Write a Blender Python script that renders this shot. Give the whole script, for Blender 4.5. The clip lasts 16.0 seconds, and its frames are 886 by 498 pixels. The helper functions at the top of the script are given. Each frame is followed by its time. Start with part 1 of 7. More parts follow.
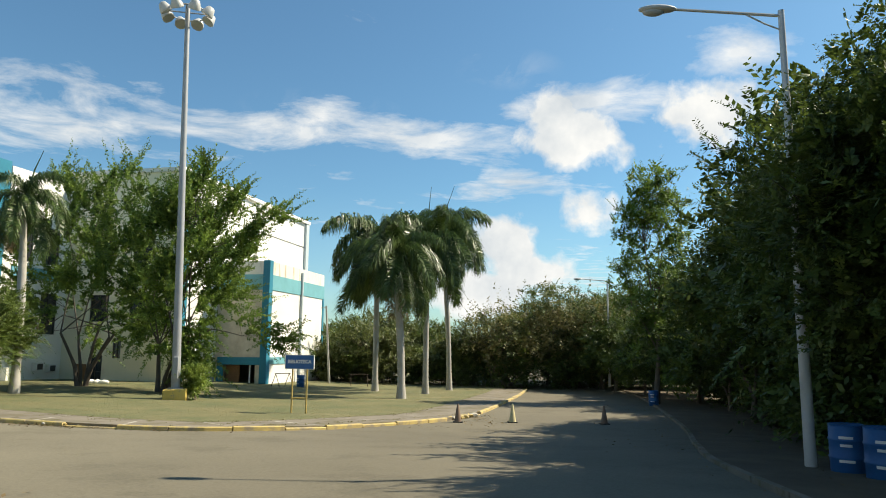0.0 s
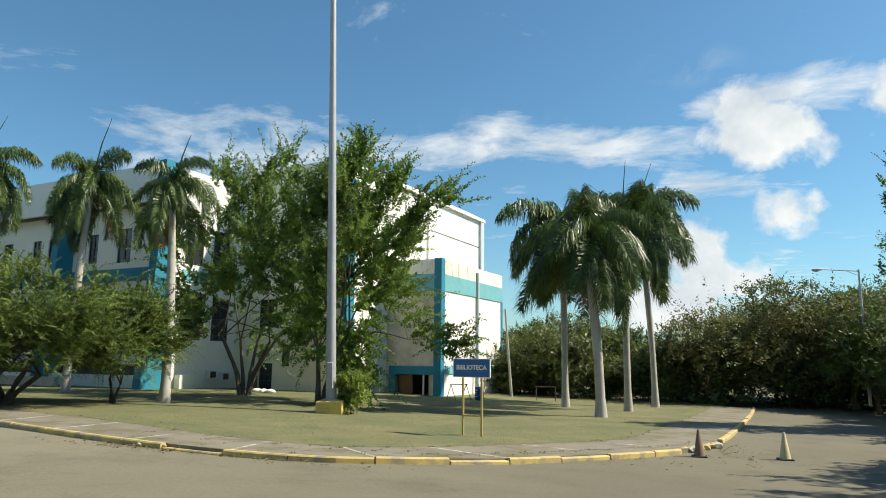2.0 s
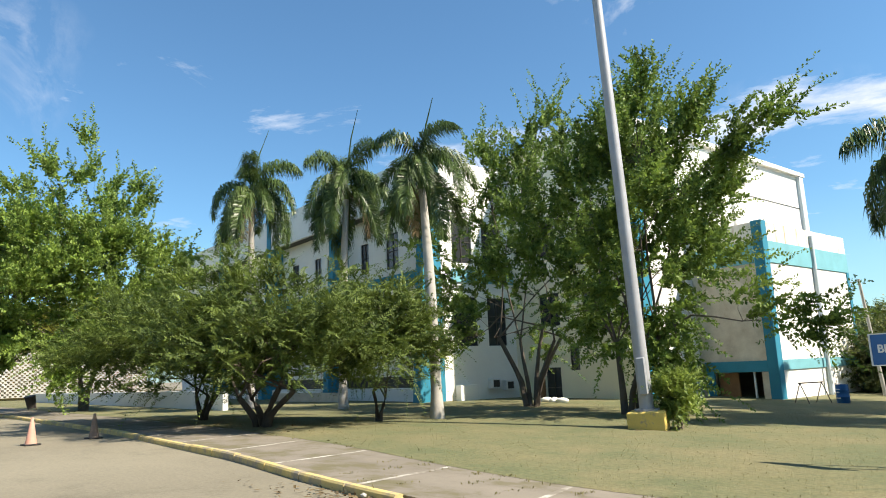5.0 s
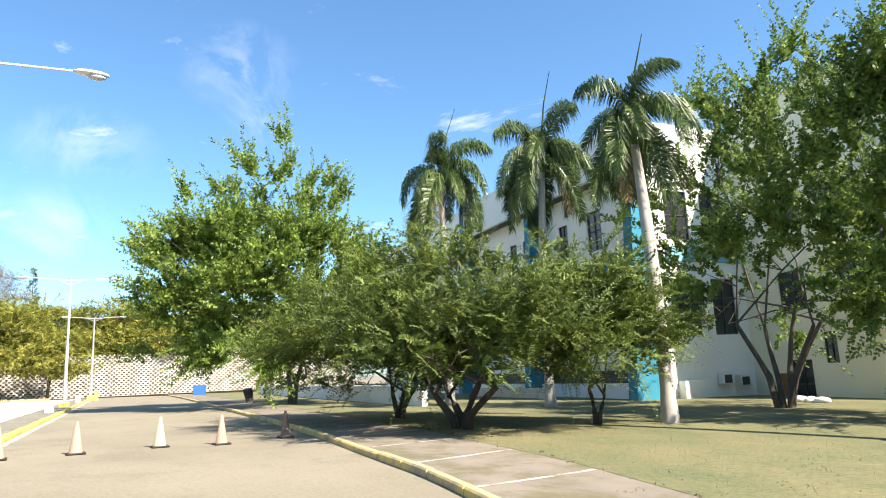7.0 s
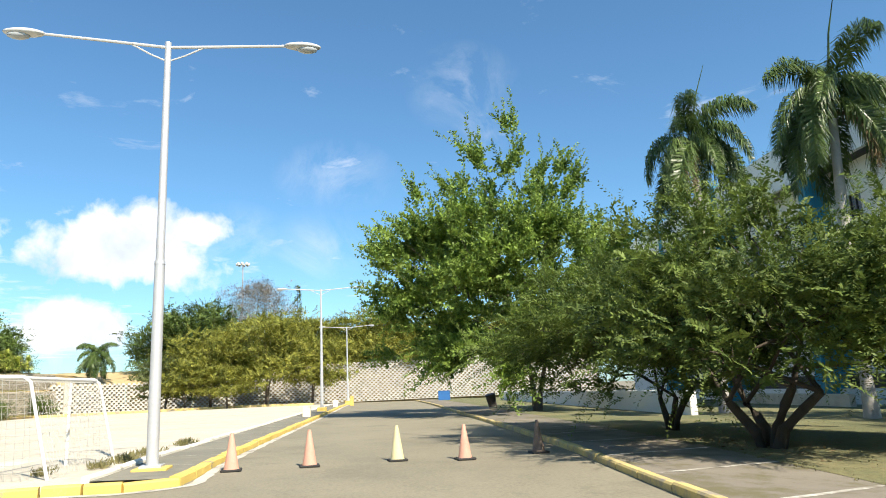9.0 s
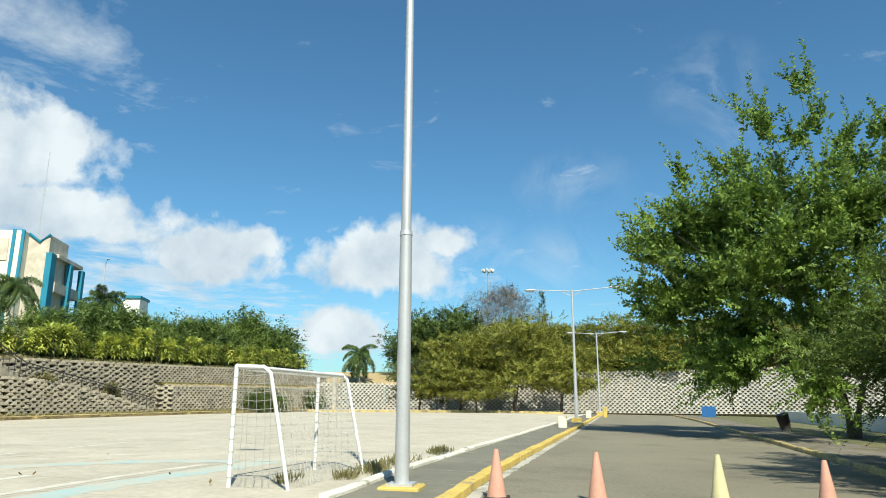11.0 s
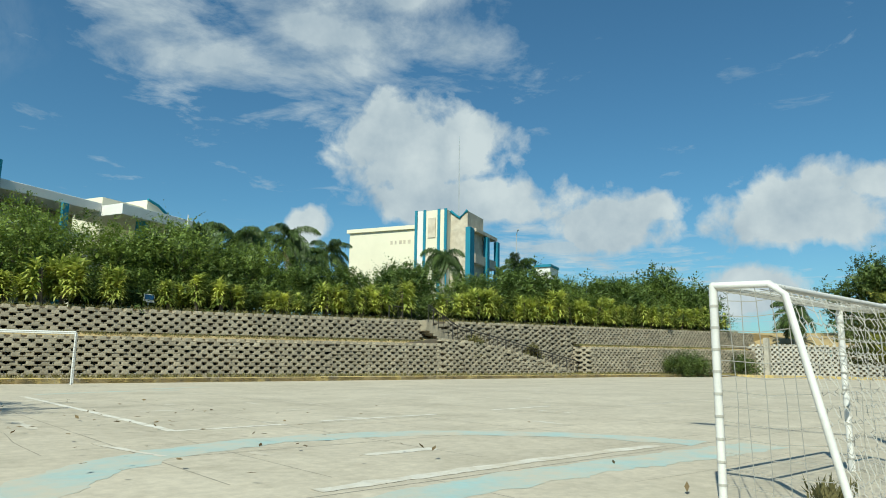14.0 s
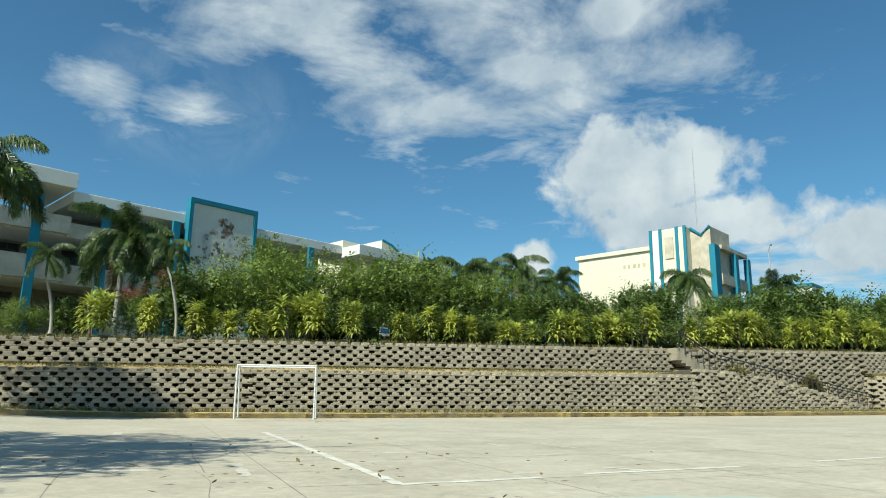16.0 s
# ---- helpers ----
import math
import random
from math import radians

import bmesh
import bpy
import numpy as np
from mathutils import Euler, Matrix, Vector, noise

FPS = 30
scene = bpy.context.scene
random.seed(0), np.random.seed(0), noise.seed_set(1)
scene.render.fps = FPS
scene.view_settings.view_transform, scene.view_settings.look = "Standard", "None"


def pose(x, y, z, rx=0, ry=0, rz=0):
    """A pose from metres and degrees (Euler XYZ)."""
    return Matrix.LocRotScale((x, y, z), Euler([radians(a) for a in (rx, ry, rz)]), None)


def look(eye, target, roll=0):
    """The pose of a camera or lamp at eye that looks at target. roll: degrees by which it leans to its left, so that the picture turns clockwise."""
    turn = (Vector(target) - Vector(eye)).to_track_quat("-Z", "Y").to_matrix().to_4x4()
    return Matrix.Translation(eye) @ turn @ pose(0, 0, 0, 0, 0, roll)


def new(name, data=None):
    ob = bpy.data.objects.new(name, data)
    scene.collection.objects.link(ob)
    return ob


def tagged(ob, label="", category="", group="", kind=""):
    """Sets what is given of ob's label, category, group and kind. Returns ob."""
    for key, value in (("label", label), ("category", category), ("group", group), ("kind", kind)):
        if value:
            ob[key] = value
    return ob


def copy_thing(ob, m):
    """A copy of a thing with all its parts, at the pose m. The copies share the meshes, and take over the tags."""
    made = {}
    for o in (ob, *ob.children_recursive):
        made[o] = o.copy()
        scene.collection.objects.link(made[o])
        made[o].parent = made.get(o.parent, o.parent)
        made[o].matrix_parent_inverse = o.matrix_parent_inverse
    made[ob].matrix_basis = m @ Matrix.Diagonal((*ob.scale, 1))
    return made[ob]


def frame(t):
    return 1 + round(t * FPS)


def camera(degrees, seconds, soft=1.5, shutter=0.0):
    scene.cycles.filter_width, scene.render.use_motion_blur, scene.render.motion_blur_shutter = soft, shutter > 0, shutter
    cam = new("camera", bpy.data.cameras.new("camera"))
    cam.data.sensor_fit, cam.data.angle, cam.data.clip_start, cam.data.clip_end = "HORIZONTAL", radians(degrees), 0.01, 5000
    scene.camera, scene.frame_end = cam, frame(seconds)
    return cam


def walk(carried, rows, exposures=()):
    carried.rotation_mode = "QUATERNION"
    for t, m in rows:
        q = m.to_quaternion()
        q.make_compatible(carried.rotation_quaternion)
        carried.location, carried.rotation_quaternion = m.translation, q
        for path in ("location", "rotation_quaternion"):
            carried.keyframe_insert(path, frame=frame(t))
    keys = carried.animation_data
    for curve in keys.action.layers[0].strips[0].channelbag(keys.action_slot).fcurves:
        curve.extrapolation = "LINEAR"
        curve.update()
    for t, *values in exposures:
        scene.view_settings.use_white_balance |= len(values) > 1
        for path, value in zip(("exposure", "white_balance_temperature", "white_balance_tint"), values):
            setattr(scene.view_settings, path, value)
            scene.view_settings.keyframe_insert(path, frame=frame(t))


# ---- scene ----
cam = camera(66.2, 16.0, soft=1.0)
PATH = [
    (0, (1.238, 0.052, 0.925), (1.15, 2.03, 1.211), 0.5),
    (0.5, (1.009, 1.969, 0.835), (0.816, 3.936, 1.139), 0.3),
    (1, (0.73, 3.786, 0.744), (0.417, 5.738, 1.052), 0.5),
    (1.5, (0.263, 5.716, 0.646), (-0.185, 7.64, 0.959), 0.9),
    (2, (-0.281, 7.478, 0.533), (-0.878, 9.36, 0.852), 0.6),
    (2.5, (-1.029, 9.259, 0.42), (-1.788, 11.08, 0.746), -0.0),
    (2.7, (-1.303, 9.878, 0.403), (-2.121, 11.672, 0.737), -0.9),
    (3, (-1.746, 10.67, 0.372), (-2.66, 12.421, 0.687), -0.8),
    (3.2, (-2.019, 11.114, 0.349), (-2.981, 12.839, 0.662), -0.9),
    (5.3, (-4.707, 14.451, 0.19), (-6.043, 15.895, 0.547), -2.3),
    (5.5, (-4.97, 14.704, 0.177), (-6.344, 16.112, 0.536), -2.1),
    (6, (-5.714, 15.294, 0.182), (-7.181, 16.607, 0.534), -2.2),
    (6.5, (-6.512, 15.814, 0.201), (-8.072, 17.014, 0.557), -2.5),
    (7, (-7.354, 16.294, 0.233), (-9.005, 17.365, 0.591), -2.5),
    (7.5, (-8.231, 16.641, 0.223), (-9.959, 17.576, 0.597), -2.5),
    (8, (-9.058, 16.957, 0.188), (-10.856, 17.744, 0.572), -2.8),
    (8.5, (-9.883, 17.17, 0.186), (-11.739, 17.805, 0.58), -2.9),
    (9, (-10.804, 17.303, 0.176), (-12.709, 17.76, 0.58), -2.7),
    (9.2, (-11.165, 17.297, 0.118), (-13.082, 17.685, 0.534), -2.6),
    (11.3, (-15.081, 16.717, 0.21), (-17.003, 16.378, 0.645), 0.3),
    (11.5, (-15.476, 16.66, 0.188), (-17.386, 16.253, 0.618), 0.2),
    (12, (-16.329, 16.316, 0.167), (-18.195, 15.731, 0.587), 0.8),
    (12.5, (-17.057, 15.91, 0.161), (-18.862, 15.147, 0.561), 1.2),
    (13, (-17.838, 15.292, 0.108), (-19.556, 14.329, 0.456), 3.9),
    (13.5, (-18.549, 14.727, 0.073), (-20.161, 13.594, 0.413), 2.9),
    (14, (-19.112, 14.115, 0.041), (-20.617, 12.84, 0.374), 0.9),
    (14.5, (-19.651, 13.45, 0.032), (-21.023, 12.042, 0.403), 1.2),
    (15, (-20.073, 12.803, -0.016), (-21.295, 11.277, 0.405), 0.9),
    (15.5, (-20.443, 12.165, -0.022), (-21.542, 10.549, 0.405), 0.7),
    (16, (-20.878, 11.357, -0.007), (-21.874, 9.675, 0.414), 0.8),
]
EXPOSURES = [(0, 0.66, 7100, 8), (0.7, 0.58, 6950, 7), (1.5, 0.58, 6800, 6), (3, 0.8, 6700, 5), (5.5, 1.2, 6700, 15), (6.5, 1.55, 6750, 17), (7.5, 1.48, 6600, 16), (8.5, 1.16, 6600, 13), (9.2, 0.92, 6500, 10), (11.5, 0.38, 6200, 0), (12.5, 0.15, 6150, -3), (13.5, 0.04, 6120, -4), (16, 0.24, 6180, -2)]
walk(cam, [(t, look(eye, aim, roll)) for t, eye, aim, roll in PATH], EXPOSURES)

# ---- light ----
SUN_DIR = Vector((0.655, 0.235, 0.72)).normalized()
sun = new("sun", bpy.data.lights.new("sun", "SUN"))
sun.data.energy, sun.data.angle, sun.data.color = 5.0, radians(0.53), (1.0, 0.92, 0.78)
sun.matrix_world = look((60, 20, 80), (60 - SUN_DIR.x * 10, 20 - SUN_DIR.y * 10, 80 - SUN_DIR.z * 10))


def make_world():
    w = bpy.data.worlds.new("sky")
    scene.world = w
    w.use_nodes = True
    nt = w.node_tree
    n, l = nt.nodes, nt.links
    n.clear()
    out, bg = n.new("ShaderNodeOutputWorld"), n.new("ShaderNodeBackground")
    sky = n.new("ShaderNodeTexSky")
    sky.sky_type, sky.sun_disc = "NISHITA", False
    sky.sun_elevation = math.asin(SUN_DIR.z)
    sky.sun_rotation = math.atan2(SUN_DIR.x, SUN_DIR.y)
    sky.air_density, sky.dust_density, sky.ozone_density = 1.0, 0.6, 2.0
    tc = n.new("ShaderNodeTexCoord")

    def math_node(op, a, b=None, c=None, clamp=False):
        m = n.new("ShaderNodeMath")
        m.operation, m.use_clamp = op, clamp
        for i, v in enumerate((a, b, c)):
            if v is None:
                continue
            if isinstance(v, (int, float)):
                m.inputs[i].default_value = v
            else:
                l.new(v, m.inputs[i])
        return m.outputs[0]

    def noise_tex(vec, scale, detail, rough, dist=0.0):
        t = n.new("ShaderNodeTexNoise")
        t.inputs["Scale"].default_value, t.inputs["Detail"].default_value = scale, detail
        t.inputs["Roughness"].default_value, t.inputs["Distortion"].default_value = rough, dist
        l.new(vec, t.inputs["Vector"])
        return t.outputs["Fac"]

    gen = tc.outputs["Generated"]
    sep = n.new("ShaderNodeSeparateXYZ")
    l.new(gen, sep.inputs[0])
    # flat layer of high cloud: the direction laid onto a plane overhead
    zc = math_node("MAXIMUM", sep.outputs["Z"], 0.06)
    comb = n.new("ShaderNodeCombineXYZ")
    l.new(math_node("DIVIDE", sep.outputs["X"], zc), comb.inputs[0])
    l.new(math_node("DIVIDE", sep.outputs["Y"], zc), comb.inputs[1])
    fine = noise_tex(comb.outputs[0], 2.1, 9, 0.62, 0.35)
    puff = noise_tex(gen, 17.0, 10, 0.58, 0.15)

    def bank(az, el, half_az, half_el):
        # soft oval round a direction, 1 in its middle and 0 at its rim
        a, e = radians(az), radians(el)
        d = Vector((-math.sin(a) * math.cos(e), math.cos(a) * math.cos(e), math.sin(e)))
        side = Vector((-math.cos(a), -math.sin(a), 0))
        up = side.cross(d)
        up = up if up.z > 0 else -up

        def dot(v):
            q = n.new("ShaderNodeVectorMath")
            q.operation = "DOT_PRODUCT"
            l.new(gen, q.inputs[0])
            q.inputs[1].default_value = v
            return q.outputs["Value"]
        x = math_node("DIVIDE", dot(side), math.sin(radians(half_az)))
        y = math_node("DIVIDE", math_node("SUBTRACT", dot(up), 0.0), math.sin(radians(half_el)))
        r = math_node("SQRT", math_node("ADD", math_node("MULTIPLY", x, x), math_node("MULTIPLY", y, y)))
        front = math_node("GREATER_THAN", dot(d), 0.0)
        return math_node("MULTIPLY", math_node("SUBTRACT", 1.0, r, clamp=True), front)

    def total(values):
        s = values[0]
        for v in values[1:]:
            s = math_node("MAXIMUM", s, v)
        return s

    thin = total([bank(*b) for b in THIN_CLOUDS])
    thick = total([bank(*b) for b in THICK_CLOUDS])
    thin = math_node("MULTIPLY", thin, math_node("GREATER_THAN", thin, 0.001))
    thin_f = math_node("MULTIPLY", math_node("SUBTRACT", math_node("ADD", math_node("MULTIPLY", math_node("SUBTRACT", fine, 0.5), 1.9), math_node("MULTIPLY", thin, 0.6)), 0.2, clamp=True), 2.3, clamp=True)
    lumps = noise_tex(gen, 6.5, 3, 0.5)
    edge = math_node("ADD", math_node("ADD", math_node("MULTIPLY", math_node("SUBTRACT", puff, 0.5), 1.45), math_node("MULTIPLY", math_node("SUBTRACT", lumps, 0.5), 1.1)), thick)
    thick_f = math_node("MULTIPLY", math_node("SUBTRACT", edge, 0.24, clamp=True), 3.4, clamp=True)
    thick_f = math_node("MULTIPLY", thick_f, math_node("GREATER_THAN", thick, 0.001))
    faint = total([bank(*b) for b in FAINT_CLOUDS])
    wisp = noise_tex(gen, 9.0, 9, 0.65, 0.8)
    faint_f = math_node("MULTIPLY", math_node("MULTIPLY", math_node("SUBTRACT", wisp, 0.44, clamp=True), 3.4, clamp=True), math_node("MULTIPLY", faint, 0.45, clamp=True))
    cover = math_node("MAXIMUM", math_node("MULTIPLY", thin_f, 0.84), thick_f)
    cover = math_node("MAXIMUM", cover, faint_f)
    # haze toward the horizon
    low = math_node("MULTIPLY", math_node("SUBTRACT", 0.22, sep.outputs["Z"], clamp=True), 1.6, clamp=True)
    cover = math_node("MAXIMUM", cover, math_node("MULTIPLY", low, 0.3))
    shade = noise_tex(gen, 11.0, 6, 0.55)
    ramp = n.new("ShaderNodeMix")
    ramp.data_type = "RGBA"
    ramp.inputs["A"].default_value, ramp.inputs["B"].default_value = (*CLOUD_DARK, 1), (*CLOUD_LIGHT, 1)
    l.new(math_node("MULTIPLY", math_node("SUBTRACT", shade, 0.32, clamp=True), 3.2, clamp=True), ramp.inputs["Factor"])
    gain = n.new("ShaderNodeMix")
    gain.data_type, gain.blend_type = "RGBA", "MULTIPLY"
    gain.inputs["Factor"].default_value = 1.0
    l.new(sky.outputs[0], gain.inputs["A"])
    gain.inputs["B"].default_value = (*SKY_TINT, 1)
    mix = n.new("ShaderNodeMix")
    mix.data_type = "RGBA"
    l.new(cover, mix.inputs["Factor"])
    l.new(gain.outputs["Result"], mix.inputs["A"])
    l.new(ramp.outputs["Result"], mix.inputs["B"])
    l.new(mix.outputs["Result"], bg.inputs["Color"])
    bg.inputs["Strength"].default_value = SKY_STRENGTH
    l.new(bg.outputs[0], out.inputs[0])


SKY_STRENGTH = 0.085
SKY_TINT = (0.665, 1.0, 1.115)
CLOUD_LIGHT, CLOUD_DARK = (7.4, 7.6, 7.9), (4.7, 5.3, 6.1)
# azimuth, elevation, half width, half height in degrees
THIN_CLOUDS = [(163.2, 30, 19, 7.5), (146, 31, 19, 9.5), (138.6, 24, 16, 7.5), (150.8, 24.2, 12, 6.5), (134.4, 30.7, 7, 4), (178.8, 22.8, 5, 3), (171.1, 22.4, 5, 2.4), (156, 27, 15, 6.5), (142, 26.5, 12, 5), (33.9, 16.8, 17, 4.6), (13.1, 18.6, 7, 2.4), (2.8, 17.5, 10, 2.0), (-3, 13.5, 9, 1.6), (-21.3, 22.6, 6, 2.6), (10, 17.6, 26, 2.6), (-10, 20.2, 16, 2.6), (-14, 19.6, 9, 3.0), (120, 9.5, 16, 4), (108, 5, 14, 4), (-4, 5.5, 12, 4)]
THICK_CLOUDS = [(131.5, 17.6, 11, 6), (128.1, 19.0, 6.2, 4.2), (127.6, 13.8, 13.5, 3.6), (116.4, 11.0, 7.5, 3.9), (112.6, 12.7, 4, 1.8), (141.7, 11.0, 2.6, 2.1), (101.5, 11.7, 9.4, 4.0), (101.6, 13.2, 5.6, 3.0), (96.8, 13.2, 4, 2.2), (105.9, 5.9, 5.6, 2.9), (-8.9, 17.4, 7.2, 3.5), (-7.0, 18.6, 3.6, 3.0), (-18.9, 18.8, 7.4, 3.8), (-9.7, 11.0, 3.6, 2.7), (-3.0, 8.3, 4.9, 3.9), (-5.8, 6.3, 5, 2.8), (-1.1, 4.5, 6.5, 2.8)]
FAINT_CLOUDS = [(74, 24.8, 5, 4), (73, 21.5, 3, 4), (85.5, 18, 5.5, 3.2), (87, 12.1, 5, 3.4), (94, 12, 5, 4), (13, 18.8, 8, 2.4), (-3.2, 23, 4.6, 1.8), (171, 22.5, 9, 6)]
make_world()

# ---- materials ----
MATS = {}


def mat(name, base, vary=0.12, scale=3.0, fine=40.0, rough=0.85, bump=0.25, metal=0.0, dark=None, stain=0.0, spec=0.4, per_object=0.0, depth=0.01, stretch=None, worn=None, grit=0.0, grit_size=14.0, light_ramp=None):
    """A surface with colour variation at two scales, optional stains, and fine relief. Sizes are per metre."""
    m = bpy.data.materials.new(name)
    m.use_nodes = True
    nt = m.node_tree
    n, l = nt.nodes, nt.links
    bsdf = n["Principled BSDF"]
    tc = n.new("ShaderNodeTexCoord")

    def noise_tex(s, d, r):
        t = n.new("ShaderNodeTexNoise")
        t.inputs["Scale"].default_value, t.inputs["Detail"].default_value, t.inputs["Roughness"].default_value = s, d, r
        l.new(place, t.inputs["Vector"])
        return t.outputs["Fac"]
    geo = n.new("ShaderNodeNewGeometry")
    place = geo.outputs["Position"]
    if stretch:
        mp = n.new("ShaderNodeMapping")
        mp.inputs["Scale"].default_value = stretch
        l.new(place, mp.inputs["Vector"])
        place = mp.outputs[0]
    big, small = noise_tex(scale, 5, 0.6), noise_tex(fine, 6, 0.65)
    dark = dark or tuple(c * (1 - 2.2 * vary) for c in base)
    lite = tuple(min(0.92, c * (1 + vary)) for c in base)

    def mixed(fac, a, b, lo, hi):
        r = n.new("ShaderNodeMapRange")
        r.inputs["From Min"].default_value, r.inputs["From Max"].default_value = lo, hi
        l.new(fac, r.inputs["Value"])
        x = n.new("ShaderNodeMix")
        x.data_type = "RGBA"
        l.new(r.outputs[0], x.inputs["Factor"])
        for k, v in (("A", a), ("B", b)):
            if isinstance(v, tuple):
                x.inputs[k].default_value = (*v, 1)
            else:
                l.new(v, x.inputs[k])
        return x.outputs["Result"]
    col = mixed(big, dark, lite, 0.25, 0.75)
    col2 = mixed(small, tuple(c * 0.9 for c in base), lite, 0.3, 0.7)
    x = n.new("ShaderNodeMix")
    x.data_type = "RGBA"
    x.inputs["Factor"].default_value = 0.45
    l.new(col, x.inputs["A"])
    l.new(col2, x.inputs["B"])
    col = x.outputs["Result"]
    if stain:
        st = noise_tex(scale * 0.35, 7, 0.7)
        col = mixed(st, col, tuple(c * (1 - stain) for c in base), 0.52, 0.75)
    if worn:
        # paint rubbed through to what lies under it
        under, lo, hi, size = worn
        col = mixed(noise_tex(size, 8, 0.72), under, col, lo, hi)
    if grit:
        # grains, pits and dust
        r = n.new("ShaderNodeMapRange")
        r.inputs["From Min"].default_value, r.inputs["From Max"].default_value = 0.32, 0.68
        r.inputs["To Min"].default_value, r.inputs["To Max"].default_value = 1 - grit, 1 + grit
        l.new(noise_tex(grit_size, 3, 0.75), r.inputs["Value"])
        hsv = n.new("ShaderNodeHueSaturation")
        l.new(r.outputs[0], hsv.inputs["Value"])
        l.new(col, hsv.inputs["Color"])
        col = hsv.outputs[0]
    if light_ramp:
        # brightness ramp along x painted into the colour, dim end to lit end
        x_dim, x_lit, v_dim, v_lit = light_ramp
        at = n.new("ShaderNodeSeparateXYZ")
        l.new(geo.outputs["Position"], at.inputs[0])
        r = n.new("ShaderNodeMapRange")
        r.inputs["From Min"].default_value, r.inputs["From Max"].default_value = x_dim, x_lit
        r.inputs["To Min"].default_value, r.inputs["To Max"].default_value = v_dim, v_lit
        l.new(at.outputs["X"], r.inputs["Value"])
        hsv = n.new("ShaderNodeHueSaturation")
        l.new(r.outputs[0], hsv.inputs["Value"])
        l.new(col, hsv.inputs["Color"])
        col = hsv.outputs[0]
    if per_object:
        oi = n.new("ShaderNodeObjectInfo")
        hsv = n.new("ShaderNodeHueSaturation")
        r = n.new("ShaderNodeMapRange")
        r.inputs["To Min"].default_value, r.inputs["To Max"].default_value = 1 - per_object, 1 + per_object
        mean = n.new("ShaderNodeMath")
        mean.operation = "MULTIPLY_ADD"
        mean.inputs[1].default_value = 0.6
        half = n.new("ShaderNodeMath")
        half.operation = "MULTIPLY"
        half.inputs[1].default_value = 0.6
        l.new(geo.outputs["Random Per Island"], mean.inputs[0])
        l.new(oi.outputs["Random"], half.inputs[0])
        l.new(half.outputs[0], mean.inputs[2])
        l.new(mean.outputs[0], r.inputs["Value"])
        l.new(r.outputs[0], hsv.inputs["Value"])
        l.new(col, hsv.inputs["Color"])
        col = hsv.outputs[0]
    l.new(col, bsdf.inputs["Base Color"])
    bsdf.inputs["Roughness"].default_value, bsdf.inputs["Metallic"].default_value = rough, metal
    bsdf.inputs["Specular IOR Level"].default_value = spec
    if bump:
        b = n.new("ShaderNodeBump")
        b.inputs["Strength"].default_value, b.inputs["Distance"].default_value = bump, depth
        l.new(small, b.inputs["Height"])
        l.new(b.outputs[0], bsdf.inputs["Normal"])
    MATS[name] = m
    return m


def leaf_mat(name, base, lite, rough=0.5, back=0.36):
    """Leaves: colour changes leaf by leaf, light passes through."""
    m = bpy.data.materials.new(name)
    m.use_nodes = True
    nt = m.node_tree
    n, l = nt.nodes, nt.links
    bsdf, out = n["Principled BSDF"], n["Material Output"]
    geo = n.new("ShaderNodeNewGeometry")
    big = n.new("ShaderNodeTexNoise")
    big.inputs["Scale"].default_value, big.inputs["Detail"].default_value = 1.1, 4
    l.new(geo.outputs["Position"], big.inputs["Vector"])
    add = n.new("ShaderNodeMath")
    add.operation = "MULTIPLY_ADD"
    add.inputs[1].default_value = 0.4
    l.new(geo.outputs["Random Per Island"], add.inputs[0])
    sub = n.new("ShaderNodeMath")
    sub.operation = "MULTIPLY_ADD"
    sub.inputs[1].default_value, sub.inputs[2].default_value = 2.0, -0.72
    l.new(big.outputs["Fac"], sub.inputs[0])
    l.new(sub.outputs[0], add.inputs[2])
    ramp = n.new("ShaderNodeMix")
    ramp.data_type = "RGBA"
    ramp.clamp_factor = True
    ramp.inputs["A"].default_value, ramp.inputs["B"].default_value = (*base, 1), (*lite, 1)
    l.new(add.outputs[0], ramp.inputs["Factor"])
    l.new(ramp.outputs["Result"], bsdf.inputs["Base Color"])
    bsdf.inputs["Roughness"].default_value = rough
    bsdf.inputs["Specular IOR Level"].default_value = 0.35
    tr = n.new("ShaderNodeBsdfTranslucent")
    l.new(ramp.outputs["Result"], tr.inputs["Color"])
    mx = n.new("ShaderNodeMixShader")
    mx.inputs[0].default_value = back
    l.new(bsdf.outputs[0], mx.inputs[1])
    l.new(tr.outputs[0], mx.inputs[2])
    l.new(mx.outputs[0], out.inputs[0])
    MATS[name] = m
    return m


# painted light: east end of the asphalt dimmed, west end brightened
asphalt = mat("asphalt", (0.188, 0.168, 0.118), 0.14, 0.25, 60, 0.9, 0.5, stain=0.25, depth=0.006, worn=((0.145, 0.13, 0.09), 0.34, 0.47, 0.5), grit=0.14, grit_size=16.0, light_ramp=(-2, -22, 0.8, 1.2))
LOT = (0.53, 0.475, 0.375)
lot_concrete = mat("lot_concrete", LOT, 0.1, 0.5, 9, 0.92, 0.35, dark=(0.44, 0.395, 0.31), stain=0.14, worn=((0.42, 0.375, 0.29), 0.34, 0.56, 0.45), grit=0.11, grit_size=6.0)
sidewalk_concrete = mat("sidewalk_concrete", (0.2, 0.187, 0.142), 0.2, 0.7, 30, 0.92, 0.35, stain=0.25, worn=((0.14, 0.138, 0.105), 0.36, 0.5, 0.9))
strip_concrete = mat("strip_concrete", (0.2, 0.175, 0.135), 0.22, 0.8, 35, 0.92, 0.35, stain=0.3, worn=((0.13, 0.115, 0.06), 0.38, 0.5, 0.8))
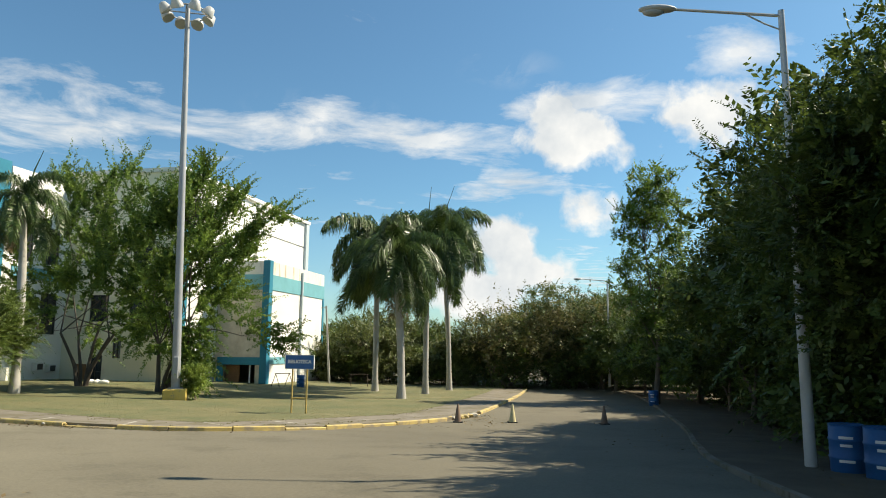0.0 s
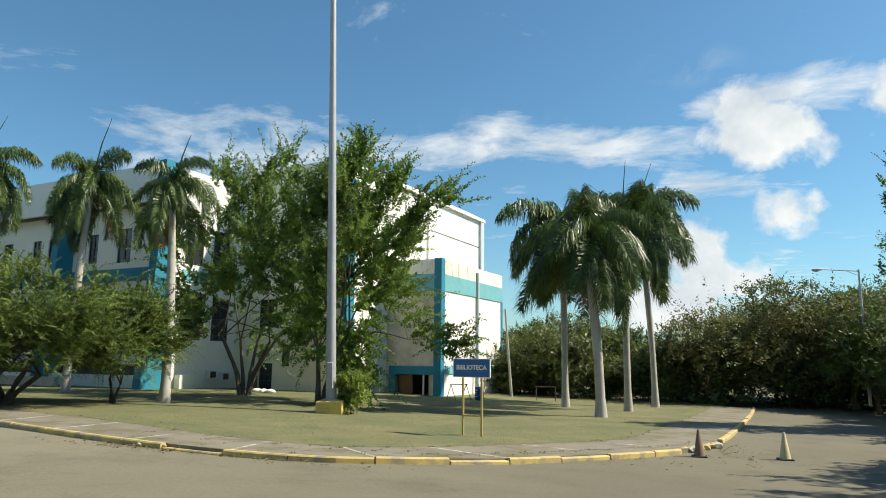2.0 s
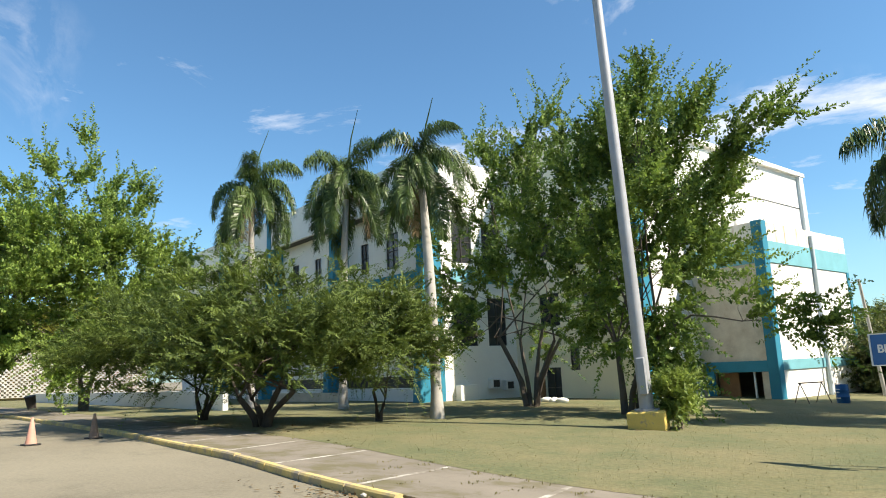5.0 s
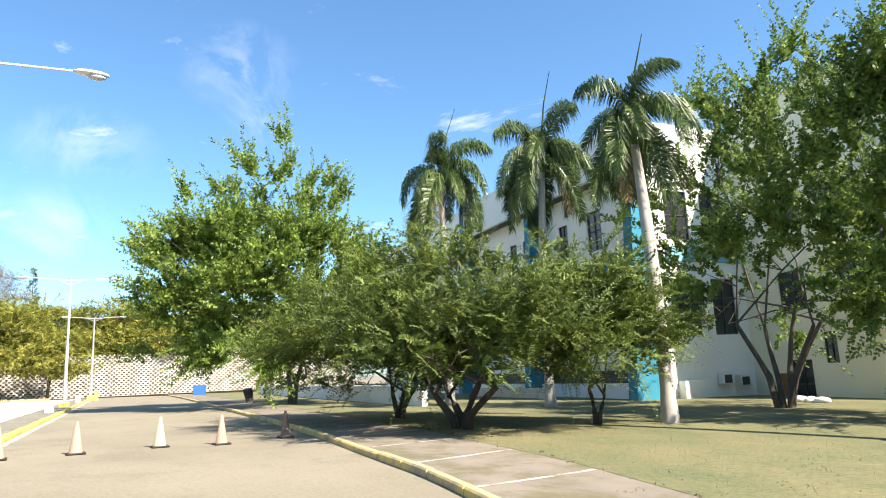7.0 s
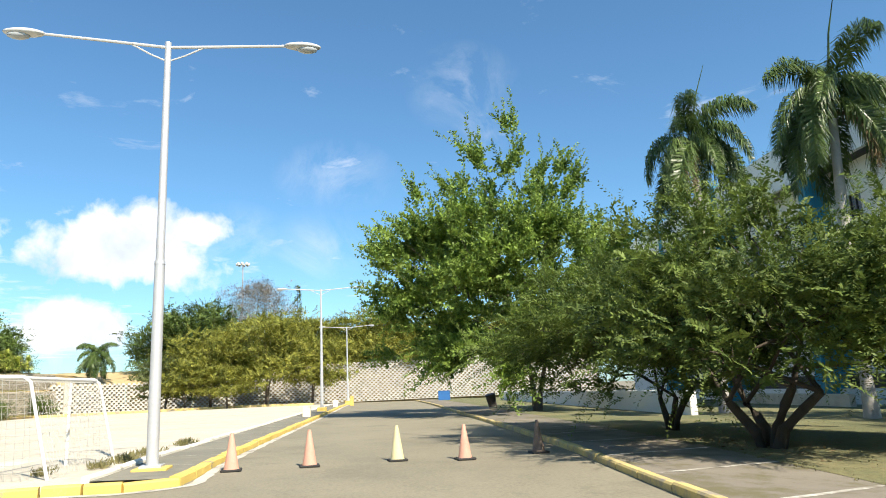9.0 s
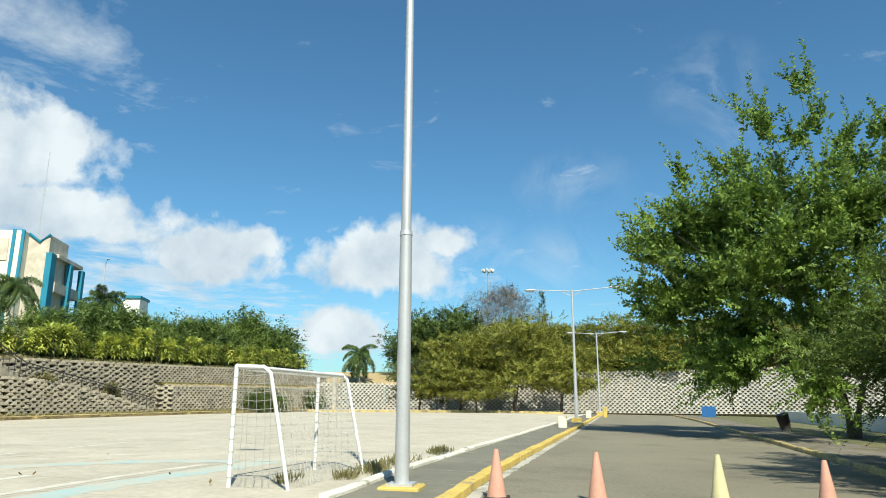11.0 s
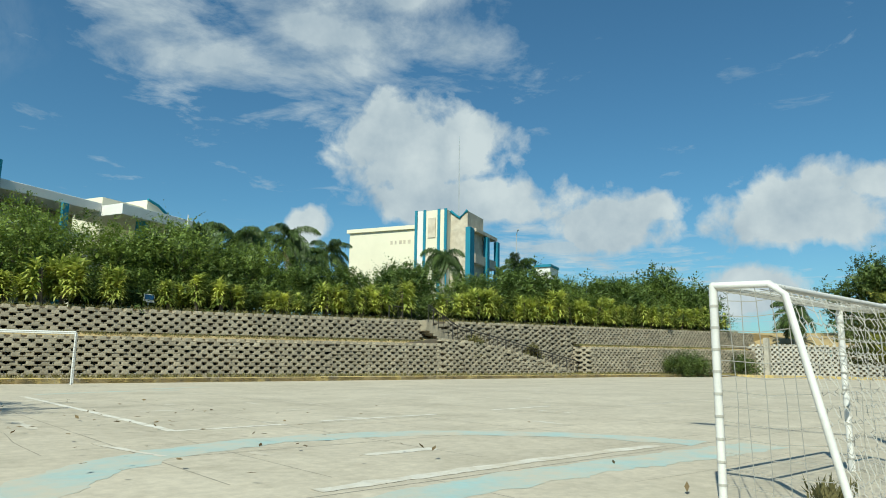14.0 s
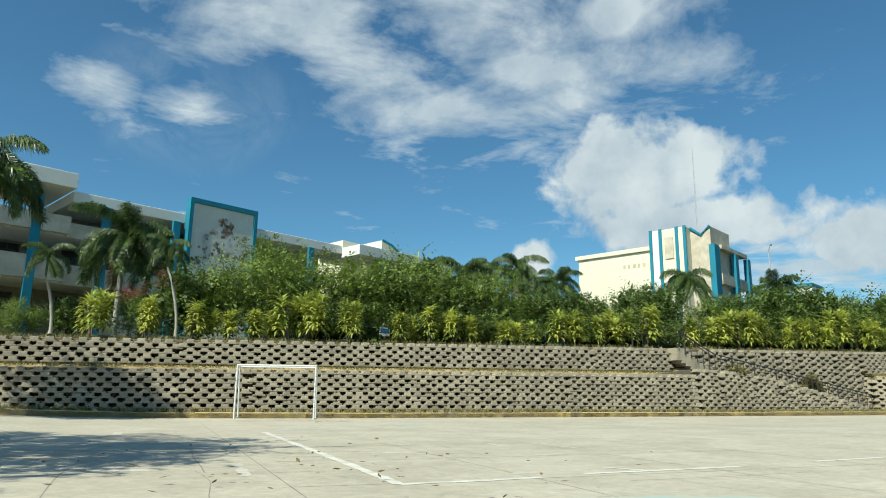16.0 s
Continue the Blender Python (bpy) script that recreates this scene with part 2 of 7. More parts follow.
grass_soil = mat("grass_soil", (0.172, 0.15, 0.075), 0.25, 0.3, 26, 0.95, 0.8, dark=(0.105, 0.112, 0.044), depth=0.03, worn=((0.108, 0.122, 0.054), 0.36, 0.62, 0.4), grit=0.25, grit_size=12.0)
dry_earth = mat("dry_earth", (0.42, 0.32, 0.16), 0.2, 0.7, 20, 0.95, 0.6, stain=0.3, depth=0.02)
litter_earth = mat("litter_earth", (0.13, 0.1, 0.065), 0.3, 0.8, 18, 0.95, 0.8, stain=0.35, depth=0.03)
yellow_paint = mat("yellow_paint", (0.63, 0.46, 0.12), 0.14, 1.2, 26, 0.8, 0.3, stain=0.3, worn=((0.3, 0.25, 0.17), 0.34, 0.42, 3.0))
worn_yellow = mat("worn_yellow", (0.58, 0.44, 0.15), 0.2, 1.6, 20, 0.85, 0.35, dark=(0.34, 0.28, 0.16), stain=0.3, worn=((0.29, 0.25, 0.185), 0.38, 0.54, 1.7))
white_line = mat("white_line", (0.56, 0.53, 0.46), 0.18, 2.5, 22, 0.85, 0.15, stain=0.3, worn=((0.2, 0.175, 0.135), 0.42, 0.6, 2.2))
court_white = mat("court_white", (0.66, 0.63, 0.55), 0.15, 2.5, 22, 0.85, 0.15, stain=0.2, worn=(LOT, 0.42, 0.58, 2.2))
court_line = mat("court_line", (0.72, 0.69, 0.61), 0.12, 2.5, 22, 0.85, 0.15, stain=0.15, worn=(LOT, 0.34, 0.5, 2.2))
blue_line = mat("blue_line", (0.31, 0.47, 0.47), 0.15, 2.0, 12, 0.85, 0.15, dark=(0.38, 0.47, 0.44), stain=0.0, worn=(LOT, 0.36, 0.68, 1.3))
white_wall = mat("white_wall", (0.8, 0.785, 0.735), 0.05, 0.5, 24, 0.85, 0.1, stain=0.12)
cream_wall = mat("cream_wall", (0.8, 0.75, 0.58), 0.05, 0.4, 24, 0.85, 0.1, stain=0.1)
teal_paint = mat("teal_paint", (0.022, 0.215, 0.315), 0.12, 0.8, 20, 0.7, 0.12, stain=0.2)
teal_pale = mat("teal_pale", (0.16, 0.4, 0.45), 0.12, 0.8, 20, 0.7, 0.12, stain=0.2)
pale_trim = mat("pale_trim", (0.5, 0.57, 0.6), 0.08, 0.8, 20, 0.8, 0.1, stain=0.15)
streaked_wall = mat("streaked_wall", (0.78, 0.74, 0.65), 0.06, 0.8, 20, 0.9, 0.12, stretch=(2.2, 2.2, 0.22), worn=((0.46, 0.34, 0.22), 0.36, 0.46, 1.0))
# stained beige; also carries painted shade on parapets and the annex's south face
stain_and_shade_wall = mat("stain_and_shade_wall", (0.62, 0.56, 0.45), 0.2, 1.1, 20, 0.9, 0.15, dark=(0.3, 0.22, 0.14), stain=0.4)
pale_edging = mat("pale_edging", (0.74, 0.7, 0.6), 0.15, 1.4, 20, 0.9, 0.3, stain=0.3, worn=((0.4, 0.37, 0.31), 0.36, 0.44, 1.5))
edging = mat("edging", (0.48, 0.45, 0.38), 0.2, 1.4, 20, 0.9, 0.3, stain=0.35, worn=((0.25, 0.23, 0.19), 0.38, 0.48, 1.5))
# brown wall colour deepened to hold the shade inside the galleries
gallery_shade_wall = mat("gallery_shade_wall", (0.3, 0.265, 0.21), 0.15, 0.8, 20, 0.9, 0.1, stain=0.3)
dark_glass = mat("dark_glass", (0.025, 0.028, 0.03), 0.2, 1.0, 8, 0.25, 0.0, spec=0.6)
# near-black metal, also laid on buildings where deep shade is painted
dark_metal_and_shade = mat("dark_metal_and_shade", (0.05, 0.045, 0.04), 0.2, 2.0, 30, 0.6, 0.2)
pole_grey = mat("pole_grey", (0.36, 0.37, 0.385), 0.14, 1.5, 30, 0.6, 0.1, metal=0.2, stain=0.2)
galvanised = mat("galvanised", (0.52, 0.53, 0.54), 0.1, 1.5, 30, 0.5, 0.1, metal=0.35)
white_metal = mat("white_metal", (0.72, 0.72, 0.7), 0.08, 3.0, 30, 0.5, 0.1, stain=0.2)
pale_block = mat("pale_block", (0.54, 0.51, 0.44), 0.15, 1.2, 26, 0.95, 0.5, stain=0.25, depth=0.015)
block_concrete = mat("block_concrete", (0.36, 0.318, 0.236), 0.26, 1.2, 26, 0.95, 0.6, stain=0.3, per_object=0.2, depth=0.015, grit=0.15)
cavity_soil = mat("cavity_soil", (0.17, 0.14, 0.1), 0.3, 1.5, 20, 1.0, 0.5)
bark = mat("bark", (0.16, 0.13, 0.1), 0.25, 2.5, 28, 0.95, 0.9, depth=0.02)
dark_bark = mat("dark_bark", (0.075, 0.06, 0.045), 0.25, 2.5, 28, 0.95, 0.9, depth=0.02)
grey_bark = mat("grey_bark", (0.115, 0.096, 0.076), 0.25, 2.5, 28, 0.95, 0.9, depth=0.02)
palm_bark = mat("palm_bark", (0.43, 0.41, 0.37), 0.18, 2.2, 18, 0.9, 0.5, stain=0.3, depth=0.01)
cone_orange = mat("cone_orange", (0.55, 0.29, 0.21), 0.1, 5, 40, 0.7, 0.1, stain=0.25)
cone_yellow = mat("cone_yellow", (0.56, 0.5, 0.28), 0.1, 5, 40, 0.7, 0.1, stain=0.25)
cone_dark = mat("cone_dark", (0.2, 0.14, 0.1), 0.2, 5, 40, 0.8, 0.1, stain=0.25)
rubber = mat("rubber", (0.03, 0.028, 0.026), 0.2, 4, 40, 0.85, 0.2)
sign_blue = mat("sign_blue", (0.028, 0.125, 0.33), 0.08, 3, 30, 0.5, 0.05)
sign_white = mat("sign_white", (0.78, 0.78, 0.76), 0.03, 3, 30, 0.6, 0.0)
bamboo = mat("post_yellow", (0.5, 0.36, 0.12), 0.15, 3, 30, 0.7, 0.15, stain=0.3)
barrel_blue = mat("barrel_blue", (0.02, 0.12, 0.32), 0.15, 2.5, 30, 0.45, 0.1, stain=0.3)
lamp_grey = mat("lamp_grey", (0.52, 0.52, 0.5), 0.06, 3, 30, 0.45, 0.05)
lens_glass = mat("lens_glass", (0.4, 0.42, 0.42), 0.1, 5, 30, 0.15, 0.0)
net_cord = mat("net_cord", (0.45, 0.44, 0.4), 0.1, 6, 30, 0.8, 0.0)
rust_rail = mat("rust_rail", (0.07, 0.05, 0.04), 0.25, 4, 30, 0.8, 0.2)
wood_brown = mat("wood_brown", (0.25, 0.13, 0.06), 0.25, 1.5, 20, 0.8, 0.3)
leaf_acacia = leaf_mat("leaf_acacia", (0.04, 0.078, 0.015), (0.27, 0.385, 0.072), 0.55, 0.36)
leaf_bright = leaf_mat("leaf_bright", (0.045, 0.09, 0.017), (0.31, 0.43, 0.075), 0.55, 0.36)
leaf_dark = leaf_mat("leaf_dark", (0.036, 0.065, 0.016), (0.21, 0.28, 0.056), 0.6, 0.34)
leaf_light = leaf_mat("leaf_light", (0.05, 0.095, 0.02), (0.34, 0.43, 0.085), 0.5, 0.34)
leaf_garden = leaf_mat("leaf_garden", (0.032, 0.064, 0.015), (0.2, 0.275, 0.06), 0.5, 0.3)
leaf_forest = leaf_mat("leaf_forest", (0.026, 0.05, 0.013), (0.165, 0.225, 0.046), 0.5, 0.27)
leaf_grey = leaf_mat("leaf_grey", (0.14, 0.12, 0.1), (0.28, 0.25, 0.21), 0.8, 0.1)
leaf_yellow = leaf_mat("leaf_yellow", (0.068, 0.092, 0.017), (0.43, 0.42, 0.075), 0.6, 0.35)
leaf_olive = leaf_mat("leaf_olive", (0.042, 0.062, 0.02), (0.2, 0.225, 0.066), 0.5, 0.3)
leaf_dry = leaf_mat("leaf_dry", (0.14, 0.13, 0.05), (0.34, 0.31, 0.12))
leaf_palm = leaf_mat("leaf_palm", (0.016, 0.038, 0.011), (0.155, 0.225, 0.06), 0.36, 0.24)
leaf_palm_dead = leaf_mat("leaf_palm_dead", (0.1, 0.07, 0.035), (0.24, 0.18, 0.09), 0.8, 0.2)
leaf_dracaena = leaf_mat("leaf_dracaena", (0.11, 0.19, 0.03), (0.82, 0.83, 0.2), 0.4, 0.4)
grass_tuft = leaf_mat("grass_tuft", (0.15, 0.145, 0.058), (0.28, 0.25, 0.11), 0.8, 0.4)


# ---- mesh helpers ----
def terrain(x, y):
    """Height of the road and court surface."""
    x = min(max(x, -75.0), 25.0)
    east = 1 / (1 + math.exp(-(x + 14) / 4))
    return -1.325 - 0.00573 * x - 0.0173 * min(max(y - 14, 0), 40) + east * (0.677 - 0.04807 * min(max(y, -10), 60) + 0.0409 * min(max(y - 24, 0), 36))


def mesh_of(name, verts, faces, material, smooth=False):
    me = bpy.data.meshes.new(name)
    me.from_pydata([tuple(v) for v in verts], [], faces)
    me.materials.append(material)
    if smooth:
        me.polygons.foreach_set("use_smooth", [True] * len(me.polygons))
    me.update()
    return me


def part(name, bm, material, parent, label="", at=None, smooth=False):
    """Links a bmesh (or a ready mesh) as one mesh object under a thing or a part."""
    if isinstance(bm, bpy.types.Mesh):
        me = bm
    else:
        me = bpy.data.meshes.new(name)
        bm.to_mesh(me)
        bm.free()
        me.materials.append(material)
        if smooth:
            me.polygons.foreach_set("use_smooth", [True] * len(me.polygons))
    ob = new(name, me)
    if parent is not None:
        ob.parent = parent
    if at is not None:
        ob.matrix_basis = at
    if label:
        ob["label"] = label
    return ob


def thing(name, label, category, at, group="", kind=""):
    ob = new(name)
    ob.empty_display_size = 0.3
    ob.matrix_basis = at
    return tagged(ob, label, category, group, kind)


def box(x0, x1, y0, y1, z0, z1, bevel=0.0, bm=None):
    bm = bm or bmesh.new()
    made = bmesh.ops.create_cube(bm, size=1.0)["verts"]
    for v in made:
        v.co = Vector((x0 + (v.co.x + 0.5) * (x1 - x0), y0 + (v.co.y + 0.5) * (y1 - y0), z0 + (v.co.z + 0.5) * (z1 - z0)))
    if bevel:
        edges = {e for v in made for e in v.link_edges}
        bmesh.ops.bevel(bm, geom=list(edges), offset=bevel, segments=1, affect="EDGES")
    return bm


def tube(points, radii, sides=8, bm=None, caps=True):
    """A round bar along points, with a radius at each."""
    bm = bm or bmesh.new()
    pts = [Vector(p) for p in points]
    rings = []
    for i, p in enumerate(pts):
        d = (pts[min(i + 1, len(pts) - 1)] - pts[max(i - 1, 0)]).normalized()
        a = d.orthogonal().normalized() if abs(d.z) < 0.95 else Vector((1, 0, 0)).cross(d).normalized()
        b = d.cross(a)
        r = radii[i] if isinstance(radii, (list, tuple)) else radii
        rings.append([bm.verts.new(p + (a * math.cos(t) + b * math.sin(t)) * r) for t in (2 * math.pi * k / sides for k in range(sides))])
    for r0, r1 in zip(rings, rings[1:]):
        for k in range(sides):
            bm.faces.new((r0[k], r0[(k + 1) % sides], r1[(k + 1) % sides], r1[k]))
    if caps:
        # caps on corners of their own, so that the sides shade as a clean round
        bm.faces.new([bm.verts.new(v.co) for v in reversed(rings[0])])
        bm.faces.new([bm.verts.new(v.co) for v in rings[-1]])
    return bm


def lathe(profile, sides=20, bm=None):
    return tube([(0, 0, z) for _, z in profile], [r for r, _ in profile], sides, bm)


def smooth_line(points, step=1.0):
    """Points at even steps along a rounded line through the given ones."""
    p = [Vector((*q, 0)[:3]) for q in points]
    p = [p[0] * 2 - p[1]] + p + [p[-1] * 2 - p[-2]]
    out = []
    for a, b, c, d in zip(p, p[1:], p[2:], p[3:]):
        n = max(1, round((c - b).length / step))
        for i in range(n):
            t = i / n
            out.append(0.5 * ((2 * b) + (c - a) * t + (2 * a - 5 * b + 4 * c - d) * t * t + (3 * b - a - 3 * c + d) * t ** 3))
    out.append(p[-2])
    return out


def shifted(line, off):
    """The line moved sideways, to its left."""
    out = []
    for i, p in enumerate(line):
        d = (line[min(i + 1, len(line) - 1)] - line[max(i - 1, 0)]).normalized()
        out.append(p + Vector((-d.y, d.x, 0)) * off)
    return out


def ribbon(name, left, right, lift, material, cross=2, label="", category="", drop=0.0):
    """A surface between two lines with the same number of points, lying on the terrain."""
    verts, faces = [], []
    m = cross + 1
    for a, b in zip(left, right):
        for k in range(m):
            q = a.lerp(b, k / cross)
            verts.append((q.x, q.y, terrain(q.x, q.y) + lift))
    n = len(left)
    for i in range(n - 1):
        for k in range(cross):
            a = i * m + k
            faces.append((a, a + 1, a + m + 1, a + m))
    if drop:
        for k in (0, cross):
            base = len(verts)
            for i in range(n):
                x, y, z = verts[i * m + k]
                verts.append((x, y, z - drop))
            for i in range(n - 1):
                f = (i * m + k, (i + 1) * m + k, base + i + 1, base + i)
                faces.append(f if k else f[::-1])
    me = mesh_of(name, verts, faces, material)
    ob = new(name, me)
    return tagged(ob, label, category, kind="structure")


def kerb(name, line, width, height, material, label, gap=0.02, piece=1.5, broken=()):
    """A row of kerb stones along the line."""
    root = new(name)
    tagged(root, label, "kerb", kind="structure")
    i = 0
    rnd = random.Random(5)
    step = (line[1] - line[0]).length
    per = max(1, round(piece / step))
    while i < len(line) - 1:
        j = min(i + per, len(line) - 1)
        seg = line[i:j + 1]
        i = j
        sunk = 0.0
        for x0, x1, depth in broken:
            if x0 < seg[0].x < x1:
                sunk = depth * rnd.uniform(0.3, 1.0)
        if sunk > 0.11:
            continue
        inner = shifted(seg, width)
        verts, faces = [], []
        h = height + rnd.uniform(-0.015, 0.015) - sunk
        wob = rnd.uniform(-0.25, 0.25) * sunk
        for k, (a, b) in enumerate(zip(seg, inner)):
            s = gap if k == 0 else (-gap if k == len(seg) - 1 else 0)
            d = (seg[-1] - seg[0]).normalized() * s
            za, zb = terrain(a.x, a.y), terrain(b.x, b.y)
            d = d + Vector((wob, wob * (k - 1), 0))
            verts += [(a.x + d.x, a.y + d.y, za - 0.1), (a.x + d.x, a.y + d.y, za + h - 0.03), (a.x + d.x + (b.x - a.x) * 0.18, a.y + d.y + (b.y - a.y) * 0.18, za + h), (b.x + d.x, b.y + d.y, zb + h), (b.x + d.x, b.y + d.y, zb - 0.1)]
        for k in range(len(seg) - 1):
            for c in range(4):
                a = k * 5 + c
                faces.append((a, a + 5, a + 6, a + 1))
        e = (len(seg) - 1) * 5
        faces += [(0, 1, 2, 3, 4), (e + 4, e + 3, e + 2, e + 1, e)]
        part("kerb_stone", mesh_of("kerb_stone", verts, faces, material), None, root)
    return root


# ---- large structure ----
ROAD_U, ROAD_V = Vector((-0.990, 0.141, 0)), Vector((0.141, 0.990, 0))


def make_ground():
    xs = sorted({*[-4000, -1500, -600, -300, -200, -160], *range(-130, 60, 2), *[80, 120, 200, 400, 900, 1800, 4000]})
    ys = sorted({*[-4000, -1500, -600, -300, -150, -100], *range(-70, 100, 2), *[120, 160, 260, 500, 1000, 2000, 4000]})
    verts = [(x, y, terrain(x, y)) for y in ys for x in xs]
    nx = len(xs)
    faces = [(j * nx + i, j * nx + i + 1, (j + 1) * nx + i + 1, (j + 1) * nx + i) for j in range(len(ys) - 1) for i in range(nx - 1)]
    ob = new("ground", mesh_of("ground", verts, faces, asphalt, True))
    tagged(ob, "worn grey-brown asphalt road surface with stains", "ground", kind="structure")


make_ground()
LAWN_EDGE = smooth_line([(-112, 36.2), (-60, 28.7), (-37.6, 25.5), (-27.3, 24.0), (-21, 22.9), (-17.5, 22.35), (-14.3, 21.6), (-11.4, 21.05), (-9.6, 20.85), (-8.0, 20.9), (-7.0, 21.2), (-5.5, 22.15), (-4.3, 23.2), (-3.2, 24.35), (-2.1, 25.6), (-0.5, 27.5), (0.86, 29.8), (1.8, 33.8), (2.7, 39), (4.4, 50), (6, 61)], 0.75)
LAWN_IN = shifted(LAWN_EDGE, 0.16)
STRIP_IN = shifted(LAWN_EDGE, 2.75)
kerb("lawn_kerb", LAWN_EDGE, 0.16, 0.14, worn_yellow, "worn yellow painted concrete kerb round the lawn, broken in places", broken=((-12.6, -10.4, 0.1), (-6.0, -4.8, 0.07), (-3.2, -2.0, 0.08), (0.0, 1.6, 0.15)))
ribbon("parking_strip", LAWN_IN, STRIP_IN, 0.125, strip_concrete, 3, "cracked grey concrete parking strip along the lawn", "pavement", drop=0.25)
far_edge = [Vector((-112 + (6 + 112) * i / (len(STRIP_IN) - 1), 66, 0)) for i in range(len(STRIP_IN))]
ribbon("lawn", STRIP_IN, far_edge, 0.13, grass_soil, 24, "dry mown lawn with olive and straw patches", "lawn")
LOT_EDGE = smooth_line([(-22.95, 12.6), (-23.08, 13.6), (-23.1, 14.8), (-23.6, 15.6), (-24.6, 15.75), (-27.1, 15.95), (-32.1, 16.6), (-45.5, 18.45), (-65, 21.1), (-104, 26.1)], 0.75)
COURT_EAST = smooth_line([(-9, -24), (-10, -4), (-12, 5), (-16, 9.6), (-20, 11.6), (-22.3, 12.4)], 1.0)
kerb("lot_kerb", LOT_EDGE, 0.18, 0.15, yellow_paint, "yellow painted concrete kerb along the sidewalk")


def painted(name, points, width, lift, material, label, step=0.5, ragged=0.0):
    """A painted line lying on the ground, its edges worn uneven where asked."""
    line = smooth_line(points, 0.12 if ragged else step)
    if ragged:
        def side(s):
            out = []
            for i, p in enumerate(shifted(line, s * width / 2)):
                w = noise.noise(Vector((p.x * 2.1, p.y * 2.1, s * 5))) + 0.6 * noise.noise(Vector((p.x * 7, p.y * 7, s * 9)))
                out.append(p + (p - line[i]) * w * ragged)
            return out
        return ribbon(name, side(1), side(-1), lift, material, 1, label, "marking")
    return ribbon(name, shifted(line, width / 2), shifted(line, -width / 2), lift, material, 1, label, "marking")


def make_lot():
    inner = COURT_EAST + shifted(LOT_EDGE, 0.18)
    south = []
    for i, p in enumerate(inner):
        t = i / (len(inner) - 1)
        x = -9 + (-104 + 9) * t
        south.append(Vector((x, -17.6 - 0.142 * (x + 54.7), 0)))
    ribbon("court", inner, south, 0.03, lot_concrete, 24, "sun-bleached concrete sports court with cracked patches", "court")
    i0 = min(range(len(inner)), key=lambda i: (inner[i] - Vector((-23.5, 15.5, 0))).length)
    walk_out = inner[i0:]
    gutter = [p for p in LOT_EDGE if p.x > -90]
    painted("gutter", [(p.x, p.y) for p in shifted(gutter, -0.13)], 0.2, 0.006, edging, "pale worn concrete gutter along the kerb", 0.75, 0.5)
    ribbon("sidewalk", walk_out, shifted(walk_out, 1.35), 0.12, sidewalk_concrete, 2, "grey concrete sidewalk beside the court", "pavement")
    outer = shifted(walk_out, 1.33)
    for i in range(3, min(len(walk_out) - 1, 70), 3):
        painted("sidewalk_joint", [(walk_out[i].x, walk_out[i].y), (outer[i].x, outer[i].y)], 0.03, 0.123, edging, "pale worn joint across the sidewalk")
    kerb("court_edge_kerb", shifted(walk_out, 1.35), 0.14, 0.19, pale_edging, "low weathered concrete edging between sidewalk and court", piece=3.0)


make_lot()


